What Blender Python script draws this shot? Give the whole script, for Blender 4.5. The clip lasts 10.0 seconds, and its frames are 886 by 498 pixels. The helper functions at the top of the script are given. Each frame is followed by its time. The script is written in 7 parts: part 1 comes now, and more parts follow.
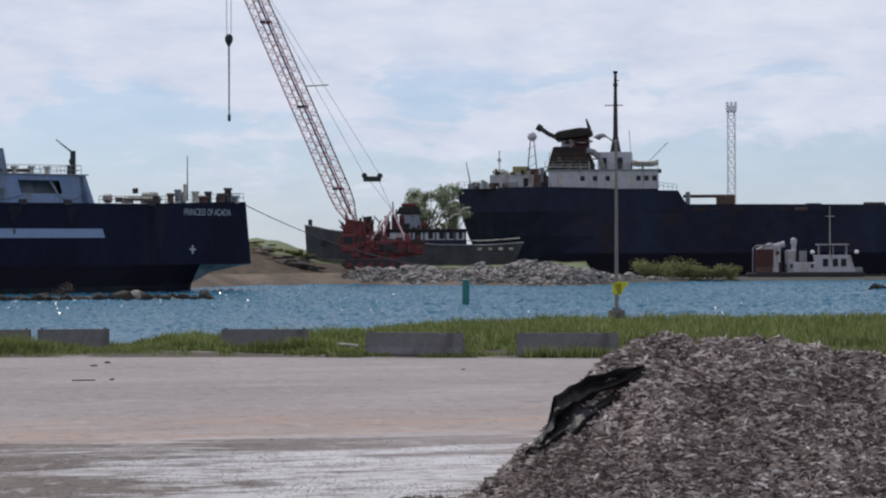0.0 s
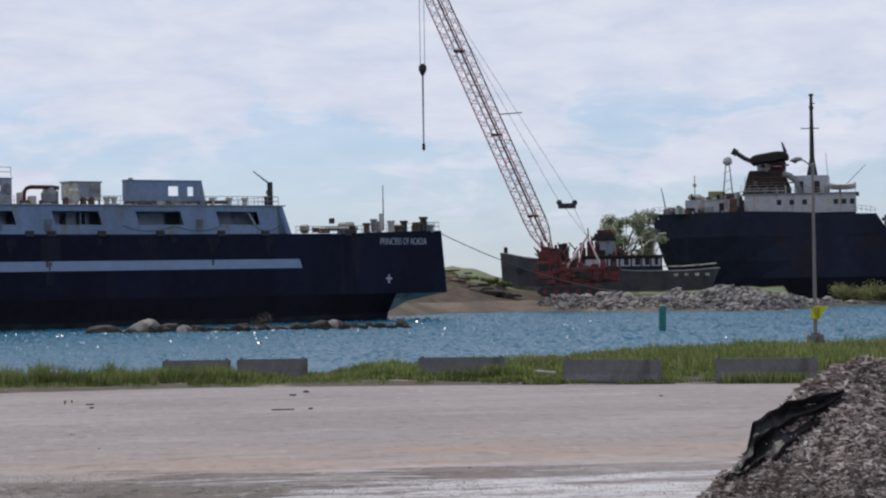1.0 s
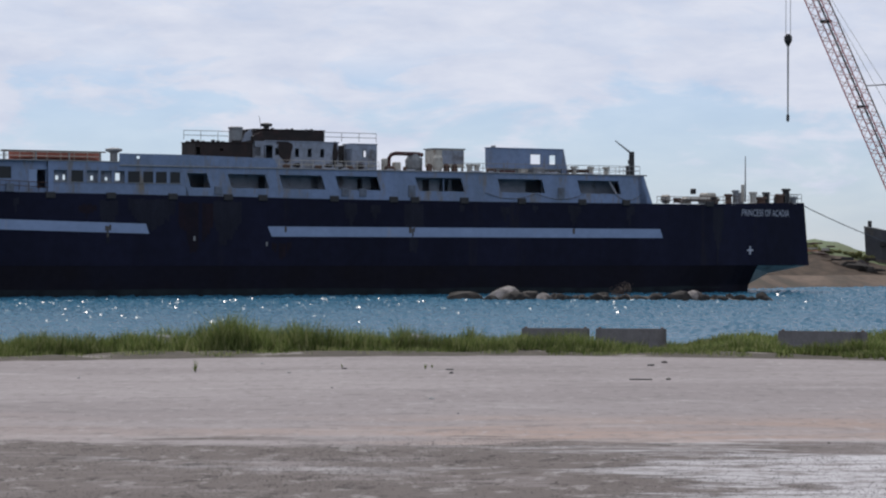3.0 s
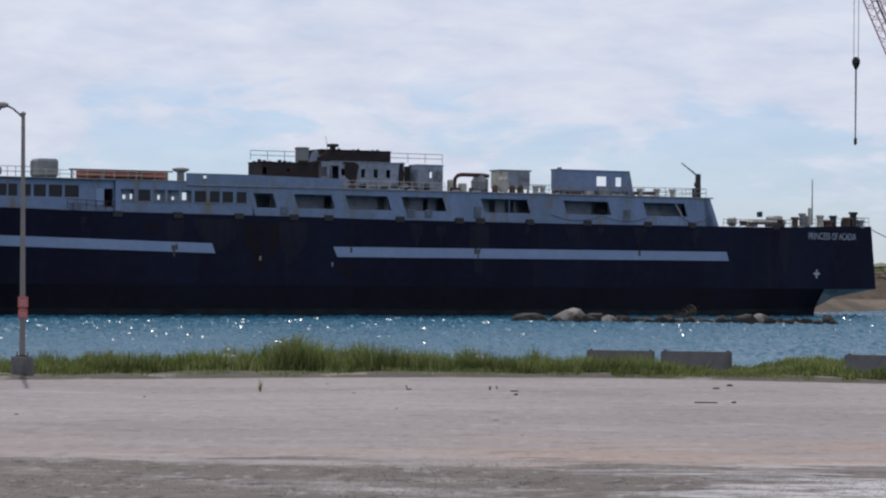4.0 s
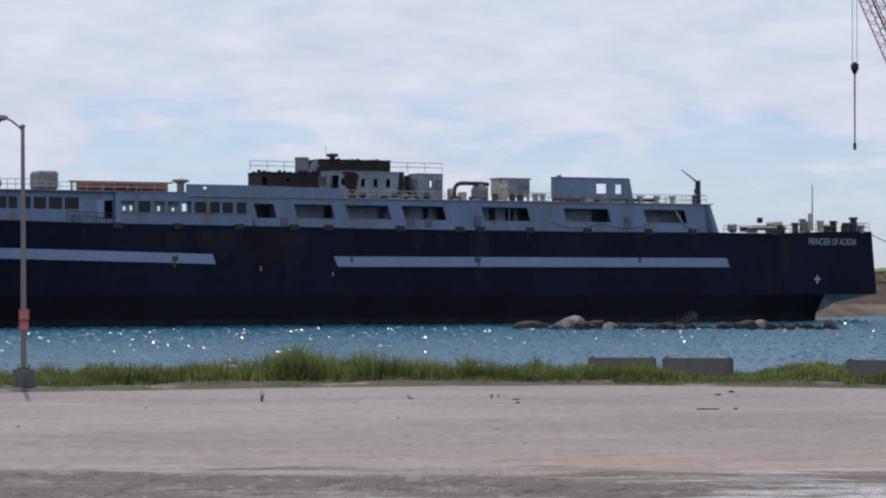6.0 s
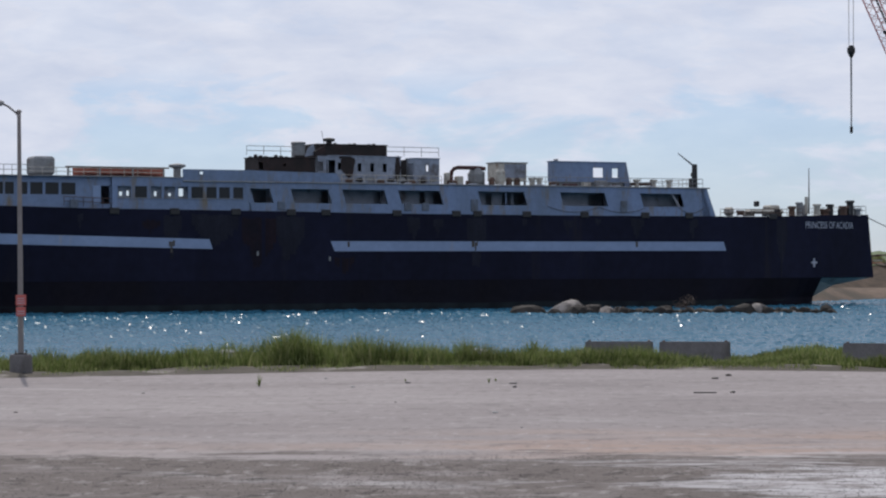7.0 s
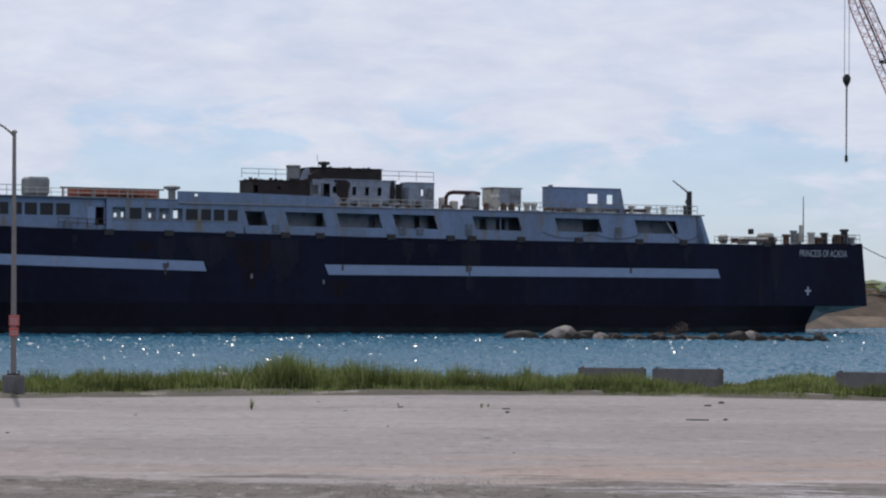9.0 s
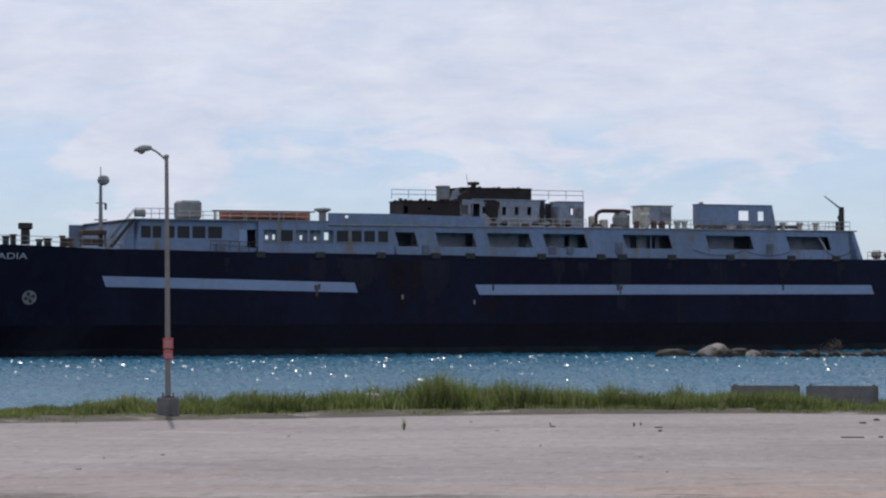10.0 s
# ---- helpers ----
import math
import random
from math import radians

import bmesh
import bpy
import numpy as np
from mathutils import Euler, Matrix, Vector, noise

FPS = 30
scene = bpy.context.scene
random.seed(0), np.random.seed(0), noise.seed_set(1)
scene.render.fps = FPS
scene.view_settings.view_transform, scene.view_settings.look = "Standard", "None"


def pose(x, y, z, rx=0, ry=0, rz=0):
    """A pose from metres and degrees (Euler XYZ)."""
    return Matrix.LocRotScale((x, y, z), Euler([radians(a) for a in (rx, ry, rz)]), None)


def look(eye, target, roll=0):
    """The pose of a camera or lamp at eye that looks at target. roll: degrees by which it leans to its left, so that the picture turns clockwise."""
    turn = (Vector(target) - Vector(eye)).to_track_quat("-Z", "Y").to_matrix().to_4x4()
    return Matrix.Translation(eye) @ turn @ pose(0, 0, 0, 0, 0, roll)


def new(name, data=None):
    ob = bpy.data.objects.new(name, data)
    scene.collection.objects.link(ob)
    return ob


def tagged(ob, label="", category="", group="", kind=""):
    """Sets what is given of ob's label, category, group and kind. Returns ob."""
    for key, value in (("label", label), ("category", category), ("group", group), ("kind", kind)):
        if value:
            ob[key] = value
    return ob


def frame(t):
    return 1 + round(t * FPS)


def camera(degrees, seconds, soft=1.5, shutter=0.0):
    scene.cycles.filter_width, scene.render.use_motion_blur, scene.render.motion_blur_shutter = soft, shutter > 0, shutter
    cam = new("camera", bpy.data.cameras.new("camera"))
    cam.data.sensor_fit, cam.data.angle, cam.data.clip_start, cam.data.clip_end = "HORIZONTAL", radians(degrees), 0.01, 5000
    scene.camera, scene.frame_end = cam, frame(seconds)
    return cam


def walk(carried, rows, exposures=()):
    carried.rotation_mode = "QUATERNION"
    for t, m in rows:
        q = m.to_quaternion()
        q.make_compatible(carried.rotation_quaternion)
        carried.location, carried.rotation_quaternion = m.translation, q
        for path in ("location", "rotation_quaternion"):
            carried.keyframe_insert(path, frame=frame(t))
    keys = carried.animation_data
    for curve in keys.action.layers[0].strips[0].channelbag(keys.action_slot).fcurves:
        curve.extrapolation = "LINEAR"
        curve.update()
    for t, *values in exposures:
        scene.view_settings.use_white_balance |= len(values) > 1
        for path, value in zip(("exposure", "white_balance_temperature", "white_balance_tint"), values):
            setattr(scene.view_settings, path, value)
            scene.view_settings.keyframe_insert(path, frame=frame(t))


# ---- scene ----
cam = camera(20.0, 10.0, soft=2.2)
EYE = 3.75          # eye above the parking lot
WATER = -1.6        # water level below the parking lot
# seconds, yaw to the left, pitch, roll: the camera turns where it stands
ROWS = [
    (0.0, -0.000, -0.000, 0.216),
    (0.5, 2.965, 0.200, 0.515),
    (1.0, 4.461, 0.665, 0.884),
    (1.5, 7.346, 0.744, 0.637),
    (2.0, 9.894, 0.352, 0.366),
    (2.5, 11.797, 0.251, 0.129),
    (2.7, 12.254, -0.036, 0.021),
    (3.8, 13.640, 0.440, -0.530),
    (4.0, 14.149, 0.494, -0.553),
    (4.5, 14.947, 0.495, -0.386),
    (5.0, 14.452, 0.721, -0.001),
    (5.5, 14.910, 0.816, -0.086),
    (5.7, 14.281, 0.751, -0.080),
    (6.8, 14.083, 0.527, 0.020),
    (7.0, 14.094, 0.338, 0.112),
    (7.5, 14.843, 0.527, 0.020),
    (8.0, 14.598, 0.385, -0.556),
    (8.5, 14.597, 0.414, -0.631),
    (9.0, 13.953, 0.899, -0.467),
    (9.5, 14.833, 1.176, -0.316),
    (10.0, 17.390, 1.335, 0.104),
]
walk(cam, [(t, pose(0, 0, EYE, 90 + pitch, roll, yaw)) for t, yaw, pitch, roll in ROWS])

# ---- sky and sun ----
SUN_AZ, SUN_EL = 25.0, 45.0      # degrees to the left of the first view, and up

world = bpy.data.worlds.new("sky")
scene.world = world
world.use_nodes = True
wn, wl = world.node_tree.nodes, world.node_tree.links
wn.clear()


def node(tree_nodes, kind, **values):
    n = tree_nodes.new(kind)
    for k, v in values.items():
        n.inputs[k.replace("_", " ")].default_value = v
    return n


def build_sky():
    out = wn.new("ShaderNodeOutputWorld")
    bg = node(wn, "ShaderNodeBackground", Strength=1.0)
    sky = wn.new("ShaderNodeTexSky")
    sky.sky_type = "NISHITA"
    sky.sun_disc = False
    sky.sun_elevation = radians(SUN_EL)
    sky.sun_rotation = radians(-SUN_AZ)
    sky.dust_density = 0.3
    sky.ozone_density = 4.0
    dim = wn.new("ShaderNodeVectorMath")
    dim.operation = "SCALE"
    dim.inputs["Scale"].default_value = 0.072
    haze = wn.new("ShaderNodeMix")
    haze.data_type, haze.blend_type = "RGBA", "MULTIPLY"
    haze.inputs["Factor"].default_value = 1.0
    haze.inputs["B"].default_value = (0.74, 0.92, 1.25, 1)
    wl.new(sky.outputs[0], haze.inputs["A"])
    wl.new(haze.outputs["Result"], dim.inputs[0])
    co = wn.new("ShaderNodeTexCoord")
    # broad banks, long and flat towards the horizon
    m1 = wn.new("ShaderNodeMapping")
    m1.inputs["Scale"].default_value = (14.0, 14.0, 42.0)
    m1.inputs["Location"].default_value = (0.35, 0.1, 0.4)
    wl.new(co.outputs["Generated"], m1.inputs[0])
    n1 = node(wn, "ShaderNodeTexNoise", Scale=1.0, Detail=9.0, Roughness=0.58, Distortion=0.35)
    wl.new(m1.outputs[0], n1.inputs["Vector"])
    m2 = wn.new("ShaderNodeMapping")
    m2.inputs["Scale"].default_value = (30.0, 30.0, 95.0)
    wl.new(co.outputs["Generated"], m2.inputs[0])
    n2 = node(wn, "ShaderNodeTexNoise", Scale=1.0, Detail=7.0, Roughness=0.58, Distortion=0.2)
    wl.new(m2.outputs[0], n2.inputs["Vector"])
    cover = wn.new("ShaderNodeMapRange")
    cover.interpolation_type = "SMOOTHSTEP"
    for key, v in (("From Min", 0.41), ("From Max", 0.53), ("To Min", 0.46), ("To Max", 0.99)):
        cover.inputs[key].default_value = v
    # the veil thickens higher up
    sep = wn.new("ShaderNodeSeparateXYZ")
    wl.new(co.outputs["Generated"], sep.inputs[0])
    # thinner cloud low down
    low = wn.new("ShaderNodeMapRange")
    for key, v in (("From Min", 0.02), ("From Max", 0.08), ("To Min", -0.085), ("To Max", 0.05)):
        low.inputs[key].default_value = v
    wl.new(sep.outputs["Z"], low.inputs["Value"])
    thin = wn.new("ShaderNodeMath")
    wl.new(n1.outputs[0], thin.inputs[0])
    wl.new(low.outputs[0], thin.inputs[1])
    wl.new(thin.outputs[0], cover.inputs["Value"])
    veil = wn.new("ShaderNodeMapRange")
    veil.interpolation_type = "SMOOTHSTEP"
    for key, v in (("From Min", 0.048), ("From Max", 0.082), ("To Min", 0.0), ("To Max", 0.93)):
        veil.inputs[key].default_value = v
    wl.new(sep.outputs["Z"], veil.inputs["Value"])
    mx = wn.new("ShaderNodeMath")
    mx.operation = "MAXIMUM"
    wl.new(cover.outputs[0], mx.inputs[0])
    wl.new(veil.outputs[0], mx.inputs[1])
    shade = wn.new("ShaderNodeValToRGB")
    shade.color_ramp.elements[0].position = 0.28
    shade.color_ramp.elements[0].color = (0.585, 0.64, 0.785, 1)
    shade.color_ramp.elements[1].position = 0.72
    shade.color_ramp.elements[1].color = (0.742, 0.77, 0.872, 1)
    wl.new(n2.outputs[0], shade.inputs[0])
    mix = wn.new("ShaderNodeMix")
    mix.data_type = "RGBA"
    wl.new(mx.outputs[0], mix.inputs["Factor"])
    wl.new(dim.outputs[0], mix.inputs["A"])
    wl.new(shade.outputs[0], mix.inputs["B"])
    wl.new(mix.outputs["Result"], bg.inputs["Color"])
    wl.new(bg.outputs[0], out.inputs[0])


build_sky()
sun = new("sun", bpy.data.lights.new("sun", "SUN"))
sun.data.energy = 2.4
sun.data.angle = radians(0.6)
sun.data.color = (1.0, 0.94, 0.88)
sun_way = Vector((-math.sin(radians(SUN_AZ)) * math.cos(radians(SUN_EL)), math.cos(radians(SUN_AZ)) * math.cos(radians(SUN_EL)), math.sin(radians(SUN_EL))))
sun.matrix_world = look(sun_way * 300, (0, 0, 0))

# ---- materials ----


def surface(name, colour, rough=0.6, metal=0.0, colour2=None, patch=1.0, grain=12.0, bump=0.2, bump_scale=30.0, spread=0.25, streak=(1, 1, 1), stain=None, stain_scale=0.3, stain_at=(0.55, 0.7), stain_streak=(1, 1, 1), specular=0.5):
    """Paint, metal, stone or earth: a base colour varied by broad patches and fine grain, with stains of a second colour and relief."""
    mat = bpy.data.materials.new(name)
    mat.use_nodes = True
    nodes, links = mat.node_tree.nodes, mat.node_tree.links
    bsdf = nodes["Principled BSDF"]
    bsdf.inputs["Metallic"].default_value = metal
    bsdf.inputs["Specular IOR Level"].default_value = specular
    co = nodes.new("ShaderNodeTexCoord")
    mp = nodes.new("ShaderNodeMapping")
    mp.inputs["Scale"].default_value = streak
    links.new(co.outputs["Object"], mp.inputs[0])
    big = node(nodes, "ShaderNodeTexNoise", Scale=patch, Detail=5.0, Roughness=0.6)
    fine = node(nodes, "ShaderNodeTexNoise", Scale=grain, Detail=4.0, Roughness=0.65)
    links.new(mp.outputs[0], big.inputs["Vector"])
    links.new(co.outputs["Object"], fine.inputs["Vector"])
    c2 = colour2 or tuple(c * (1 - spread) for c in colour)
    ramp = nodes.new("ShaderNodeMix")
    ramp.data_type = "RGBA"
    ramp.inputs["A"].default_value = (*colour, 1)
    ramp.inputs["B"].default_value = (*c2, 1)
    rng = nodes.new("ShaderNodeMapRange")
    rng.inputs["From Min"].default_value, rng.inputs["From Max"].default_value = 0.35, 0.65
    links.new(big.outputs[0], rng.inputs["Value"])
    links.new(rng.outputs[0], ramp.inputs["Factor"])
    last = ramp.outputs["Result"]
    gr = nodes.new("ShaderNodeMix")
    gr.data_type, gr.blend_type = "RGBA", "MULTIPLY"
    gr.inputs["Factor"].default_value = 1.0
    gm = nodes.new("ShaderNodeMapRange")
    gm.inputs["From Min"].default_value, gm.inputs["From Max"].default_value = 0.3, 0.7
    gm.inputs["To Min"].default_value, gm.inputs["To Max"].default_value = 1 - spread, 1 + spread * 0.4
    links.new(fine.outputs[0], gm.inputs["Value"])
    links.new(last, gr.inputs["A"])
    links.new(gm.outputs[0], gr.inputs["B"])
    last = gr.outputs["Result"]
    if stain:
        sp = nodes.new("ShaderNodeMapping")
        sp.inputs["Scale"].default_value = stain_streak
        links.new(co.outputs["Object"], sp.inputs[0])
        sn = node(nodes, "ShaderNodeTexNoise", Scale=stain_scale, Detail=6.0, Roughness=0.65)
        links.new(sp.outputs[0], sn.inputs["Vector"])
        sr = nodes.new("ShaderNodeMapRange")
        sr.inputs["From Min"].default_value, sr.inputs["From Max"].default_value = stain_at
        links.new(sn.outputs[0], sr.inputs["Value"])
        sm = nodes.new("ShaderNodeMix")
        sm.data_type = "RGBA"
        sm.inputs["B"].default_value = (*stain, 1)
        links.new(sr.outputs[0], sm.inputs["Factor"])
        links.new(last, sm.inputs["A"])
        last = sm.outputs["Result"]
    links.new(last, bsdf.inputs["Base Color"])
    rr = nodes.new("ShaderNodeMapRange")
    rr.inputs["To Min"].default_value, rr.inputs["To Max"].default_value = max(rough - 0.12, 0.05), min(rough + 0.12, 1)
    links.new(big.outputs[0], rr.inputs["Value"])
    links.new(rr.outputs[0], bsdf.inputs["Roughness"])
    if bump:
        bn = node(nodes, "ShaderNodeTexNoise", Scale=bump_scale, Detail=3.0)
        links.new(co.outputs["Object"], bn.inputs["Vector"])
        bp = node(nodes, "ShaderNodeBump", Strength=bump, Distance=0.02)
        links.new(bn.outputs[0], bp.inputs["Height"])
        links.new(bp.outputs[0], bsdf.inputs["Normal"])
    return mat


RUST = (0.16, 0.06, 0.025)
NAVY = surface("navy_hull_paint", (0.0088, 0.0105, 0.0275), 0.7, specular=0.11, colour2=(0.0062, 0.0075, 0.0185), patch=0.12, grain=0.9, bump=0.15, bump_scale=0.6, streak=(1, 1, 0.25), stain=(0.017, 0.016, 0.021), stain_scale=0.3, stain_at=(0.58, 0.75), stain_streak=(1, 1, 0.12))
NAVY_PATCH = surface("scraped_navy_paint", (0.0185, 0.0205, 0.032), 0.8, specular=0.12, patch=0.8, grain=3, bump=0.2, bump_scale=1.2, streak=(1, 1, 0.3))
BOOT = surface("dark_antifouling", (0.008, 0.0088, 0.0175), 0.8, specular=0.1, colour2=(0.0085, 0.008, 0.012), patch=0.15, grain=1.2, bump=0.2, bump_scale=0.8)
RUST_RUN = surface("thin_rust_run", (0.085, 0.076, 0.066), 0.85, colour2=(0.045, 0.042, 0.04), patch=1.5, grain=4, bump=0.1)
LOCKER = surface("dull_slate_paint", (0.11, 0.14, 0.19), 0.75, colour2=(0.08, 0.09, 0.11), patch=0.8, grain=3, bump=0.1)
FOULING = surface("weed_fouled_waterline", (0.018, 0.026, 0.031), 0.85, specular=0.1, colour2=(0.010, 0.013, 0.017), patch=0.5, grain=2, bump=0.3, bump_scale=2)
MAROON = surface("maroon_rusted_steel", (0.075, 0.022, 0.022), 0.85, colour2=(0.04, 0.016, 0.016), patch=0.8, grain=4, bump=0.2)
STRIPE = surface("pale_blue_stripe_paint", (0.20, 0.275, 0.425), 0.6, patch=0.3, grain=1.5, spread=0.12, bump=0.1, stain=(0.32, 0.27, 0.2), stain_scale=0.4, stain_at=(0.62, 0.72), stain_streak=(1, 1, 0.1))
PALE = surface("weathered_pale_blue_paint", (0.168, 0.230, 0.360), 0.7, specular=0.25, colour2=(0.135, 0.178, 0.255), patch=0.25, grain=1.6, spread=0.15, bump=0.15, bump_scale=2, streak=(1, 1, 0.4), stain=(0.17, 0.125, 0.06), stain_scale=0.6, stain_at=(0.53, 0.72), stain_streak=(1, 1, 0.22))
WHITE = surface("weathered_white_paint", (0.40, 0.40, 0.44), 0.6, patch=0.6, grain=2.5, spread=0.15, bump=0.15, bump_scale=3, stain=(0.22, 0.14, 0.09), stain_scale=0.8, stain_at=(0.52, 0.70), stain_streak=(1, 1, 0.2))
BURNT = surface("burnt_steel", (0.021, 0.012, 0.012), 0.85, colour2=(0.010, 0.008, 0.009), patch=0.6, grain=2.5, bump=0.3, bump_scale=3, stain=(0.036, 0.016, 0.015), stain_scale=0.8)
RUSTY = surface("rusted_steel", (0.115, 0.066, 0.048), 0.85, colour2=(0.06, 0.038, 0.03), patch=0.9, grain=4, bump=0.3, bump_scale=5)
GREY = surface("grey_deck_paint", (0.22, 0.23, 0.24), 0.7, patch=0.5, grain=3, bump=0.2, stain=RUST, stain_scale=0.5, stain_at=(0.58, 0.8))
BLACK = surface("black_iron", (0.015, 0.015, 0.017), 0.6, patch=1, grain=5, bump=0.2)
INSIDE = surface("shaded_bulkhead_paint", (0.26, 0.30, 0.37), 0.75, patch=0.5, grain=2, bump=0.15, stain=(0.08, 0.06, 0.05), stain_scale=0.5)
CREAM = surface("cream_machinery_paint", (0.45, 0.43, 0.38), 0.7, patch=0.9, grain=4, bump=0.2, stain=RUST, stain_scale=0.9, stain_at=(0.55, 0.75))
CRANE_RED = surface("faded_crane_red", (0.165, 0.024, 0.026), 0.7, colour2=(0.07, 0.014, 0.016), patch=0.8, grain=4, bump=0.15, stain=(0.10, 0.05, 0.04), stain_scale=0.6)
BOOM_RED = surface("sun_faded_boom_red", (0.56, 0.22, 0.22), 0.6, colour2=(0.46, 0.15, 0.15), patch=0.5, grain=3, bump=0.1)
LACING = surface("chalky_pink_lacing", (0.78, 0.58, 0.58), 0.6, colour2=(0.62, 0.38, 0.38), patch=0.5, grain=3, bump=0.1)
ORANGE = surface("faded_orange_boat", (0.44, 0.145, 0.10), 0.6, patch=0.8, grain=4, bump=0.15)
CABLE = surface("steel_cable", (0.10, 0.10, 0.11), 0.6, metal=0.3, patch=2, grain=8, bump=0)
GALV = surface("galvanised_pole", (0.19, 0.18, 0.18), 0.6, metal=0.1, patch=0.8, grain=6, spread=0.15, bump=0.08, streak=(1, 1, 0.2))
CONCRETE = surface("weathered_concrete", (0.165, 0.16, 0.165), 0.9, specular=0.25, colour2=(0.12, 0.115, 0.12), patch=1.3, grain=14, bump=0.35, bump_scale=25, stain=(0.07, 0.065, 0.06), stain_scale=1.2, stain_at=(0.56, 0.75), stain_streak=(1, 1, 0.3))
CONCRETE_PALE = surface("pale_concrete", (0.42, 0.41, 0.39), 0.9, patch=1.3, grain=14, bump=0.35, bump_scale=25, stain=(0.2, 0.18, 0.16), stain_scale=1.4)
ROCK = surface("shore_rock", (0.05, 0.044, 0.040), 0.9, specular=0.2, colour2=(0.022, 0.020, 0.018), patch=0.5, grain=3, bump=0.5, bump_scale=4)
# much paler than the shore rock, with dark mottling
PALE_ROCK = surface("pale_mottled_boulder", (0.36, 0.325, 0.30), 0.9, specular=0.2, colour2=(0.075, 0.066, 0.06), patch=0.7, grain=3, bump=0.5, bump_scale=4)
RUBBLE = surface("pale_limestone_rubble", (0.30, 0.275, 0.255), 0.9, specular=0.2, colour2=(0.18, 0.165, 0.155), patch=0.6, grain=2.5, bump=0.5, bump_scale=4)
TARP = surface("black_plastic_sheet", (0.02, 0.019, 0.021), 0.62, specular=0.3, patch=2, grain=8, bump=0.4, bump_scale=9)
TEAL = surface("teal_buoy_paint", (0.01, 0.16, 0.15), 0.5, patch=2, grain=8, bump=0.1)
YELLOW = surface("yellow_sign", (0.55, 0.55, 0.03), 0.5, patch=3, grain=10, spread=0.1, bump=0)
SIGN_RED = surface("red_sign", (0.42, 0.10, 0.09), 0.55, patch=3, grain=10, spread=0.12, bump=0)
LETTER = surface("white_lettering", (0.36, 0.39, 0.46), 0.6, patch=1, grain=4, spread=0.15, bump=0)
BARK = surface("bark", (0.10, 0.075, 0.05), 0.9, patch=2, grain=10, bump=0.4)
COUNTER = surface("pale_green_bottom_paint", (0.34, 0.42, 0.42), 0.65, patch=0.4, grain=2, bump=0.2, stain=(0.15, 0.14, 0.12), stain_scale=0.5)


def island_material(name, colours, rough, stretch=1.0, translucent=0.0):
    """A material whose pieces differ one from the next: blades, leaves, chips."""
    mat = bpy.data.materials.new(name)
    mat.use_nodes = True
    nodes, links = mat.node_tree.nodes, mat.node_tree.links
    bsdf = nodes["Principled BSDF"]
    geo = nodes.new("ShaderNodeNewGeometry")
    ramp = nodes.new("ShaderNodeValToRGB")
    for k, c in enumerate(colours):
        at = k / (len(colours) - 1)
        e = ramp.color_ramp.elements.new(at) if 0 < k < len(colours) - 1 else ramp.color_ramp.elements[0 if k == 0 else -1]
        e.color = (*c, 1)
    links.new(geo.outputs["Random Per Island"], ramp.inputs[0])
    co = nodes.new("ShaderNodeTexCoord")
    nz = node(nodes, "ShaderNodeTexNoise", Scale=stretch, Detail=4.0)
    links.new(co.outputs["Object"], nz.inputs["Vector"])
    mr = nodes.new("ShaderNodeMapRange")
    mr.inputs["From Min"].default_value, mr.inputs["From Max"].default_value = 0.3, 0.7
    mr.inputs["To Min"].default_value, mr.inputs["To Max"].default_value = 0.65, 1.2
    links.new(nz.outputs[0], mr.inputs["Value"])
    mul = nodes.new("ShaderNodeMix")
    mul.data_type, mul.blend_type = "RGBA", "MULTIPLY"
    mul.inputs["Factor"].default_value = 1.0
    links.new(ramp.outputs[0], mul.inputs["A"])
    links.new(mr.outputs[0], mul.inputs["B"])
    links.new(mul.outputs["Result"], bsdf.inputs["Base Color"])
    bsdf.inputs["Roughness"].default_value = rough
    bsdf.inputs["Specular IOR Level"].default_value = 0.2
    if translucent:
        tr = nodes.new("ShaderNodeBsdfTranslucent")
        links.new(mul.outputs["Result"], tr.inputs["Color"])
        mixer = nodes.new("ShaderNodeMixShader")
        mixer.inputs[0].default_value = translucent
        links.new(bsdf.outputs[0], mixer.inputs[1])
        links.new(tr.outputs[0], mixer.inputs[2])
        links.new(mixer.outputs[0], nodes["Material Output"].inputs[0])
    return mat


GRASS = island_material("grass_blades", [(0.055, 0.085, 0.022), (0.135, 0.175, 0.05), (0.165, 0.205, 0.065), (0.31, 0.31, 0.15)], 0.6, 0.35, 0.4)
LEAF = island_material("tree_leaves", [(0.17, 0.21, 0.13), (0.25, 0.29, 0.19), (0.34, 0.37, 0.27)], 0.6, 0.6, 0.6)
BUSH = island_material("bush_leaves", [(0.11, 0.13, 0.05), (0.19, 0.205, 0.08), (0.30, 0.29, 0.15)], 0.6, 0.6, 0.5)
CHIPS = island_material("mulch_chips", [(0.08, 0.064, 0.060), (0.235, 0.19, 0.168), (0.37, 0.31, 0.28), (0.66, 0.595, 0.56)], 0.9, 0.9)
MULCH = surface("mulch_bed", (0.135, 0.106, 0.092), 0.95, specular=0.15, colour2=(0.07, 0.054, 0.046), patch=1.2, grain=25, bump=1.0, bump_scale=14)


def glass_material():
    mat = bpy.data.materials.new("dark_window_glass")
    mat.use_nodes = True
    b = mat.node_tree.nodes["Principled BSDF"]
    b.inputs["Base Color"].default_value = (0.015, 0.018, 0.022, 1)
    b.inputs["Specular IOR Level"].default_value = 0.22
    b.inputs["Roughness"].default_value = 0.12
    return mat


GLASS = glass_material()


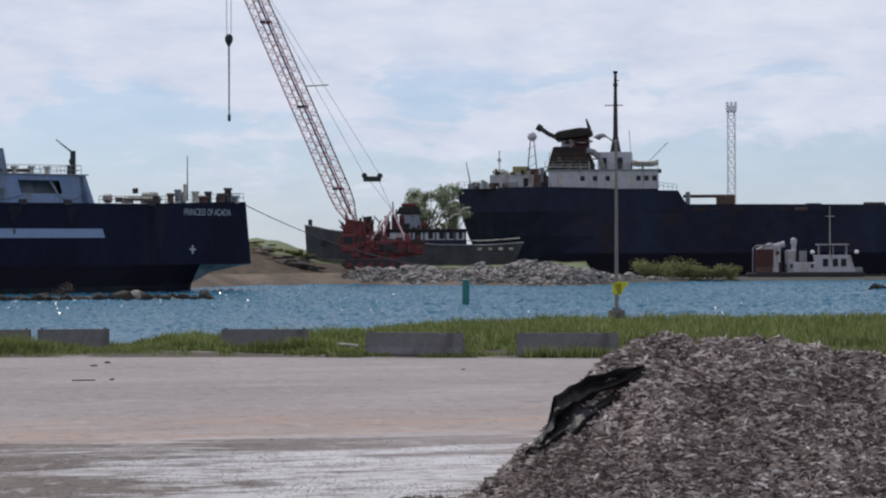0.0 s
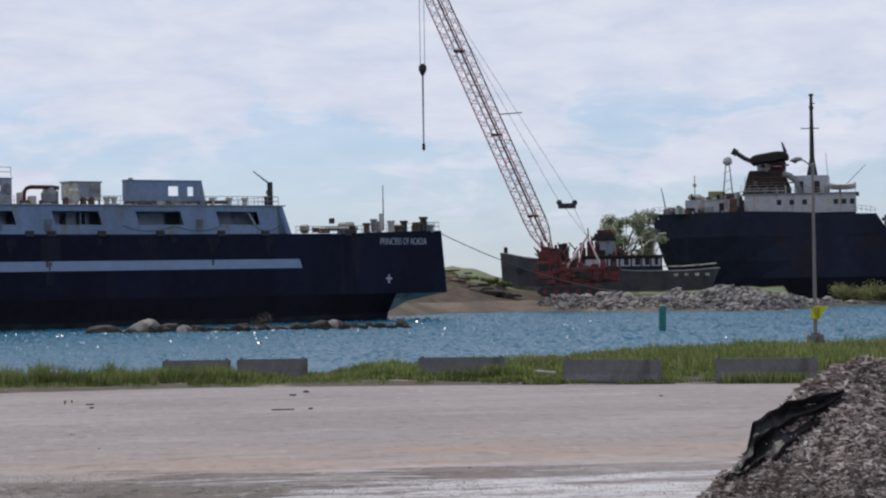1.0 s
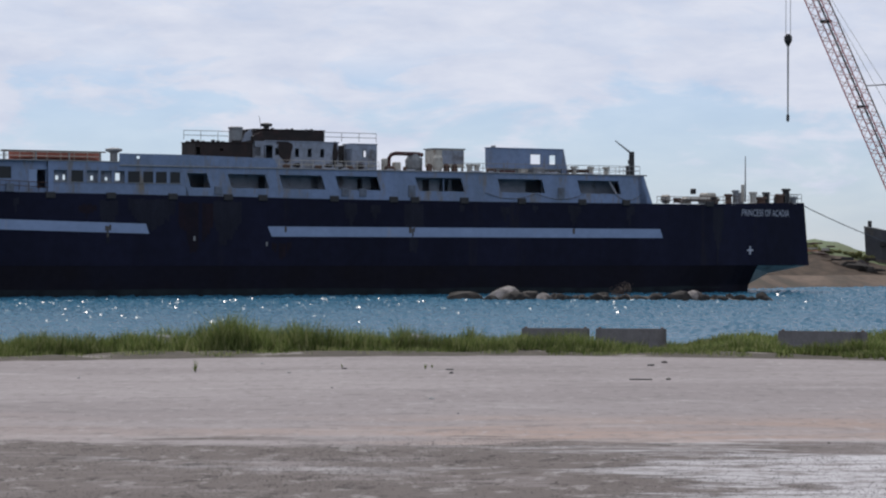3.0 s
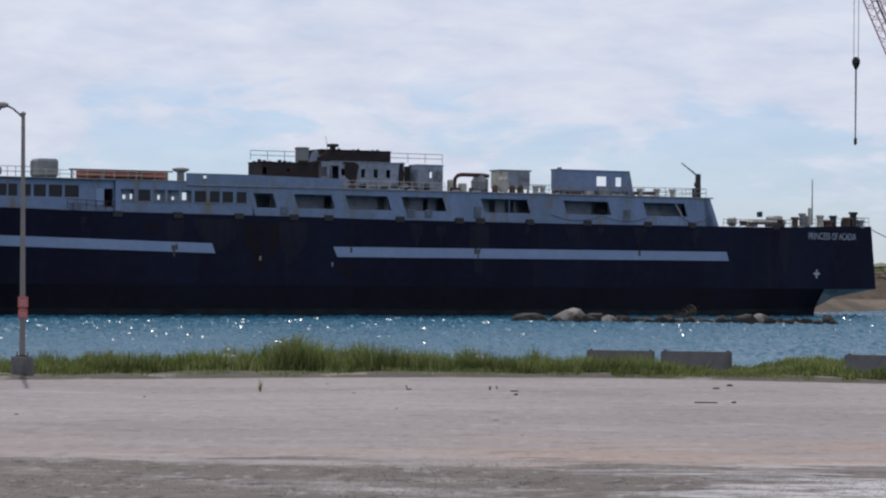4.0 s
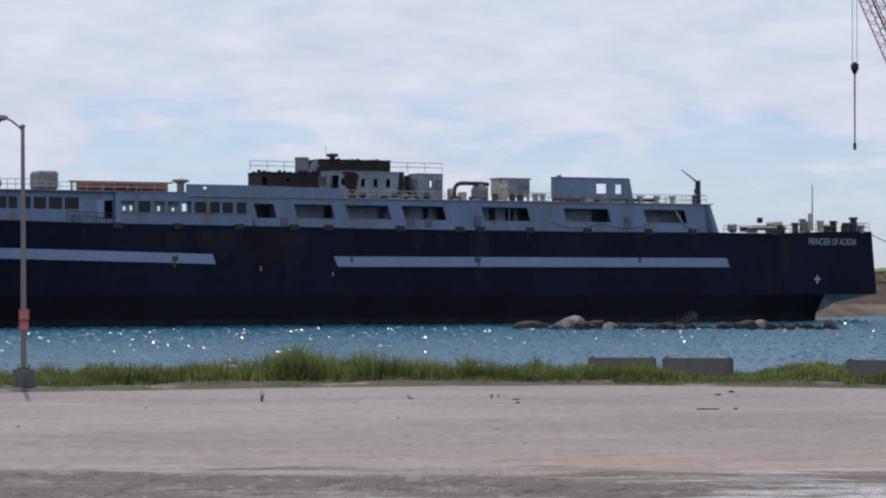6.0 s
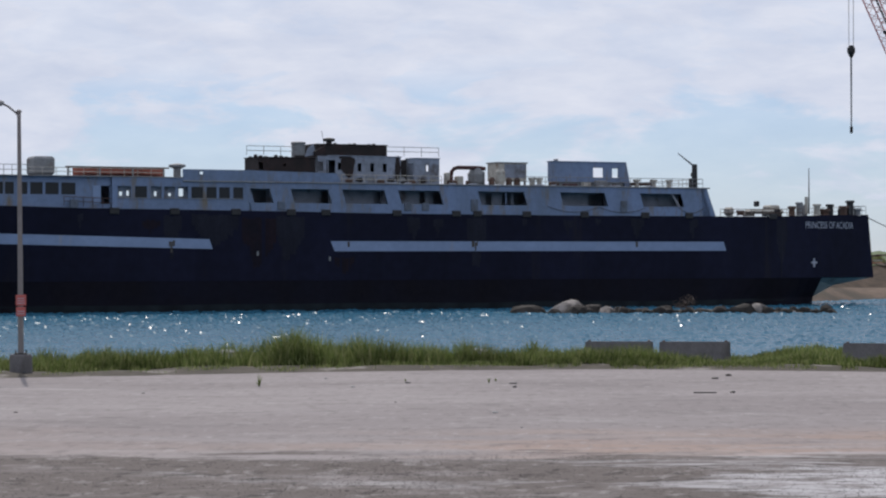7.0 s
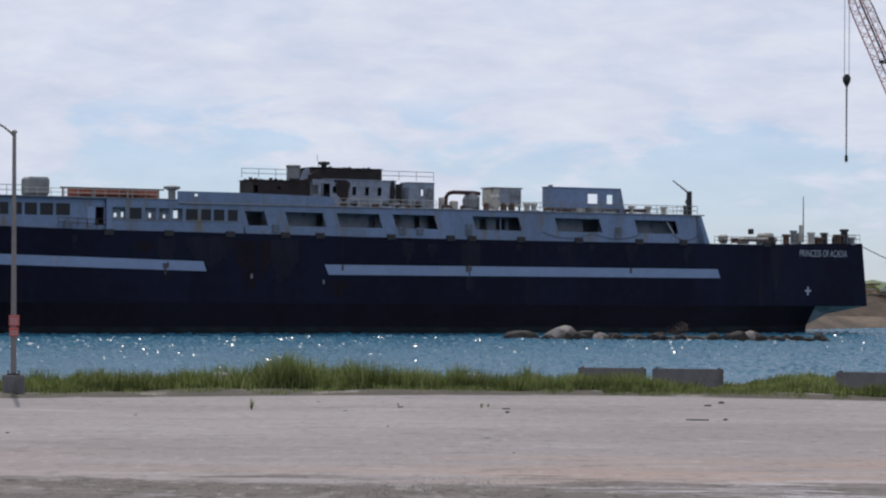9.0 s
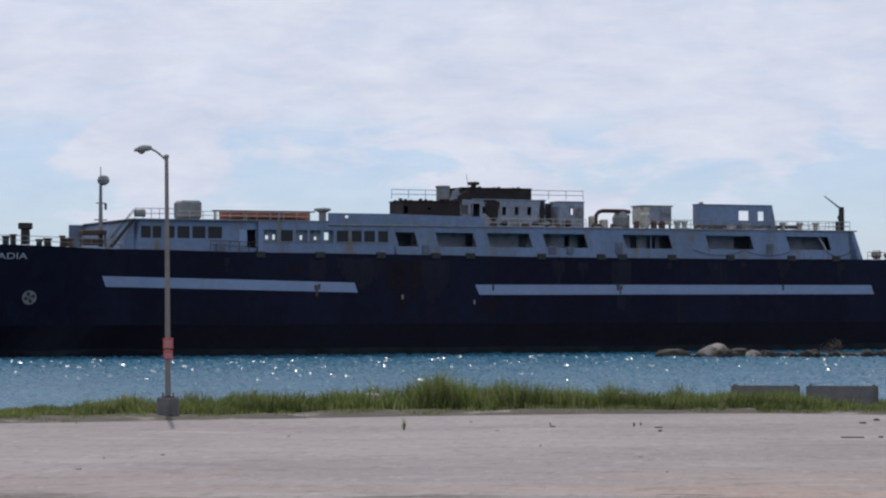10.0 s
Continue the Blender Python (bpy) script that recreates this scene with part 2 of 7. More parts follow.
def ground_material():
    """Old concrete lot: pale slabs worn in streaks, a sandy tan wash, dark loose gravel, pale whitish patches."""
    mat = bpy.data.materials.new("worn_concrete_lot")
    mat.use_nodes = True
    nodes, links = mat.node_tree.nodes, mat.node_tree.links
    bsdf = nodes["Principled BSDF"]
    co = nodes.new("ShaderNodeTexCoord")
    turn = nodes.new("ShaderNodeMapping")
    turn.inputs["Rotation"].default_value = (0, 0, radians(-12))
    links.new(co.outputs["Object"], turn.inputs[0])

    def noise_at(scale, sx, sy, detail=5.0, rough=0.6):
        mp = nodes.new("ShaderNodeMapping")
        mp.inputs["Scale"].default_value = (sx, sy, 1)
        links.new(turn.outputs[0], mp.inputs[0])
        n = node(nodes, "ShaderNodeTexNoise", Scale=scale, Detail=detail, Roughness=rough, Distortion=0.3)
        links.new(mp.outputs[0], n.inputs["Vector"])
        return n.outputs[0]

    def ranged(value, a, b, lo=0.0, hi=1.0):
        r = nodes.new("ShaderNodeMapRange")
        r.interpolation_type = "SMOOTHSTEP"
        for key, v in (("From Min", a), ("From Max", b), ("To Min", lo), ("To Max", hi)):
            r.inputs[key].default_value = v
        links.new(value, r.inputs["Value"])
        return r.outputs[0]

    def maths(op, a, b):
        m = nodes.new("ShaderNodeMath")
        m.operation = op
        for k, v in enumerate((a, b)):
            if isinstance(v, (int, float)):
                m.inputs[k].default_value = v
            else:
                links.new(v, m.inputs[k])
        return m.outputs[0]

    def over(under, colour, mask):
        m = nodes.new("ShaderNodeMix")
        m.data_type = "RGBA"
        links.new(under, m.inputs["A"])
        m.inputs["B"].default_value = (*colour, 1)
        links.new(mask, m.inputs["Factor"])
        return m.outputs["Result"]

    sep = nodes.new("ShaderNodeSeparateXYZ")
    links.new(turn.outputs[0], sep.inputs[0])
    wander = maths("MULTIPLY", maths("SUBTRACT", noise_at(0.08, 1, 1.6), 0.5), 16.0)
    far = maths("ADD", sep.outputs["Y"], wander)
    base = nodes.new("ShaderNodeMix")
    base.data_type = "RGBA"
    base.inputs["A"].default_value = (0.285, 0.256, 0.252, 1)
    base.inputs["B"].default_value = (0.232, 0.206, 0.204, 1)
    links.new(ranged(noise_at(0.12, 0.5, 1.0), 0.35, 0.65), base.inputs["Factor"])
    col = base.outputs["Result"]
    # tan wash
    tan = maths("MULTIPLY", ranged(far, 47.5, 51.0), ranged(far, 59.0, 53.0))
    col = over(col, (0.35, 0.24, 0.185), maths("MULTIPLY", maths("MULTIPLY", tan, ranged(sep.outputs["X"], -10.0, 4.0, 0.25, 1.0)), ranged(noise_at(0.3, 0.4, 1.2, 7), 0.35, 0.58, 0.0, 0.6)))
    # long worn streaks, pale and dark, and scattered small stains
    col = over(col, (0.17, 0.152, 0.15), ranged(noise_at(0.35, 0.35, 0.9, 7, 0.65), 0.54, 0.68, 0.0, 0.45))
    col = over(col, (0.37, 0.345, 0.335), ranged(noise_at(0.45, 0.35, 0.9, 7, 0.65), 0.55, 0.70, 0.0, 0.45))
    col = over(col, (0.13, 0.118, 0.115), ranged(noise_at(0.9, 0.5, 0.9, 8, 0.65), 0.55, 0.70, 0.0, 0.55))
    col = over(col, (0.15, 0.135, 0.13), ranged(noise_at(3.0, 1.0, 0.35, 8, 0.7), 0.50, 0.66, 0.0, 0.5))
    col = over(col, (0.36, 0.335, 0.325), ranged(noise_at(2.4, 1.0, 0.35, 8, 0.7), 0.54, 0.68, 0.0, 0.6))
    # loose dark gravel nearer, with bare and pebbly places
    ragged = maths("ADD", far, maths("MULTIPLY", maths("SUBTRACT", noise_at(0.5, 0.35, 1.3, 8, 0.75), 0.5), 14.0))
    near = maths("MULTIPLY", ranged(ragged, 50.5, 48.5), ranged(sep.outputs["X"], 11.0, 5.0, 0.25, 1.0))
    col = over(col, (0.125, 0.106, 0.098), maths("MULTIPLY", near, ranged(noise_at(0.4, 0.5, 1.0, 8, 0.7), 0.34, 0.5, 0.45, 1.0)))
    col = over(col, (0.27, 0.25, 0.24), maths("MULTIPLY", near, ranged(noise_at(1.6, 0.9, 0.5, 9, 0.75), 0.53, 0.63, 0.0, 0.8)))
    col = over(col, (0.030, 0.025, 0.023), maths("MULTIPLY", near, ranged(noise_at(1.9, 0.9, 0.5, 9, 0.75), 0.53, 0.63, 0.0, 0.75)))
    # pale whitish patches, stronger towards the right
    pale_mask = maths("MULTIPLY", ranged(sep.outputs["Y"], 53.0, 46.0), ranged(maths("ADD", noise_at(0.26, 0.45, 1.4, 8, 0.7), ranged(sep.outputs["X"], 0.0, 8.0, -0.05, 0.07)), 0.505, 0.575))
    col = over(col, (0.50, 0.49, 0.50), maths("MULTIPLY", maths("MULTIPLY", pale_mask, ranged(sep.outputs["X"], -2.0, 7.0, 0.3, 0.9)), ranged(noise_at(1.2, 0.5, 1.0, 9, 0.85), 0.40, 0.54, 0.2, 1.0)))
    links.new(col, bsdf.inputs["Base Color"])
    bsdf.inputs["Roughness"].default_value = 0.9
    bsdf.inputs["Specular IOR Level"].default_value = 0.12
    bp = node(nodes, "ShaderNodeBump", Strength=0.15, Distance=0.03)
    links.new(noise_at(6.0, 1, 1, 5), bp.inputs["Height"])
    links.new(bp.outputs[0], bsdf.inputs["Normal"])
    return mat


def water_material():
    """Silty turquoise water with a clear gloss; the ripples are in the mesh."""
    mat = bpy.data.materials.new("wind_rippled_water")
    mat.use_nodes = True
    nodes, links = mat.node_tree.nodes, mat.node_tree.links
    b = nodes["Principled BSDF"]
    co = nodes.new("ShaderNodeTexCoord")
    n = node(nodes, "ShaderNodeTexNoise", Scale=0.12, Detail=6.0, Roughness=0.65)
    links.new(co.outputs["Object"], n.inputs["Vector"])
    mr = nodes.new("ShaderNodeMapRange")
    mr.inputs["From Min"].default_value, mr.inputs["From Max"].default_value = 0.3, 0.7
    links.new(n.outputs[0], mr.inputs["Value"])
    mx = nodes.new("ShaderNodeMix")
    mx.data_type = "RGBA"
    mx.inputs["A"].default_value = (0.022, 0.092, 0.150, 1)
    mx.inputs["B"].default_value = (0.033, 0.122, 0.190, 1)
    links.new(mr.outputs[0], mx.inputs["Factor"])
    links.new(mx.outputs["Result"], b.inputs["Base Color"])
    b.inputs["Roughness"].default_value = 0.23
    b.inputs["Specular IOR Level"].default_value = 0.04
    b.inputs["IOR"].default_value = 1.33
    return mat


LOT, SEA = ground_material(), water_material()
SOIL = surface("grassy_soil", (0.06, 0.052, 0.04), 0.95, specular=0.15, colour2=(0.10, 0.086, 0.07), patch=0.5, grain=3, bump=0.5, bump_scale=5, stain=(0.24, 0.22, 0.20), stain_scale=0.5, stain_at=(0.57, 0.66))
SAND = surface("sandy_beach", (0.17, 0.125, 0.095), 0.95, specular=0.15, colour2=(0.075, 0.06, 0.047), patch=0.12, grain=1.2, bump=0.4, bump_scale=2, stain=(0.08, 0.07, 0.055), stain_scale=0.12, stain_at=(0.5, 0.65))
GREEN = surface("far_grass", (0.07, 0.125, 0.03), 0.95, colour2=(0.10, 0.115, 0.045), patch=0.2, grain=1.5, bump=0.5, bump_scale=2)
DARK_SOIL = surface("dark_shore_soil", (0.022, 0.02, 0.015), 0.95, colour2=(0.035, 0.036, 0.018), patch=0.3, grain=2, bump=0.5, bump_scale=3)
FREIGHT_BLUE = surface("faded_dark_blue_hull", (0.021, 0.027, 0.052), 0.75, specular=0.12, colour2=(0.014, 0.017, 0.03), patch=0.1, grain=0.7, bump=0.15, bump_scale=0.5, streak=(1, 1, 0.3), stain=(0.028, 0.02, 0.02), stain_scale=0.15, stain_at=(0.55, 0.75))
RUBBLE_BITS = island_material("small_rubble", [(0.08, 0.075, 0.07), (0.22, 0.20, 0.185), (0.38, 0.355, 0.335)], 0.9, 0.8)
TOWER_WHITE = surface("clean_white_steel", (0.78, 0.78, 0.80), 0.5, patch=1, grain=4, spread=0.08, bump=0)
CABIN = surface("scorched_cabin_paint", (0.25, 0.29, 0.37), 0.7, colour2=(0.18, 0.205, 0.25), patch=0.4, grain=2, bump=0.15, bump_scale=2, stain=(0.06, 0.045, 0.04), stain_scale=0.45, stain_at=(0.54, 0.68))
NAVY_RED = surface("reddish_worn_navy", (0.017, 0.011, 0.016), 0.8, specular=0.12, colour2=(0.011, 0.010, 0.016), patch=0.4, grain=2, bump=0.15, bump_scale=1.0)
GRAVEL = island_material("loose_gravel", [(0.05, 0.045, 0.042), (0.10, 0.09, 0.083), (0.22, 0.20, 0.19)], 0.9, 1.0)
EARTH = surface("brown_cut_earth", (0.09, 0.064, 0.045), 0.95, specular=0.12, colour2=(0.045, 0.034, 0.026), patch=0.5, grain=2, bump=0.5, bump_scale=2)
TUG_LOW = surface("pale_scraped_bottom_paint", (0.19, 0.17, 0.145), 0.85, specular=0.15, colour2=(0.10, 0.09, 0.08), patch=0.4, grain=2, bump=0.3)

# ---- building helpers ----


def polar(az, r, z=0.0):
    """A place by its bearing (degrees to the left of north, the y axis) and distance."""
    return Vector((-math.sin(radians(az)) * r, math.cos(radians(az)) * r, z))


def thing(name, m, label, category, group="", kind=""):
    ob = new(name)
    ob.matrix_world = m
    return tagged(ob, label, category, group, kind)


def part(name, bm, material, parent=None, label="", smooth=False):
    bmesh.ops.recalc_face_normals(bm, faces=bm.faces)
    me = bpy.data.meshes.new(name)
    bm.to_mesh(me)
    bm.free()
    if smooth:
        me.shade_smooth()
    me.materials.append(material)
    ob = new(name, me)
    if parent:
        ob.parent = parent
    if label:
        tagged(ob, label)
    return ob


def poly_mesh(name, verts, faces, material, parent=None, label="", smooth=False):
    me = bpy.data.meshes.new(name)
    me.from_pydata(verts, [], faces)
    me.materials.append(material)
    if smooth:
        me.shade_smooth()
    ob = new(name, me)
    if parent:
        ob.parent = parent
    if label:
        tagged(ob, label)
    return ob


def box(x0, x1, y0, y1, z0, z1, bevel=0.03, bm=None):
    bm = bm or bmesh.new()
    vs = [bm.verts.new(p) for p in ((x0, y0, z0), (x1, y0, z0), (x1, y1, z0), (x0, y1, z0), (x0, y0, z1), (x1, y0, z1), (x1, y1, z1), (x0, y1, z1))]
    fs = [bm.faces.new([vs[i] for i in q]) for q in ((0, 3, 2, 1), (4, 5, 6, 7), (0, 1, 5, 4), (1, 2, 6, 5), (2, 3, 7, 6), (3, 0, 4, 7))]
    if bevel:
        es = list({e for f in fs for e in f.edges})
        bmesh.ops.bevel(bm, geom=es, offset=bevel, segments=1, affect="EDGES")
    return bm


def prism(outline, y0, y1, bm=None, bevel=0.0):
    """A side outline of (x, z) given thickness along y."""
    bm = bm or bmesh.new()
    a = [bm.verts.new((x, y0, z)) for x, z in outline]
    b = [bm.verts.new((x, y1, z)) for x, z in outline]
    n = len(outline)
    fs = [bm.faces.new(a), bm.faces.new(b[::-1])]
    fs += [bm.faces.new((a[i], b[i], b[(i + 1) % n], a[(i + 1) % n])) for i in range(n)]
    if bevel:
        bmesh.ops.bevel(bm, geom=list({e for f in fs for e in f.edges}), offset=bevel, segments=1, affect="EDGES")
    return bm


def tube(p0, p1, r0, r1=None, sides=6, bm=None):
    bm = bm or bmesh.new()
    p0, p1 = Vector(p0), Vector(p1)
    r1 = r0 if r1 is None else r1
    m = Matrix.Translation((p0 + p1) / 2) @ (p1 - p0).to_track_quat("Z", "Y").to_matrix().to_4x4()
    bmesh.ops.create_cone(bm, cap_ends=True, segments=sides, radius1=r0, radius2=r1, depth=(p1 - p0).length, matrix=m)
    return bm


def chain(points, r, sides=5, bm=None):
    """One bent pipe or rope through the points."""
    bm = bm or bmesh.new()
    points = [Vector(p) for p in points]
    rings = []
    for i, p in enumerate(points):
        way = (points[min(i + 1, len(points) - 1)] - points[max(i - 1, 0)]).normalized()
        q = way.to_track_quat("Z", "Y").to_matrix()
        rings.append([bm.verts.new(p + q @ Vector((r * math.cos(2 * math.pi * k / sides), r * math.sin(2 * math.pi * k / sides), 0))) for k in range(sides)])
    for a, b in zip(rings, rings[1:]):
        for k in range(sides):
            bm.faces.new((a[k], a[(k + 1) % sides], b[(k + 1) % sides], b[k]))
    bm.faces.new(rings[0][::-1])
    bm.faces.new(rings[-1])
    return bm


def lathe(profile, sides=16, at=(0, 0, 0), bm=None):
    """Turned about the upright axis from (radius, z) pairs."""
    bm = bm or bmesh.new()
    rings = [[bm.verts.new((at[0] + r * math.cos(2 * math.pi * k / sides), at[1] + r * math.sin(2 * math.pi * k / sides), at[2] + z)) for k in range(sides)] for r, z in profile]
    for a, b in zip(rings, rings[1:]):
        for k in range(sides):
            bm.faces.new((a[k], a[(k + 1) % sides], b[(k + 1) % sides], b[k]))
    bm.faces.new(rings[0][::-1])
    bm.faces.new(rings[-1])
    return bm


def stone(seed, size, squash=0.6, bm=None, at=(0, 0, 0), detail=2):
    bm = bm or bmesh.new()
    made = bmesh.ops.create_icosphere(bm, subdivisions=detail, radius=1.0)["verts"]
    off = Vector((seed * 7.31, seed * 3.17, seed * 1.7))
    rng = random.Random(seed)
    sx, sy = rng.uniform(0.75, 1.3), rng.uniform(0.75, 1.2)
    for v in made:
        k = 1 + 0.5 * noise.noise(v.co * 0.9 + off) + 0.2 * noise.noise(v.co * 2.3 + off)
        v.co = Vector((v.co.x * k * sx * size + at[0], v.co.y * k * sy * size + at[1], v.co.z * k * squash * size + at[2]))
    return bm


def plate(cells, y, thick, shear=0.0, zmid=0.0, bm=None):
    """A plate of wall along x at y, as x-z cells ((x0, x1, z0, z1), ...) that leave the openings free, slanted by shear."""
    bm = bm or bmesh.new()
    for x0, x1, z0, z1 in cells:
        pts = [(x0 - shear * (z0 - zmid), z0), (x1 - shear * (z0 - zmid), z0), (x1 - shear * (z1 - zmid), z1), (x0 - shear * (z1 - zmid), z1)]
        prism(pts, y, y + thick, bm)
    bmesh.ops.remove_doubles(bm, verts=bm.verts, dist=0.001)
    return bm


def opened(x0, x1, z0, z1, holes):
    """Cells of a wall from x0 to x1 round a row of holes (x0, x1, z0, z1) in x order."""
    cells, at = [], x0
    for a, b, c, d in holes:
        if a > at:
            cells.append((at, a, z0, z1))
        cells += [(a, b, z0, c), (a, b, d, z1)]
        at = b
    cells.append((at, x1, z0, z1))
    return cells


def railing(parent, points, height, gap, material, name="railing", rails=2, r=0.035):
    """Posts and rails along a line of points, one mesh."""
    bm = bmesh.new()
    for a, b in zip(points, points[1:]):
        a, b = Vector(a), Vector(b)
        n = max(1, round((b - a).length / gap))
        for k in range(n + 1):
            p = a.lerp(b, k / n)
            tube(p, p + Vector((0, 0, height)), r, r, 4, bm)
        for k in range(rails):
            up = Vector((0, 0, height * (k + 1) / rails))
            tube(a + up, b + up, r, r, 4, bm)
    return part(name, bm, material, parent)


def smooth_step(table, v):
    """A value from a table of (key, value), eased between keys."""
    if v <= table[0][0]:
        return table[0][1]
    for (a, p), (b, q) in zip(table, table[1:]):
        if v <= b:
            k = (v - a) / (b - a)
            return p + (q - p) * k * k * (3 - 2 * k)
    return table[-1][1]


# ---- the setting: lot, bank, water, far shore ----
EDGE = [(-60, 84), (-6, 86), (0, 86.4), (6, 88.3), (10, 89.4), (14, 88.4), (18, 86.9), (21.5, 85.1), (27, 83.3), (75, 82)]
VERGE = [(-60, 84), (-6, 86.5), (0, 87), (10, 91.6), (14, 91.2), (21.5, 89.0), (27, 87.2), (75, 86)]       # far edge of the lot, then of the bare verge, by bearing
SHORE = [(-60, 140), (-10, 142), (-4, 140), (-1, 132), (3, 112), (8, 98), (12, 97), (27, 93), (75, 92)]      # where the bank meets the water


def build_lot():
    verts, faces = [(0, 0, 0)], []
    azs = [-180 + 2 * k for k in range(180)]
    radii = [0.1, 0.25, 0.45, 0.7, 1.0]
    for f in radii:
        for a in azs:
            e = smooth_step(EDGE, a) if -60 <= a <= 75 else 82
            p = polar(a, e * f)
            verts.append((p.x, p.y, 0.0))
    n = len(azs)
    for k in range(n):
        faces.append((0, 1 + k, 1 + (k + 1) % n))
        for j in range(len(radii) - 1):
            a, b = 1 + j * n, 1 + (j + 1) * n
            faces.append((a + k, b + k, b + (k + 1) % n, a + (k + 1) % n))
    ob = poly_mesh("pavement", verts, faces, LOT)
    tagged(ob, "worn grey concrete lot with sandy and gravelly patches", "pavement", kind="structure")


def bank_height(az, f, r):
    rise = 0.05 + 0.18 * noise.noise(Vector((az * 0.6, r * 0.25, 0)))
    if f < 0.75:
        return rise * min(f * 8, 1) - 0.004
    k = (f - 0.75) / 0.25
    return rise * (1 - k) + (WATER - 0.5) * k * k


def build_bank():
    verts, faces = [], []
    azs = [-60 + 0.5 * k for k in range(271)]
    fs = [0, 0.08, 0.2, 0.4, 0.6, 0.75, 0.85, 0.93, 1.0]
    for f in fs:
        for a in azs:
            e, s = smooth_step(EDGE, a), smooth_step(SHORE, a)
            r = e + (s - e) * f
            p = polar(a, r, bank_height(a, f, r))
            verts.append(tuple(p))
    n = len(azs)
    for j in range(len(fs) - 1):
        for k in range(n - 1):
            faces.append((j * n + k, (j + 1) * n + k, (j + 1) * n + k + 1, j * n + k + 1))
    tagged(poly_mesh("ground_bank", verts, faces, SOIL, smooth=True), "grassy earth bank between the lot and the water", "ground", kind="structure")
    # the land behind the camera goes on to the horizon
    verts, faces = [], []
    azs = [75 + 2.25 * k for k in range(101)]
    for a in azs:
        e = 82
        verts += [tuple(polar(a, e, -0.004)), tuple(polar(a, 400, -0.3)), tuple(polar(a, 4000, -0.3))]
    for k in range(len(azs) - 1):
        i = 3 * k
        faces += [(i, i + 1, i + 4, i + 3), (i + 1, i + 2, i + 5, i + 4)]
    tagged(poly_mesh("ground_inland", verts, faces, SOIL), "flat rough land behind the lot", "ground", kind="structure")


def wave(x, y):
    """Height of the short steep chop at a place."""
    a = noise.noise(Vector((x * 0.42, y * 0.50, 0)))
    b = noise.noise(Vector((x * 1.05 + 3, y * 1.25, 4)))
    c = noise.noise(Vector((x * 1.7, y * 1.9 + 5, 8)))
    d = noise.noise(Vector((x * 3.1, y * 2.6, 12)))
    return 0.16 * a + 0.21 * (0.5 - abs(b)) + 0.13 * c + 0.075 * d


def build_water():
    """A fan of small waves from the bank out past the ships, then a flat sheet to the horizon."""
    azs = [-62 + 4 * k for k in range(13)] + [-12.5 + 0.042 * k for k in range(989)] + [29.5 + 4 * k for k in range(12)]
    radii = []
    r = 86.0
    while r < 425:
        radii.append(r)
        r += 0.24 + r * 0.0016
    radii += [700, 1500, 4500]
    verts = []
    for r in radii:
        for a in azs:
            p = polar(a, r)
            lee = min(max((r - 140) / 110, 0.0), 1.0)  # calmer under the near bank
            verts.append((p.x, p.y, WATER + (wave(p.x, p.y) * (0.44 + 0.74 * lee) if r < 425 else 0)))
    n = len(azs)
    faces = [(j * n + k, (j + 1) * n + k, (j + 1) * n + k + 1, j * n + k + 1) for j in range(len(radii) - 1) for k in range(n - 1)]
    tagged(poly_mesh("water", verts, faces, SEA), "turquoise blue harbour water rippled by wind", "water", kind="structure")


FAR_SHORE = [(-60, 405), (-10, 408), (-6, 396), (-4.6, 385), (-3, 352), (0, 362), (2.4, 377), (4.3, 366), (6, 345), (9, 345)]


def far_ground(az, r):
    """Rough height of the far mound at a place."""
    d = r - smooth_step(FAR_SHORE, az)
    return 0.9 + 4.2 * math.exp(-((az - 4.3) / 1.5) ** 2) * (0.6 if d < 40 else 1.0)


def build_far_shore():
    verts, faces = [], []
    azs = [-60 + 3 * k for k in range(16)] + [-12 + 0.25 * k for k in range(85)]
    steps = [(-3, -2.2), (0, -1.55), (4, -0.9), (12, 0.2), (30, 0.8), (55, 1.2), (90, 1.5), (300, 1.5), (3500, 1.5)]
    for d, z in steps:
        for a in azs:
            r = smooth_step(FAR_SHORE, a) + d
            hump = 0.0
            if 20 < d < 200:
                hump = 4.2 * math.exp(-((a - 4.3) / 1.5) ** 2) * (0.6 if d < 40 else 1.0) * (1 + 0.35 * noise.noise(Vector((a * 2, d * 0.1, 0))))
            if a < -3.4:
                z_here = min(z, -1.15) if d > 0 else z
            else:
                z_here = z
            verts.append(tuple(polar(a, r, z_here + hump + (0.3 if a > -3.4 else 0.1) * noise.noise(Vector((a * 3, d * 0.2, 5))))))
    n = len(azs)
    for j in range(len(steps) - 1):
        for k in range(n - 1):
            faces.append((j * n + k, (j + 1) * n + k, (j + 1) * n + k + 1, j * n + k + 1))
    ob = poly_mesh("ground_far_shore", verts, faces, SAND, smooth=True)
    ob.data.materials.append(GREEN)
    ob.data.materials.append(DARK_SOIL)
    ob.data.materials.append(EARTH)
    for p in ob.data.polygons:
        c = p.center
        a = math.degrees(math.atan2(-c.x, c.y))
        inland = c.length - smooth_step(FAR_SHORE, a)
        if inland > 9:
            p.material_index = 1 if inland > 24 else 3
        if a < -3.8:
            p.material_index = 2
    tagged(ob, "sandy far shore with a grassy mound behind", "ground", kind="structure")


build_lot()
build_bank()
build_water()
build_far_shore()

# ---- the ferry ----
FERRY = pose(0, 0, 0, 0, 0, 41) @ Matrix.Translation((120, 271, WATER))


def fx(x):
    return x - 120


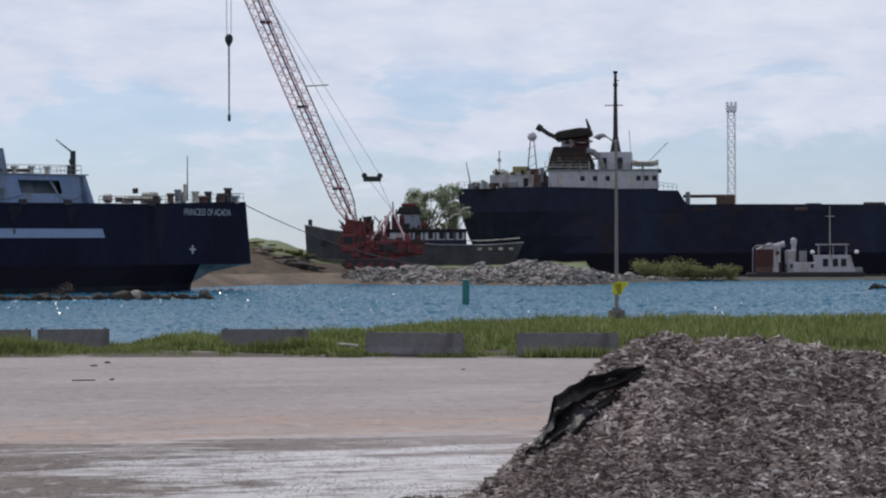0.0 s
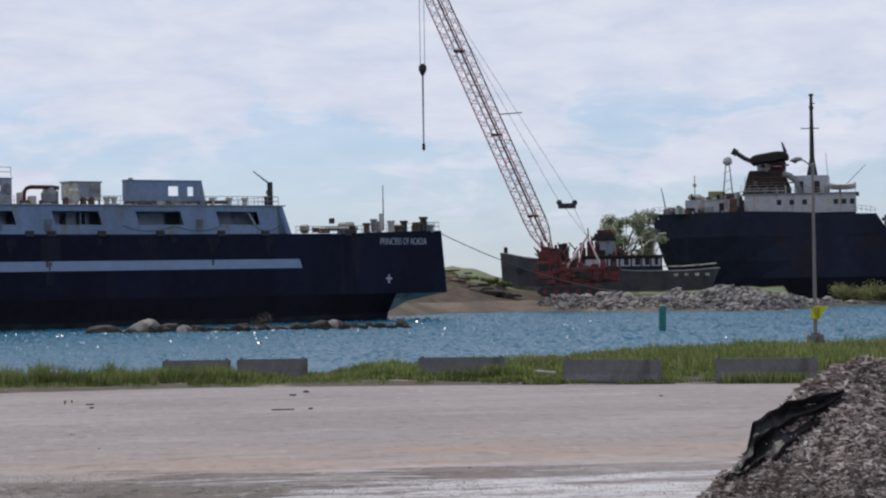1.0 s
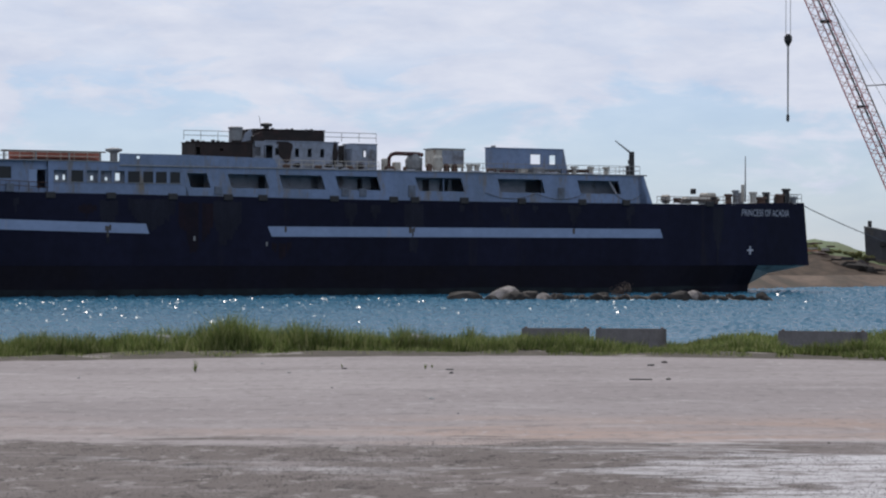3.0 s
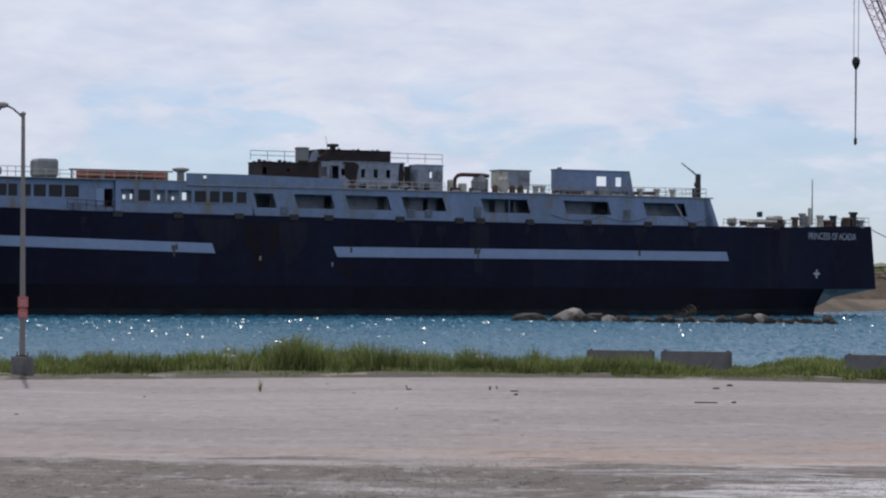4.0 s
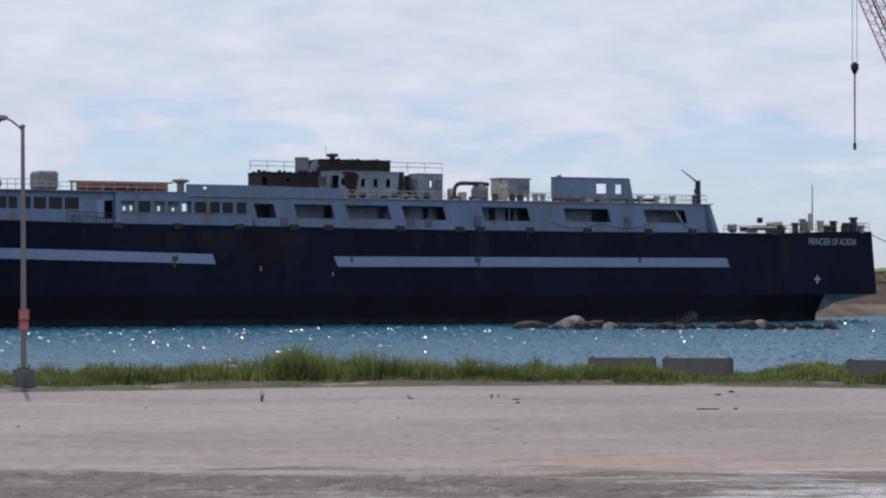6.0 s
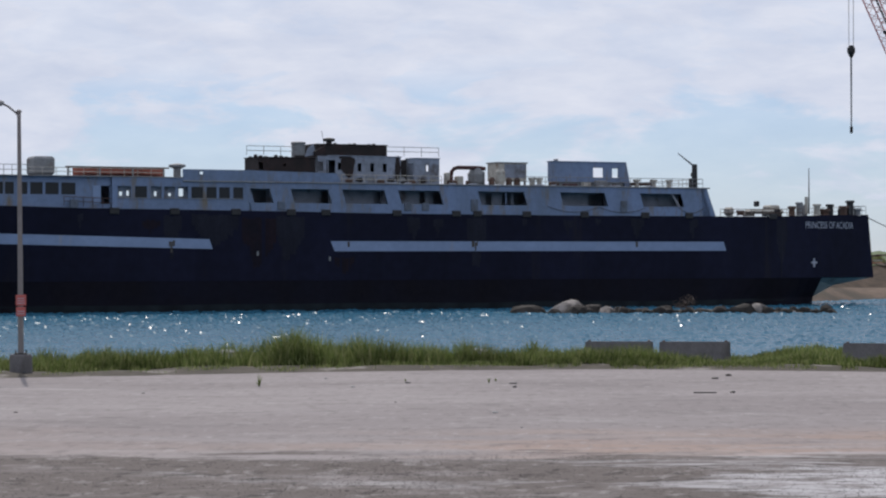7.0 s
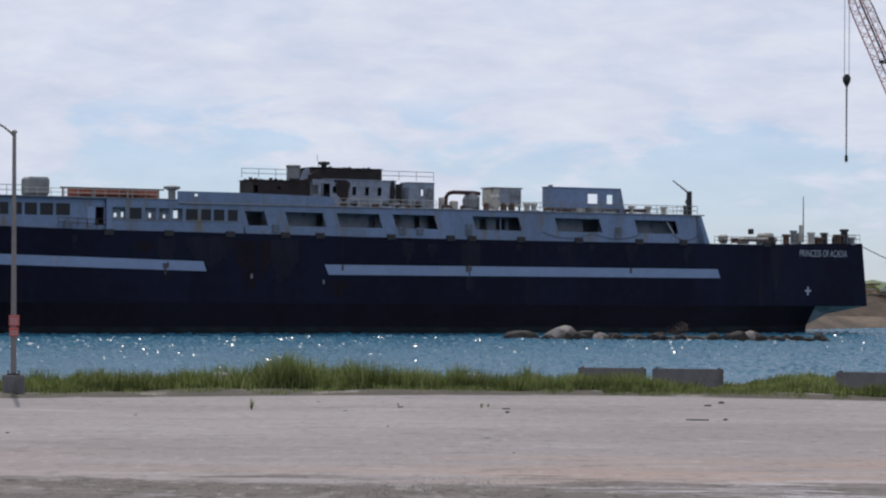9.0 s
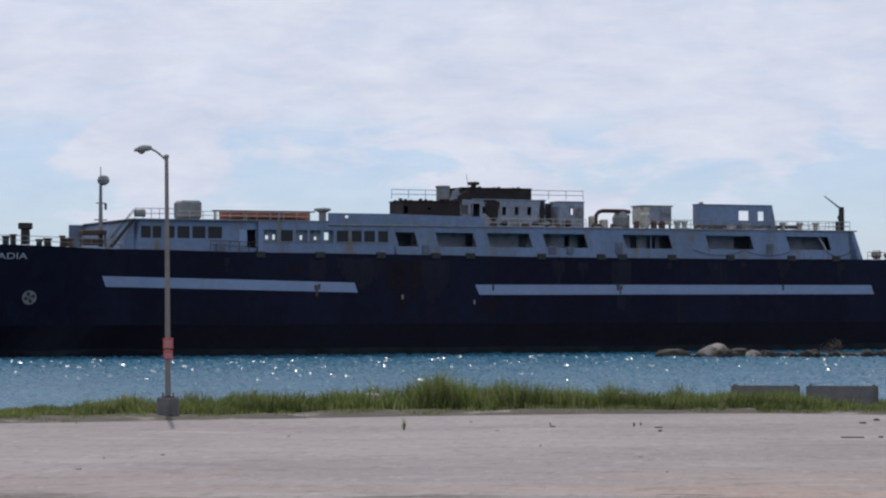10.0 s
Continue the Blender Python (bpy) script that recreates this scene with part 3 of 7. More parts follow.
DECK = [(48, 11.2), (63, 10.55), (77, 10.1), (92, 9.85), (108, 9.75), (128, 9.55), (150, 9.5), (175, 9.55), (195, 9.95)]
HALF_TOP = [(47, 0.3), (52, 3.4), (60, 7.0), (70, 9.2), (82, 10.0), (176, 10.0), (186, 8.9), (195.5, 7.6)]
HALF_LOW = [(51, 0.2), (60, 3.0), (72, 7.2), (90, 9.8), (172, 9.9), (180, 8.6), (187.2, 6.0)]


def hull_loft(stations, levels, half, height, parent, name, material, label, stem=0.0, stern=0.0):
    """A hull between two lists of heights: half(x, k) gives the half breadth, height(x, k) the height of level k."""
    verts, faces = [], []
    m = len(levels)
    for side in (-1, 1):
        base = len(verts)
        for x in stations:
            for k in levels:
                verts.append((fx(x) + stem * (1 - k) * max(0, (70 - x) / 22) + stern * (1 - k) * max(0, (x - 180) / 15), side * half(x, k), height(x, k) - WATER))
        for i in range(len(stations) - 1):
            for j in range(m - 1):
                a = base + i * m + j
                faces.append((a, a + m, a + m + 1, a + 1) if side < 0 else (a, a + 1, a + m + 1, a + m))
    half_n = len(stations) * m
    for i in range(len(stations) - 1):
        a, b = i * m + m - 1, half_n + i * m + m - 1
        faces.append((a, a + m, b + m, b))
    last = (len(stations) - 1) * m
    for j in range(m - 1):
        faces.append((last + j, half_n + last + j, half_n + last + j + 1, last + j + 1))
        faces.append((j, j + 1, half_n + j + 1, half_n + j))
    return poly_mesh(name, verts, faces, material, parent, label)


def quad_on_side(corners, material, parent, name, lift=0.03, label=""):
    """A painted panel on the ferry's near side from x-z corners."""
    bm = bmesh.new()
    fronts = []
    for x, z in corners:
        fronts.append((fx(x), z - WATER))
    n = max(1, int(abs(corners[1][0] - corners[0][0]) / 0.8))
    (ax, az), (bx, bz), (cx, cz), (dx, dz) = fronts
    rows = []
    for k in range(n + 1):
        f = k / n
        tx, tz, lx, lz = ax + (bx - ax) * f, az + (bz - az) * f, dx + (cx - dx) * f, dz + (cz - dz) * f
        rows.append([bm.verts.new((px, -side_half(px + 120, pz + WATER) - lift, pz)) for px, pz in ((tx, tz), (lx, lz))])
    for a, b in zip(rows, rows[1:]):
        bm.faces.new((a[0], a[1], b[1], b[0]))
    me = bpy.data.meshes.new(name)
    bm.to_mesh(me)
    bm.free()
    me.materials.append(material)
    ob = new(name, me)
    ob.parent = parent
    return tagged(ob, label)


def hull_streaks(x0, x1, za, zb, material, parent, seed, lift=0.02, name="paint_patch"):
    """Runs of scraped or stained paint down the ferry's side: narrow strips of uneven length, one mesh."""
    rng = random.Random(seed)
    bm = bmesh.new()
    x = x0
    while x < x1:
        w = rng.uniform(0.12, 0.4)
        edge = min(x - x0, x1 - x - w) / (x1 - x0)
        if rng.random() < 0.96:
            fall = (za - zb) * min(1.0, 0.45 + 1.6 * max(edge, 0)) * rng.uniform(0.75, 1.02)
            top = za - rng.uniform(0, 0.25)
            rows = []
            for k in range(4):
                z = top - fall * k / 3
                taper = w * (1 - 0.05 * k) / 2
                rows.append([bm.verts.new((fx(c), -side_half(c, z) - lift, z - WATER)) for c in (x + w / 2 - taper, x + w / 2 + taper)])
            for a, b in zip(rows, rows[1:]):
                bm.faces.new((a[0], b[0], b[1], a[1]))
        x += w * rng.uniform(0.98, 1.04)
    return tagged(part(name, bm, material, parent), kind="stuff")


def blotch(x, z, w, h, d, material, parent, seed, name="scorch", label=""):
    """A burnt patch with a ragged outline on a deckhouse side, centred where its sight line meets the ferry's side."""
    outline = []
    for k in range(28):
        a = 2 * math.pi * k / 28
        f = 1 + 0.38 * noise.noise(Vector((math.cos(a) * 1.6 + seed, math.sin(a) * 1.6, seed)))
        px, _, pz = seen_at(x + w / 2 * f * math.cos(a), z + h / 2 * f * math.sin(a), d)
        outline.append((px, pz))
    return part(name, prism(outline, -10 + d, -10 + d + 0.03), material, parent, label)


def side_half(x, z):
    """Half breadth of the upper hull at a place on its side."""
    top = smooth_step(DECK, x)
    k = min(max((z - 1.9) / (top - 1.9), 0), 1)
    return upper_half(x, k)


def upper_half(x, k):
    low = smooth_step([(47, 0.2), (56, 2.6), (66, 6.4), (78, 9.2), (90, 9.95), (176, 10.0), (186, 8.7), (195.5, 7.2)], x)
    return low + (smooth_step(HALF_TOP, x) - low) * k


def build_ferry():
    ferry = thing("ferry", FERRY, "laid-up ferry, navy hull, pale blue stripes, stripped pale superstructure", "ship")
    st = [47, 49, 51] + [52 + 2 * k for k in range(19)] + [90, 98, 106, 114, 122, 130, 138, 146, 154, 162, 170, 174] + [176 + 1.5 * k for k in range(13)] + [195]
    hull_loft(st, [0, 0.25, 0.5, 0.75, 1.0], upper_half, lambda x, k: 1.9 + (smooth_step(DECK, x) - 1.9) * k, ferry, "hull", NAVY, "navy hull with rust stains and faded scraped patches", stem=3.0, stern=1.1)
    st2 = [x for x in st if 49 < x < 186] + [187]
    hull_loft(st2, [0, 0.5, 1.0], lambda x, k: smooth_step(HALF_LOW, x) + (upper_half(x, 0) - 0.02 - smooth_step(HALF_LOW, x)) * k * k, lambda x, k: -3.0 + 4.9 * k, ferry, "hull_bottom", BOOT, "black bottom paint", stem=3.0)
    lower = [x for x in st2 if x > 62]
    verts, faces = [], []
    for x in lower:
        low, up = smooth_step(HALF_LOW, x), upper_half(x, 0) - 0.02
        for z in (-2.4, -1.2, -0.75 + 0.18 * noise.noise(Vector((x * 0.3, 2, 0)))):
            k = (z + 3.0) / 4.9
            verts.append((fx(x) + 3.0 * (1 - k) * max(0, (70 - x) / 22), -(low + (up - low) * k * k) - 0.03, z - WATER))
    for i in range(len(lower) - 1):
        for j in range(2):
            faces.append((3 * i + j, 3 * i + 3 + j, 3 * i + 4 + j, 3 * i + 1 + j))
    poly_mesh("waterline_band", verts, faces, FOULING, ferry, "greenish grey fouled band at the waterline")
    # overhanging counter, pale below
    bm = bmesh.new()
    rows = []
    for x, z, h in ((184.8, 1.88, 8.7), (187.1, -0.9, 5.6), (188.2, -0.4, 5.3), (190.6, 0.9, 6.0), (195.7, 1.88, 7.2)):
        rows.append([bm.verts.new((fx(x), s * h, z - WATER)) for s in (-1, 1)])
    for a, b in zip(rows, rows[1:]):
        bm.faces.new((a[0], b[0], b[1], a[1]))
    bm.faces.new([r[0] for r in rows])
    bm.faces.new([r[1] for r in reversed(rows)])
    part("counter", bm, COUNTER, ferry, "pale painted underside of the counter stern")
    # stripes
    quad_on_side([(74.5, 7.2), (103.3, 6.55), (103.7, 5.45), (74.9, 6.05)], STRIPE, ferry, "stripe", label="pale blue painted stripe")
    quad_on_side([(118.1, 6.36), (171.3, 6.41), (171.7, 5.3), (118.6, 5.2)], STRIPE, ferry, "stripe", label="pale blue painted stripe")
    return ferry



def seen_at(x, z, d):
    """A place d metres inboard of the ferry's near side, given where its sight line meets that side (x, height)."""
    k = 1 + d / 261.0
    return x * k - 120, -10 + d, (z - EYE) * k + EYE - WATER


def deck_box(x0, x1, z0, z1, d, deep, bevel=0.05, bm=None):
    ax, y, az = seen_at(x0, z0, d)
    ax = min(x0 * (1 + (d + deep) / 261.0) - 120, x1 * (1 + d / 261.0) - 120.1)
    bx, _, bz = seen_at(x1, z1, d)
    return box(ax, bx, y, y + deep, az, bz, bevel, bm)


def deck_tube(x0, z0, x1, z1, d, r, r1=None, sides=8, bm=None):
    return tube(seen_at(x0, z0, d), seen_at(x1, z1, d), r, r1, sides, bm)


def lettering(words, x0, x1, z0, z1, parent, name, label):
    """Letters of the built-in font laid on the ferry's side."""
    cu = bpy.data.curves.new("letters", "FONT")
    cu.body = words
    tmp = new("letters", cu)
    bpy.context.view_layer.update()
    me = bpy.data.meshes.new_from_object(tmp.evaluated_get(bpy.context.evaluated_depsgraph_get()))
    bpy.data.objects.remove(tmp)
    xs, ys = [v.co.x for v in me.vertices], [v.co.y for v in me.vertices]
    for v in me.vertices:
        x = x0 + (x1 - x0) * (v.co.x - min(xs)) / (max(xs) - min(xs))
        z = z0 + (z1 - z0) * (v.co.y - min(ys)) / (max(ys) - min(ys))
        v.co = (fx(x), -side_half(x, z) - 0.05, z - WATER)
    me.name = name
    me.materials.clear()
    me.materials.append(LETTER)
    ob = new(name, me)
    ob.parent = parent
    return tagged(ob, label)


def window_pane(x0, x1, z0, z1, d, parent, shear=0.0):
    pts = []
    for x, z in ((x0, z0), (x1, z0), (x1 - shear, z1), (x0 - shear, z1)):
        px, y, pz = seen_at(x, z, d)
        pts.append((px, pz))
    return part("window_pane", prism(pts, -10 + d, -10 + d + 0.03), GLASS, parent)


def holed_house(parent, name, x0, x1, z0, z1, d, deep, holes, material, back_holes=True):
    """A hollow steel house with openings in its long sides."""
    ax, y, az = seen_at(x0, z0, d)
    bx, _, bz = seen_at(x1, z1, d)
    ax = x0 * (1 + (d + deep) / 261.0) - 120
    hs = []
    for a, b, c, e in holes:
        p, q = seen_at(a, c, d), seen_at(b, e, d)
        hs.append((p[0], q[0], p[2], q[2]))
    cells = opened(ax, bx, az, bz, hs)
    bm = plate(cells, y, 0.12)
    # the far side has its own openings, further aft along the sight line
    shift = deep * 0.58
    far = [(h[0] + shift, h[1] + shift, h[2], h[3]) for h in hs if h[0] + shift > ax + 0.2 and h[1] + shift < bx - 0.2]
    plate(opened(ax, bx, az, bz, far if back_holes else []), y + deep, 0.12, bm=bm)
    box(ax, ax + 0.12, y + 0.12, y + deep, az, bz, 0, bm)
    box(bx - 0.12, bx, y + 0.12, y + deep, az, bz, 0, bm)
    box(ax - 0.1, bx + 0.1, y - 0.1, y + deep + 0.2, bz, bz + 0.1, 0.02, bm)
    return part(name, bm, material, parent)


BIG = [(108.45, 110.85), (113.4, 118.05), (119.8, 125.15), (126.9, 132.3), (137.3, 143.45), (148.4, 154.55), (159.55, 165.4)]
SMALL = [(92.6, 94.1), (94.6, 96.0), (96.4, 97.7), (98.0, 99.3), (99.6, 100.8), (101.2, 102.6), (103.0, 104.2), (104.5, 105.8), (106.2, 107.4)]
FORE = [(78.7, 79.8), (80.0, 81.0), (81.5, 82.5), (82.8, 84.2), (84.5, 86.0), (86.3, 87.9)]


def build_superstructure(ferry):
    z0 = -WATER
    # after part: slanted promenade openings
    holes = [(fx(a), fx(b), 10.65 + z0, 12.25 + z0) for a, b in BIG]
    cells = opened(fx(107.9), fx(168.9), 9.5 + z0, 12.9 + z0, holes)
    part("side_plating", plate(cells, -9.98, 0.14, shear=0.31, zmid=11.45 + z0), PALE, ferry, "pale blue plating with slanted open ports, streaked with rust")
    part("side_plating", box(fx(108), fx(169), 9.8, 9.95, 9.5 + z0, 12.9 + z0, 0), PALE, ferry)
    part("after_bulkhead", prism([(fx(168.3), 9.5 + z0), (fx(170.2), 9.5 + z0), (fx(168.9), 12.9 + z0), (fx(168.0), 12.9 + z0)], -9.98, 9.9), PALE, ferry)
    # the promenade behind the openings: floor, inner bulkhead with doorways, deckhead
    bays = [(fx(x), fx(x + w), 10.2 + z0, 12.1 + z0) for x, w in ((109.6, 1.6), (118.0, 0.9), (124.7, 0.9), (126.3, 1.2), (130.6, 0.7), (132.4, 1.5), (139.3, 0.9), (141.5, 1.2), (143.2, 2.3), (153.4, 2.2), (166.3, 0.6))]
    part("inner_bulkhead", plate(opened(fx(108), fx(168), 9.6 + z0, 12.8 + z0, bays), -7.6, 0.12), INSIDE, ferry, "grey inner bulkhead with open doorways")
    part("inner_core", box(fx(108.3), fx(167.6), -5.4, 9.7, 9.6 + z0, 12.78 + z0, 0), INSIDE, ferry, "dark stripped interior")
    part("boat_deck", box(fx(100.2), fx(169.3), -10.12, 9.98, 12.9 + z0, 13.05 + z0, 0.03), GREY, ferry, "grey boat deck")
    for a, b in BIG[4:5]:
        # a stanchion stands in each opening
        bm = tube((fx(a + (b - a) * 0.62), -9.4, 9.6 + z0), (fx(a + (b - a) * 0.62), -9.4, 12.85 + z0), 0.09)
        part("stanchion", bm, PALE, ferry)
    # leaning white brace in the last opening
    part("brace", tube((fx(164.1), -9.5, 12.3 + z0), (fx(165.2), -9.5, 10.7 + z0), 0.13), WHITE, ferry)
    # forward part: square windows
    holes = [(fx(a), fx(b), 11.1 + z0, 12.35 + z0) for a, b in SMALL]
    part("side_plating", plate(opened(fx(91.95), fx(108.15), 9.6 + z0, 13.3 + z0, holes), -9.95, 0.12), PALE, ferry, "pale blue plating with square windows, stained below")
    far = [(fx(a), fx(b), 11.85 + z0, c + z0) for a, b, c in ((99.75, 100.2, 12.6), (100.65, 101.05, 12.75), (104.1, 104.5, 12.75), (105.9, 106.3, 12.5), (107.25, 107.85, 12.85))]
    # plate added to lighten the dark window openings; its holes let sky through
    lining = [(fx(a * 0.9319), fx(b * 0.9319), 11.25 + z0, c + z0) for a, b, c in ((99.8, 100.15, 11.75), (100.7, 101.0, 11.85), (104.15, 104.45, 11.8), (105.95, 106.25, 11.65), (107.25, 107.85, 12.15))]
    part("backing_plate", plate(opened(fx(92.3), fx(101.1), 9.8 + z0, 13.2 + z0, lining), -9.3, 0.04), INSIDE, ferry, "added grey plate behind the windows, holed to show sky")
    part("side_plating", plate(opened(fx(76), fx(108), 9.6 + z0, 13.3 + z0, far), 9.84, 0.14), PALE, ferry)
    for k, (a, b) in enumerate(SMALL):
        if k not in (0, 2, 3, 4):
            part("window_pane", box(fx(a), fx(b), -9.88, -9.86, 11.1 + z0, 12.35 + z0, 0), GLASS, ferry)
        part("window_sill", box(fx(a) - 0.06, fx(b) + 0.06, -10.04, -9.94, 11.02 + z0, 11.1 + z0, 0), GREY, ferry)
    holes = [(fx(a), fx(b), 11.35 + z0, 12.65 + z0) for a, b in FORE] + [(fx(90.8), fx(91.8), 10.35 + z0, 12.35 + z0)]
    part("side_plating", plate(opened(fx(77.9), fx(91.95), 9.9 + z0, 13.3 + z0, holes), -9.6, 0.14), PALE, ferry, "pale blue plating of the forward lounge")
    for a, b in FORE:
        part("window_pane", box(fx(a), fx(b), -9.5, -9.48, 11.35 + z0, 12.65 + z0, 0), GLASS, ferry)
    part("door", box(fx(89.85), fx(90.75), -9.66, -9.6, 10.35 + z0, 12.35 + z0, 0.02), STRIPE, ferry, "pale open steel door")
    part("front_bulkhead", prism([(fx(76.4), 9.9 + z0), (fx(78.0), 9.9 + z0), (fx(78.6), 13.3 + z0), (fx(78.0), 13.3 + z0)], -9.6, 9.8), PALE, ferry)
    part("inner_core", box(fx(88), fx(92), -5, 9.6, 9.6 + z0, 13.25 + z0, 0), INSIDE, ferry)
    part("inner_core", box(fx(106.2), fx(107.9), -6.5, 1.5, 9.6 + z0, 13.25 + z0, 0), INSIDE, ferry)
    part("upper_deck", box(fx(77.6), fx(100.2), -10.05, 9.95, 13.3 + z0, 13.42 + z0, 0.03), GREY, ferry, "grey upper deck edge")
    # raised bulwark before the wheelhouse
    holes = [(fx(102.2), fx(102.6), 13.75 + z0, 14.05 + z0)]
    part("bulwark", plate(opened(fx(100.2), fx(108.5), 12.9 + z0, 14.3 + z0, holes), -9.97, 0.12), PALE, ferry, "pale weathered bulwark")
    part("bulwark", prism([(fx(107.5), 12.9 + z0), (fx(119.5), 12.9 + z0), (fx(118.9), 14.1 + z0), (fx(107.5), 14.3 + z0)], -9.95, -9.83), PALE, ferry)
    # outside ladder at the front of the lounge
    bm = bmesh.new()
    for y in (-9.9, -9.1):
        tube((fx(75.4), y, 10.3 + z0), (fx(78.0), y, 13.4 + z0), 0.09, bm=bm)
        tube((fx(75.4), y, 11.3 + z0), (fx(78.0), y, 14.4 + z0), 0.04, bm=bm)
    for k in range(11):
        f = (k + 0.5) / 11
        box(fx(75.4 + 2.6 * f) - 0.14, fx(75.4 + 2.6 * f) + 0.14, -9.9, -9.1, 10.3 + z0 + 3.1 * f, 10.36 + z0 + 3.1 * f, 0, bm)
    part("ladder", bm, BLACK, ferry, "dark steel outside stair")
    # dark scupper hoods along the deck edge
    for x in (92.2, 99.2, 106.5, 113.2, 117.5, 126.5, 134.2, 137.0, 143.6, 151.5, 160.0, 166.3, 178.8):
        part("scupper_hood", box(fx(x) - 0.55, fx(x) + 0.55, -side_half(x, 9.3) - 0.16, -side_half(x, 9.3) + 0.1, 9.25 + z0, 9.95 + z0, 0.06), BLACK, ferry)
    for x in (87.6, 112.0, 136.6, 157.0, 127.9, 130.2):
        part("locker", box(fx(x) - 0.45, fx(x) + 0.45, -10.1, -9.9, 9.9 + z0, 11.1 + z0 + (0.2 if x > 135 else -0.3), 0.03), LOCKER, ferry)
    # scraped paint on the side
    for k, (x0, x1, za, zb) in enumerate(((97.9, 100.0, 9.2, 4.6), (101.2, 106.8, 9.4, 5.6), (111.4, 114.6, 9.3, 3.6), (127.8, 129.4, 9.3, 6.5), (135.6, 137.9, 9.3, 2.3), (158.0, 159.6, 9.3, 6.7), (148.6, 149.8, 9.0, 7.2), (166.2, 167.4, 9.2, 6.6), (131.2, 132.3, 9.1, 6.8), (143.0, 143.6, 9.2, 7.0), (179.4, 181.2, 9.3, 2.4), (153.0, 153.5, 9.2, 7.8), (88.0, 88.6, 9.4, 7.4))):
        hull_streaks(x0, x1, za, zb, NAVY_PATCH, ferry, k + 1)
    for k, (x0, x1, za, zb) in enumerate(((107.2, 111.6, 9.1, 3.0), (95.4, 97.4, 8.7, 7.2), (118.6, 121.0, 4.6, 2.6))):
        hull_streaks(x0, x1, za, zb, NAVY_RED, ferry, k + 31, 0.016)
    # rust running over the stripes
    for k, (x0, x1) in enumerate(((98.5, 99.2), (136.2, 137.0), (120.2, 120.5), (158.6, 158.9))):
        hull_streaks(x0, x1, 6.5, 4.9, RUST_RUN, ferry, k + 51, 0.04, "rust_run")
    quad_on_side([(117.9, 4.6), (118.1, 4.6), (118.1, 4.1), (117.9, 4.1)], GREY, ferry, "hull_mark", 0.03)
    quad_on_side([(109.0, 5.2), (109.25, 5.2), (109.25, 4.7), (109.0, 4.7)], GREY, ferry, "hull_mark", 0.03)
    for x in (180.2,):
        part("plate_edge", box(fx(x) - 0.08, fx(x) + 0.08, -side_half(x, 5) - 0.05, -side_half(x, 5) + 0.1, 2.0 + z0, 9.4 + z0, 0), NAVY_PATCH, ferry)
    # hanging rope along the after plating
    for a, b in ((146.5, 153.5), (153.5, 160.2), (164.8, 168.5)):
        pts = [(fx(a + (b - a) * k / 8), -10.06, 10.55 + z0 - 2.6 * (k / 8) * (1 - k / 8)) for k in range(9)]
        part("rope", chain(pts, 0.035), CABLE, ferry)
    lettering("PRINCESS OF ACADIA", 184.3, 192.4, 8.15, 9.0, ferry, "name_lettering", "white name lettering on the stern quarter")
    lettering("PRINCESS OF ACADIA", 54.0, 66.55, 9.0, 9.66, ferry, "name_lettering", "white name lettering on the bow")
    quad_on_side([(185.6, 4.35), (185.85, 4.35), (185.85, 3.25), (185.6, 3.25)], LETTER, ferry, "hull_mark", 0.04)
    quad_on_side([(185.25, 3.95), (186.2, 3.95), (186.2, 3.7), (185.25, 3.7)], LETTER, ferry, "hull_mark", 0.05)
    # round thruster mark at the bow
    def on_bow(r, a, lift):
        x, z = 67.0 + r * math.cos(radians(a)), 4.9 + r * math.sin(radians(a))
        return (fx(x), -side_half(x - 0.4, z) - lift, z + z0)
    bm = bmesh.new()
    hub = bm.verts.new(on_bow(0, 0, 0.22))
    rim = [bm.verts.new(on_bow(0.76, 15 * k, 0.22)) for k in range(24)]
    for k in range(24):
        bm.faces.new((hub, rim[k], rim[(k + 1) % 24]))
    mark = part("thruster_mark", bm, GREY, ferry, "round pale propeller mark")
    for k in range(4):
        blade = bmesh.new()
        blade.faces.new([blade.verts.new(on_bow(r, k * 90 + a, 0.25)) for r, a in ((0.1, 10), (0.55, -6), (0.62, 20), (0.45, 48))])
        part("mark_blade", blade, BLACK, mark)


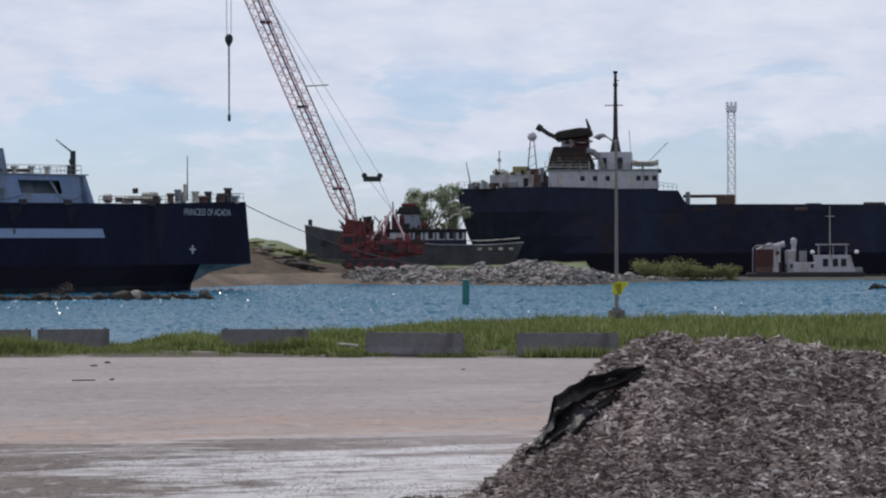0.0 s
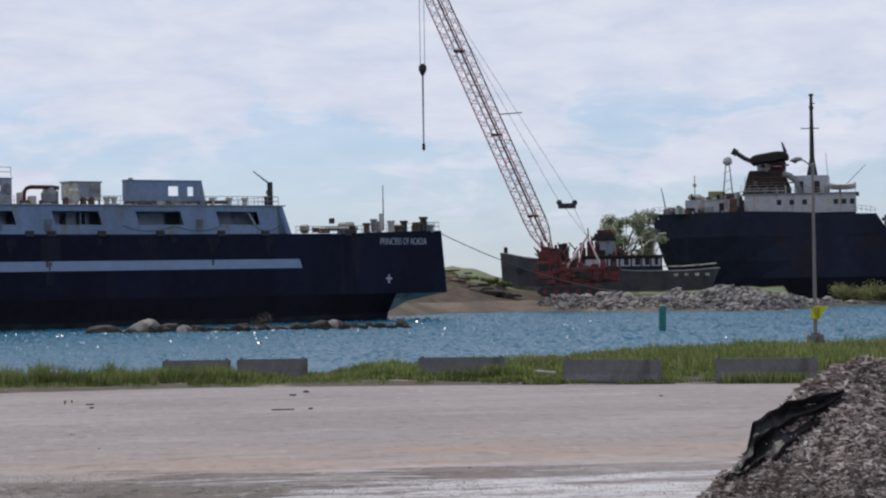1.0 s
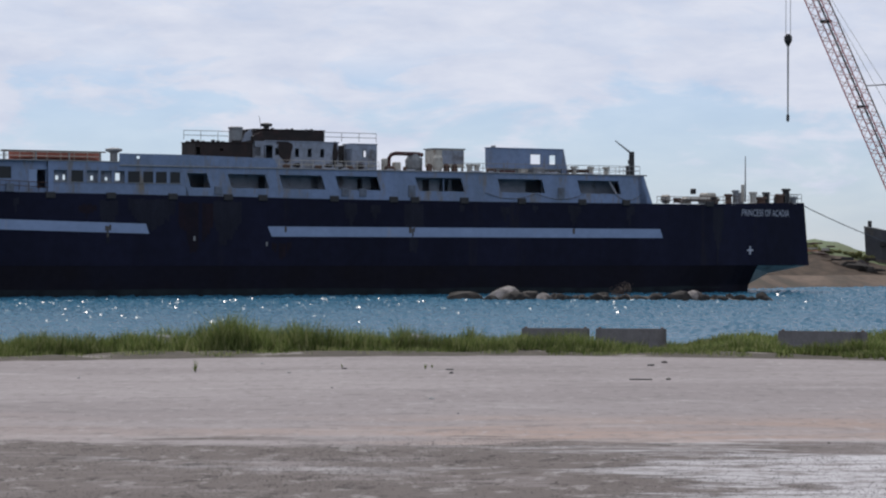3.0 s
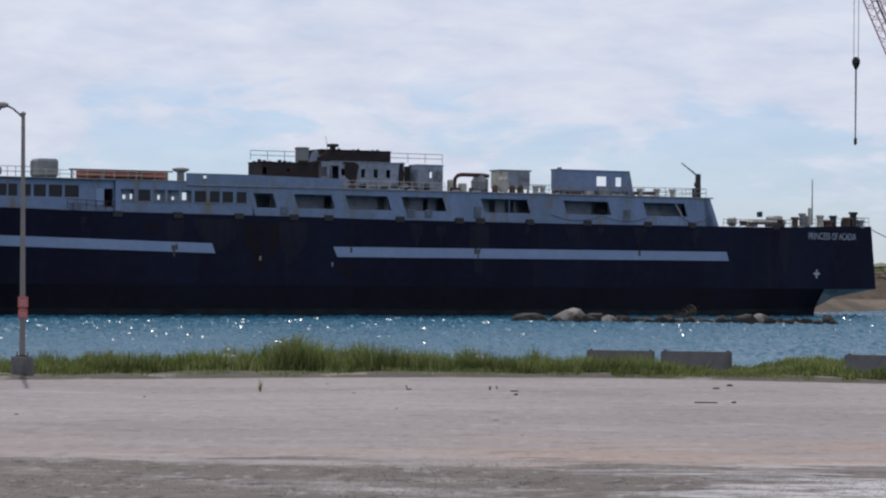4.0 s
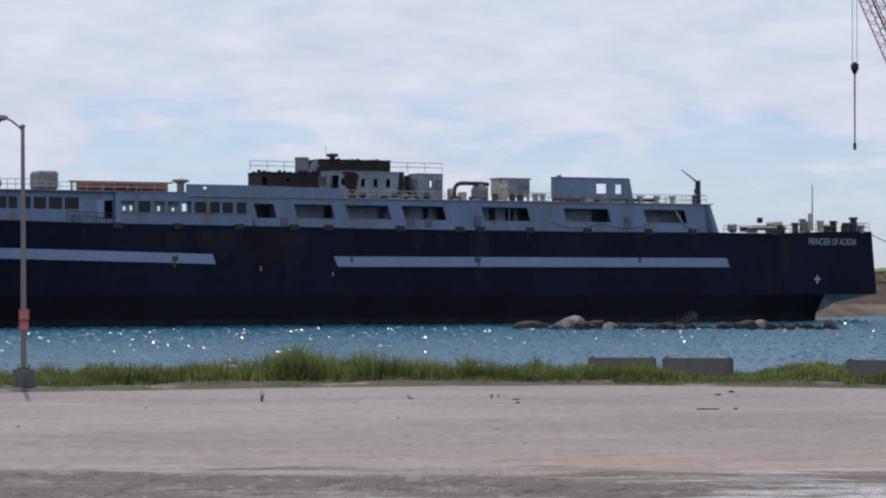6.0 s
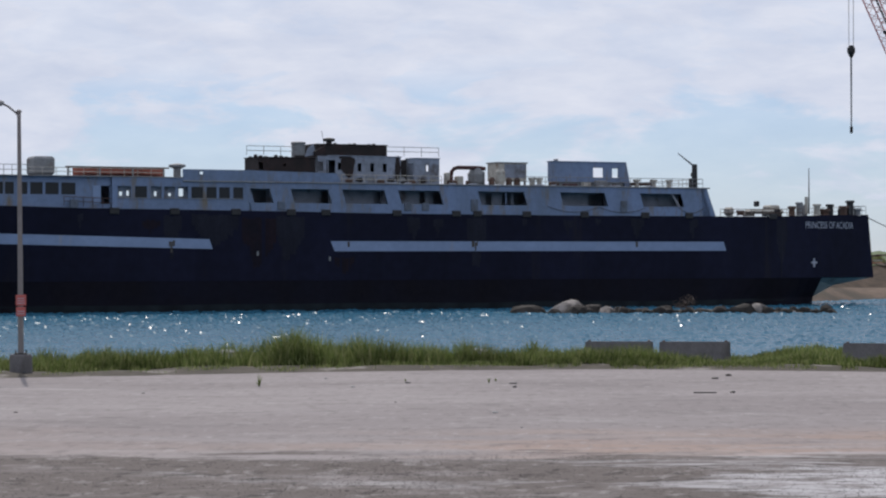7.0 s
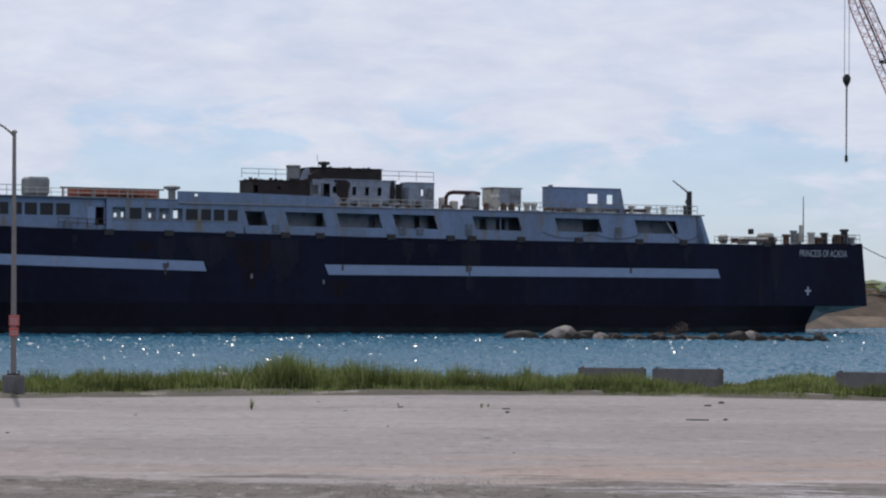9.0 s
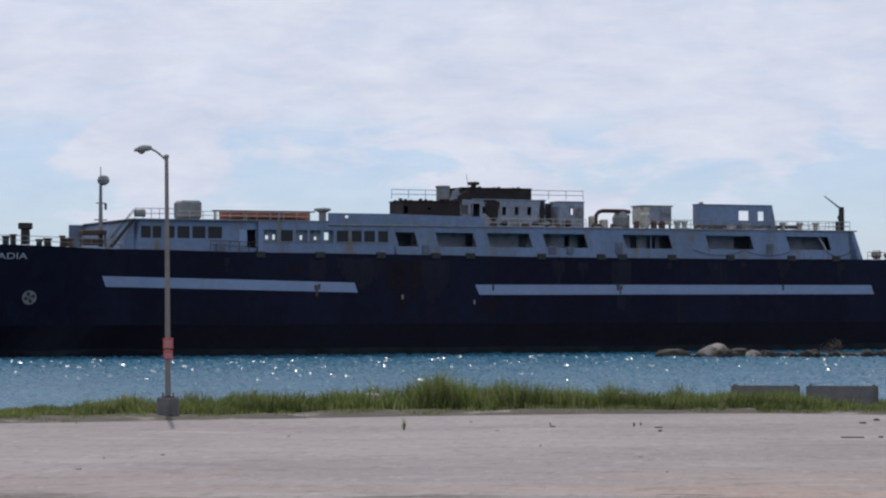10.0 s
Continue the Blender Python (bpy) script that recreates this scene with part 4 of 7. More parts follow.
def build_ferry_deckhouses(ferry):
    z0 = -WATER
    # burnt wheelhouse
    holed_house(ferry, "wheelhouse", 107.6, 116.2, 13.2, 15.75, 3.0, 4.0, [(109.2, 109.8, 14.35, 15.2), (112.2, 112.6, 14.8, 15.1)], BURNT)
    h = holed_house(ferry, "wheelhouse_upper", 114.9, 125.2, 15.9, 17.35, 3.6, 3.5, [], BURNT)
    tagged(h, "burnt brown upper wheelhouse")
    h = holed_house(ferry, "cabin_block", 116.2, 127.0, 13.0, 16.05, 2.8, 3.6, [(116.5, 117.2, 14.35, 15.4), (117.6, 118.7, 13.9, 15.6), (119.0, 119.6, 14.5, 15.3), (121.5, 122.0, 14.35, 15.3), (123.1, 123.6, 14.35, 15.3), (124.7, 125.2, 14.35, 15.3)], CABIN, back_holes=False)
    tagged(h, "scorched pale cabin block with dark ports")
    h = holed_house(ferry, "deck_locker", 127.7, 132.0, 13.0, 15.95, 2.8, 2.0, [(127.95, 128.75, 13.4, 15.4), (130.1, 130.6, 14.5, 15.3)], CABIN)
    tagged(h, "scorched pale deck locker with open doorway")
    # solid box, near black to stand for the shade inside the open passage
    part("passage", deck_box(126.9, 127.75, 13.0, 15.8, 3.6, 2.4, 0.02), BURNT, ferry, "near-black box filling the passage between the cabins, coloured for its shade")
    blotch(120.3, 15.0, 1.9, 2.4, 2.76, BURNT, ferry, 3, label="burnt patch round a doorway")
    blotch(119.9, 16.1, 1.6, 0.9, 2.74, BURNT, ferry, 8, label="burnt patch")
    blotch(126.6, 14.6, 0.7, 2.9, 2.76, BURNT, ferry, 5, label="burnt patch")
    for k in range(9):
        blotch(120.4 + 1.35 * k, 13.25 + 0.12 * (k % 3), 1.0, 0.5, 2.74, (RUSTY, BURNT, GREY)[k % 3], ferry, 20 + k, "stain", "rust and soot above the deck")
    # rounded fire-blackened brow over the cabin front
    brow = [seen_at(116.2 + 3.2 * f, 16.05 + 1.05 * math.sin(math.pi * (0.15 + 0.85 * f)), 2.9) for f in [k / 10 for k in range(11)]]
    low = [seen_at(119.4, 16.05, 2.9), seen_at(116.2, 16.05, 2.9)]
    part("roof_brow", prism([(p[0], p[2]) for p in brow] + [(p[0], p[2]) for p in low], -7.1, -6.6), BURNT, ferry, "rounded burnt brow over the cabin front")
    part("leaning_panel", prism([(seen_at(x, z, 3.4)[0], seen_at(x, z, 3.4)[2]) for x, z in ((114.9, 15.9), (116.3, 16.2), (116.0, 17.4), (115.3, 16.9))], -6.6, -6.5), CABIN, ferry, "bent pale panel leaning on the roof")
    # broken burnt plate edges along the wheelhouse roof
    for k in range(12):
        x = 108.0 + 0.62 * k
        part("torn_plate", deck_box(x, x + 0.5, 15.7, 15.85 + 0.22 * ((k * 7) % 4) / 3, 3.1, 0.3, 0.03), BURNT, ferry)
    for k in range(14):
        x = 116.6 + 0.61 * k
        part("torn_plate", deck_box(x, x + 0.45, 17.3, 17.42 + 0.16 * ((k * 5) % 4) / 3, 3.7, 0.3, 0.03), BURNT, ferry)
    # grey plate added behind the holes of the burnt wheelhouse to make them pale
    part("backing_plate", deck_box(108.6, 110.2, 13.6, 15.4, 5.6, 0.1, 0.02), GREY, ferry)
    base = part("funnel_base", lathe([(0.78, 0), (0.78, 1.5), (0.86, 1.52), (0.86, 1.7), (0.6, 1.78)], 16, seen_at(114.1, 15.85, 4.2)), GREY, ferry, "sooty grey vent trunk")
    part("trunk_base", deck_box(113.3, 114.9, 15.7, 16.1, 3.4, 1.6, 0.06), BURNT, base)
    part("roof_vent", lathe([(0.35, 0), (0.35, 0.4), (0.7, 0.45), (0.7, 0.75), (0.2, 0.85)], 12, seen_at(117.9, 17.3, 5)), BLACK, ferry)
    part("antenna", deck_tube(117.3, 17.3, 117.0, 18.9, 5, 0.03), CABLE, ferry)
    p, q, r = seen_at(107.8, 16.0, 2.6), seen_at(114.0, 16.0, 2.6), seen_at(125.2, 16.2, 2.6)
    s = seen_at(131.9, 16.2, 2.6)
    railing(ferry, [p, q], 1.05, 2.0, GREY)
    railing(ferry, [r, s], 1.05, 2.0, GREY)
    p, q = seen_at(119.5, 12.95, 0.6), seen_at(132.3, 12.95, 0.6)
    railing(ferry, [p, q], 1.0, 1.5, CREAM)
    # machinery between the houses
    elbow = [seen_at(x, z, 2.6) for x, z in ((133.6, 13.4), (133.6, 14.5), (133.9, 14.85), (134.4, 15.0), (137.2, 15.0), (138.0, 14.9))]
    part("elbow_pipe", chain(elbow, 0.24, 8), MAROON, ferry, "rusty dark elbow pipe")
    for x0, x1, z1, d, mat in ((132.5, 133.5, 14.4, 2.6, CREAM), (133.9, 135.2, 14.0, 2.2, CREAM), (135.4, 136.0, 13.5, 2.4, RUSTY), (132.9, 134.4, 13.5, 1.8, RUSTY), (137.4, 138.0, 14.6, 2.2, GREY)):
        part("machine_casing", deck_box(x0, x1, 12.95, z1, d, 0.9, 0.12), mat, ferry, "rust-streaked machinery casing")
    part("fan_cowl", lathe([(0.7, 0), (0.95, 0.4), (1.0, 1.3), (0.75, 1.75), (0.6, 2.2)], 14, seen_at(136.8, 12.95, 3.0)), GREY, ferry, "grey fan cowl streaked with rust")
    house = part("fan_house", deck_box(138.3, 143.6, 13.5, 15.65, 3.2, 2.5, 0.08), CREAM, ferry, "cream ventilation house with rust")
    part("house_roof", deck_box(138.1, 143.8, 15.6, 15.75, 3.1, 2.7, 0.03), GREY, house)
    part("side_panel", deck_box(140.6, 143.5, 13.9, 15.5, 3.16, 0.03, 0.01), CABIN, house, "grey-green repainted panel")
    for x in (138.5, 140.2, 141.8, 143.2):
        part("house_leg", deck_box(x, x + 0.28, 12.95, 13.6, 3.2, 0.28, 0.02), RUSTY, house)
    part("fan_drum", lathe([(0.55, 0), (0.62, 0.4), (0.62, 1.5), (0.4, 1.8)], 14, seen_at(140.0, 13.1, 1.9)), CREAM, ferry)
    for x in (138.9, 141.2, 142.3):
        part("deck_pump", lathe([(0.35, 0), (0.4, 0.3), (0.3, 0.6), (0.42, 0.65), (0.2, 0.95)], 10, seen_at(x, 12.95, 1.7)), RUSTY, ferry)
    fan = holed_house(ferry, "fan_room", 146.5, 157.2, 13.55, 15.9, 3.0, 0.9, [(152.7, 154.1, 14.05, 15.3), (155.35, 156.2, 14.05, 15.25)], PALE)
    tagged(fan, "pale grey fan room with two open windows")
    part("sloped_end", prism([(seen_at(x, z, 3.0)[0], seen_at(x, z, 3.0)[2]) for x, z in ((157.1, 12.95), (158.0, 12.95), (157.35, 15.9), (157.1, 15.9))], -6.98, -6.1), PALE, fan)
    part("fan_room_plinth", deck_box(146.5, 157.4, 12.95, 13.55, 3.3, 1.2, 0.03), GREY, fan)
    for x0, x1, z1, mat in ((146.6, 148.0, 13.5, RUSTY), (148.4, 150.6, 13.3, MAROON), (151.0, 152.4, 13.55, CREAM), (152.8, 154.6, 13.75, GREY), (155.2, 156.0, 13.3, RUSTY)):
        part("deck_box", deck_box(x0, x1, 12.95, z1, 1.6, 0.7, 0.08), mat, ferry)
    # white strips along the deck edge; their pale colour stands in for sunlight
    for x0, x1 in ((125.0, 126.6), (127.4, 128.4), (133.2, 134.2), (134.6, 135.0), (135.8, 137.0), (144.4, 146.0), (146.9, 147.6), (153.5, 154.2), (154.8, 156.6), (160.4, 161.4)):
        part("sunlit_strip", deck_box(x0, x1, 13.05, 13.16, 0.4, 0.4, 0.02), LETTER, ferry)
    part("roof_cap", deck_box(147.2, 147.9, 15.9, 16.25, 4, 1, 0.05), GREY, ferry)
    for x in (144.3, 145.3, 158.8, 161.2, 163.4):
        part("deck_fitting", lathe([(0.3, 0), (0.3, 0.7), (0.45, 0.75), (0.45, 1.0)], 10, seen_at(x, 12.95, 1.6)), CREAM, ferry)
    part("raft_cradle", deck_box(157.8, 161.0, 13.2, 13.6, 1.4, 1.0, 0.1), RUSTY, ferry)
    for x in (158, 160.8):
        part("cradle_leg", deck_tube(x, 12.95, x, 13.4, 1.8, 0.08), RUSTY, ferry)
    p, q, r = seen_at(143.2, 12.95, 0.5), seen_at(168.3, 13.0, 0.5), seen_at(173.0, 13.0, 12)
    railing(ferry, [p, q], 1.1, 1.5, GREY)
    railing(ferry, [(q[0], q[1], q[2]), (q[0], 9.0, q[2])], 1.1, 1.8, GREY)
    # crane davit on the after edge
    bm = deck_tube(167.1, 12.95, 167.1, 15.9, 1.5, 0.38, 0.34, 10)
    deck_box(166.5, 167.5, 14.4, 14.9, 1.2, 0.8, 0.05, bm)
    deck_box(166.2, 166.7, 12.95, 14.2, 1.2, 0.6, 0.05, bm)
    davit = part("davit", bm, BLACK, ferry, "black davit post")
    part("davit_arm", deck_tube(167.0, 15.7, 164.7, 17.2, 1.5, 0.13, 0.07), GREY, davit)
    # forward upper deck: tank, boats and funnel
    part("water_tank", deck_box(82.2, 85.5, 13.42, 15.45, 2.5, 3.0, 0.25), GREY, ferry, "grey ventilation casing with rounded edges")
    bm = bmesh.new()
    a = seen_at(87.9, 13.42, 3.0)
    n = 12
    rows = []
    for k in range(n + 1):
        f = k / n
        w = 1.2 * (1 - abs(2 * f - 1) ** 3)
        x = a[0] + 10.6 * f
        rows.append([bm.verts.new((x, a[1] + 1.4 + dy * max(w, 0.05), a[2] + dz)) for dy, dz in ((-1, 0.95), (-0.75, 0.3), (0, 0.05), (0.75, 0.3), (1, 0.95))])
    for r0, r1 in zip(rows, rows[1:]):
        for j in range(4):
            bm.faces.new((r0[j], r0[j + 1], r1[j + 1], r1[j]))
        bm.faces.new((r0[4], r0[0], r1[0], r1[4]))
    part("lifeboat", bm, ORANGE, ferry, "faded orange lifeboat hull")
    part("boat_rail", deck_box(86.6, 98.6, 14.3, 14.45, 2.6, 0.1, 0.02), RUSTY, ferry)
    for x in (86.8, 90.4, 94.2, 97.8):
        part("boat_chock", deck_box(x, x + 0.25, 13.4, 14.35, 2.7, 0.25, 0.03), GREY, ferry)
    part("mushroom_vent", lathe([(0.42, 0), (0.42, 0.9), (0.95, 1.15), (0.95, 1.35), (0.3, 1.5)], 14, seen_at(99.5, 13.42, 2.5)), GREY, ferry, "grey mushroom vent")
    p, q, r = seen_at(77.9, 13.42, 0.6), seen_at(82.5, 13.42, 0.6), seen_at(98, 13.42, 1.0)
    railing(ferry, [p, q], 1.1, 0.9, GREY)
    railing(ferry, [q, r], 0.85, 1.6, CREAM)
    part("raft_canister", deck_tube(77.9, 14.0, 79.0, 14.0, 0.9, 0.42, sides=12), GREY, ferry)
    p, q = (fx(86.5), -9.9, 10.15 - WATER), (fx(92), -9.9, 9.95 - WATER)
    railing(ferry, [p, q], 1.0, 1.2, RUSTY)


def build_ferry_ends(ferry):
    # foredeck
    bm = deck_tube(74.1, 10.3, 74.1, 17.9, 6, 0.28, 0.14, 10)
    deck_tube(73.4, 13.2, 74.8, 13.2, 6, 0.07, bm=bm)
    deck_tube(73.6, 15.0, 74.6, 15.0, 6, 0.07, bm=bm)
    deck_tube(74.1, 17.9, 74.1, 18.9, 6, 0.05, bm=bm)
    mast = part("foremast", bm, GREY, ferry, "grey signal mast")
    part("radar_dome", lathe([(0.2, 0), (0.6, 0.25), (0.7, 0.6), (0.5, 1.0), (0.15, 1.15)], 12, seen_at(74.4, 16.9, 6)), GREY, mast)
    part("lamp", deck_box(74.5, 74.8, 14.3, 15.0, 5.8, 0.3, 0.05), BLACK, mast)
    bm = deck_box(71.6, 74.8, 11.6, 12.1, 5, 2.2, 0.06)
    for x in (71.8, 74.5):
        deck_box(x, x + 0.2, 10.3, 11.7, 5, 0.2, 0.02, bm)
    deck_box(71.9, 74.5, 10.5, 11.2, 5.4, 1.4, 0.2, bm)
    part("windlass", bm, RUSTY, ferry, "rusty windlass in a frame")
    part("vent_post", lathe([(0.5, 0), (0.5, 1.6), (0.8, 1.7), (0.8, 2.3), (0.3, 2.4)], 12, seen_at(65.9, 10.5, 5)), BLACK, ferry, "black mooring vent")
    for x, h, r in ((63.8, 1.1, 0.45), (68.3, 0.9, 0.5), (69.9, 1.2, 0.35), (70.6, 0.9, 0.55), (67.4, 0.8, 0.4), (64.6, 1.3, 0.4)):
        part("bollard", lathe([(r, 0), (r * 0.8, 0.2), (r * 0.8, h - 0.2), (r * 1.1, h - 0.15), (r, h)], 10, seen_at(x, 10.3, 4)), BLACK if x < 69 else RUSTY, ferry)
    pts = [(fx(x), -smooth_step(HALF_TOP, x) + 0.3, smooth_step(DECK, x) - WATER) for x in (50, 55, 60, 65, 70, 75, 78)]
    railing(ferry, pts, 1.0, 1.6, GREY)
    # after deck
    pts = [(fx(x), -smooth_step(HALF_TOP, x) + 0.25, smooth_step(DECK, x) - WATER) for x in (171, 176, 180, 184, 188, 192, 194.8)]
    railing(ferry, pts[-2:], 1.1, 0.8, GREY)
    railing(ferry, [(pts[-1][0], pts[-1][1], pts[-1][2]), (pts[-1][0], 6.8, pts[-1][2])], 1.1, 1.2, GREY)
    part("flagstaff", deck_tube(184.1, 9.9, 184.1, 15.7, 3, 0.1, 0.05), CABLE, ferry)
    part("staff_foot", deck_box(183.4, 184.0, 9.9, 12.1, 3, 0.6, 0.05), CREAM, ferry)
    bm = deck_box(171.2, 173.0, 9.7, 10.7, 3, 2, 0.25)
    deck_box(174.2, 180.5, 9.9, 10.5, 3.5, 1.6, 0.3, bm)
    part("mooring_gear", bm, CREAM, ferry, "heap of stripped mooring gear")
    bm = deck_box(177.0, 179.8, 10.4, 11.0, 5, 2, 0.2)
    part("hatch_cover", bm, CREAM, ferry)
    for x, w, h, mat in ((171.6, 1.2, 1.0, RUSTY), (174.0, 2.0, 0.5, CREAM), (176.9, 1.5, 0.8, GREY), (178.9, 1.2, 0.6, RUSTY), (181.0, 1.0, 0.9, BURNT), (183.0, 0.8, 1.5, GREY), (186.0, 1.4, 1.0, GREY), (188.4, 1.2, 1.1, BURNT), (190.9, 1.1, 0.8, CREAM)):
        part("deck_machinery", deck_box(x, x + w, 9.6, 9.6 + h, 5.5, 1.0, 0.12), mat, ferry)
    railing(ferry, pts[:4], 0.9, 1.3, RUSTY)
    part("capstan", deck_box(175.7, 176.7, 10.8, 11.5, 4, 0.9, 0.1), BLACK, ferry)
    for x, h, r, mat in ((181.5, 1.2, 0.5, RUSTY), (182.6, 1.7, 0.45, GREY), (185.3, 1.5, 0.5, CREAM), (186.5, 0.9, 0.7, RUSTY), (187.3, 1.5, 0.5, BLACK), (189.4, 1.3, 0.6, RUSTY), (190.4, 2.0, 0.55, BLACK), (191.5, 1.0, 0.5, GREY), (179.3, 0.8, 0.4, BLACK), (173.8, 0.6, 0.5, RUSTY)):
        part("bollard", lathe([(r * 1.1, 0), (r * 0.8, 0.2), (r * 0.8, h - 0.3), (r * 1.15, h - 0.25), (r, h)], 10, seen_at(x, 9.7, 2.6)), mat, ferry)
    # mooring line to the shore
    wire = thing("mooring_line", pose(0, 0, 0), "thin steel mooring line from the ferry to the shore", "rope")
    a = FERRY @ Vector((fx(194.6), -7.0, 9.9 - WATER))
    b = polar(-0.1, 378, 0.8)
    part("line", chain([a.lerp(b, k / 16) - Vector((0, 0, 6.0 * (k / 16) * (1 - k / 16))) for k in range(17)], 0.06), CABLE, wire)


ferry = build_ferry()
build_superstructure(ferry)
build_ferry_deckhouses(ferry)
build_ferry_ends(ferry)

# ---- the far side: freighter, tug, crane, work boat, tower, trees, rubble ----
FREIGHTER = pose(0, 0, 0, 0, 0, -5) @ Matrix.Translation((0, 452, WATER))
Z0 = -WATER


def build_freighter():
    """Stands with its stern towards the crane. x runs forward from the poop, y = -12 is the near side."""
    ship = thing("lake_freighter", FREIGHTER, "long dark blue lake freighter with a white after deckhouse", "ship")
    top = [(-36.6, 14.5), (-20, 14.6), (2.7, 13.8), (4.2, 11.4), (60, 11.1), (190, 11.3)]
    verts, faces = [], []
    xs = [-36.6, -34, -30, -26, -20, -12, -4, 2.7, 4.2, 15, 30, 45, 60, 90, 130, 170, 185, 192]
    levels = [0, 0.25, 0.5, 0.75, 1]

    def half(x, k):
        h = smooth_step([(-37, 5.0), (-30, 9.5), (-18, 12.0), (160, 12.0), (180, 8.0), (193, 0.5)], x)
        low = smooth_step([(-37, 0.5), (-28, 4.0), (-14, 11.8), (160, 11.8), (178, 6.0), (193, 0.3)], x)
        return low + (h - low) * min(1, k * 1.4)

    m = len(levels)
    for s in (-1, 1):
        for x in xs:
            t = smooth_step(top, x)
            for k in levels:
                rake = 6.0 * (1 - k) ** 1.6 if x < -30 else 0
                verts.append((x + rake * (-30 - x) / 6.6, s * half(x, k), -1.0 + (t + Z0 + 1.0) * k))
    n = len(xs) * m
    for s in (0, 1):
        for i in range(len(xs) - 1):
            for j in range(m - 1):
                a = s * n + i * m + j
                faces.append((a, a + m, a + m + 1, a + 1) if s == 0 else (a, a + 1, a + m + 1, a + m))
    for i in range(len(xs) - 1):
        a = i * m + m - 1
        faces.append((a, a + m, n + a + m, n + a))
    for j in range(m - 1):
        faces.append((j, j + 1, n + j + 1, n + j))
    poly_mesh("hull", verts, faces, FREIGHT_BLUE, ship, "dark navy hull with faded plating")
    part("hull_lower", prism([(-20, -0.9), (190, -0.9), (190, 4.5), (-20, 4.5), (-24, 2.5)], -12.06, -12.0), BOOT, ship, "black lower hull")
    # white deckhouse on the poop
    d = 14.6 + Z0
    holes = [(x, x + 0.8, d + 1.0, d + 1.9) for x in (-14.4, -12.2, -10.0, -4.6, -3.2, -1.8)]
    part("deckhouse", plate(opened(-20, -0.7, d - 0.4, d + 2.9, holes), -10, 0.15), WHITE, ship, "white after deckhouse with square ports")
    for a, b, c, e in holes:
        part("port", box(a, b, -9.9, -9.85, c, e, 0), GLASS, ship)
    part("deckhouse_core", box(-19.9, -0.8, -9.84, 9.5, d - 0.4, d + 2.85, 0.05), WHITE, ship)
    part("poop_deck", box(-20.6, -0.2, -10.3, 9.8, d + 2.9, d + 3.05, 0.03), GREY, ship)
    part("side_house", box(-30.4, -20.4, -9.5, 8, d - 0.3, d + 2.2, 0.1), WHITE, ship, "white winch house aft")
    part("stern_tank", box(-30.0, -27.6, -8.5, 6, d + 2.2, d + 3.2, 0.35), CREAM, ship, "cream rounded tank")
    part("deck_crate", box(-26.4, -23.8, -8.6, -6, d + 2.2, d + 3.7, 0.12), surface("faded_olive_paint", (0.26, 0.24, 0.11), 0.8, patch=0.6, grain=3, bump=0.2), ship, "faded olive deck crate")
    clutter = random.Random(23)
    for k in range(34):
        x = clutter.uniform(-34.5, -20.2)
        w, h = clutter.uniform(0.25, 0.9), clutter.uniform(0.2, 1.3)
        z = d + (2.2 if -30 < x < -21 and k % 2 else -0.25)
        part("deck_fitting", box(x, x + w, -9.95, -9.55, z, z + h, 0.04), clutter.choice((BURNT, GREY, CREAM, RUSTY, BLACK, WHITE)), ship)
    for k in range(16):
        x = clutter.uniform(-19.5, -1.5)
        part("deck_fitting", tube((x, -9.9, d + 3.0), (x + clutter.uniform(-0.1, 0.1), -9.9, d + 3.0 + clutter.uniform(0.4, 1.5)), 0.09), clutter.choice((GREY, CREAM, BURNT)), ship)
    part("winch", box(-23.5, -21.0, -8.8, -6, d + 2.2, d + 3.3, 0.25), RUSTY, ship)
    for x, w, h, mat in ((-33.5, 1.4, 0.9, RUSTY), (-31.9, 0.6, 1.3, GREY), (-30.3, 1.6, 0.8, BURNT), (-27.6, 2.2, 1.0, GREY), (-24.4, 0.8, 1.6, BURNT), (-22.6, 1.2, 2.4, RUSTY), (-20.9, 0.5, 2.8, BURNT)):
        part("deck_gear", box(x, x + w, -9.9, -8.6, d - 0.2, d + h, 0.12), mat, ship)
    railing(ship, [(-19.8, -10.1, d + 3.05), (-0.8, -10.1, d + 3.05)], 0.9, 1.6, GREY)
    for x in (-18.2, -9.0, -5.8):
        part("rust_streak", box(x, x + 0.7, -10.04, -10.0, d - 0.2, d + 2.6, 0), CREAM, ship)
    # burnt funnel block
    bm = prism([(-20.5, d + 3.0), (-12.1, d + 3.0), (-12.3, d + 4.6), (-13.2, d + 6.6), (-17.4, d + 7.2), (-19.3, d + 7.3), (-19.8, d + 5.6)], -6, 4, bevel=0.25)
    fun = part("funnel_block", bm, BURNT, ship, "burnt dark red funnel casing")
    part("funnel_neck", prism([(-17.9, d + 6.8), (-13.2, d + 6.4), (-13.0, d + 9.0), (-17.9, d + 8.6)], -5.4, 3.4, bevel=0.15), MAROON, fun)
    part("funnel_band", prism([(-18.0, d + 7.2), (-15.6, d + 7.4), (-15.6, d + 8.5), (-17.6, d + 8.3)], -5.62, -5.4), WHITE, fun)
    part("funnel_mark", lathe([(0.9, 0), (0.9, 0.1)], 14, (-14.4, -5.5, d + 7.9)), CREAM, fun)
    part("funnel_cap", prism([(-19.1, d + 8.4), (-14.6, d + 9.0), (-12.5, d + 9.4), (-12.6, d + 10.5), (-14.6, d + 10.6), (-18.3, d + 10.0), (-19.1, d + 9.5)], -6.6, 4.6, bevel=0.25), BURNT, fun)
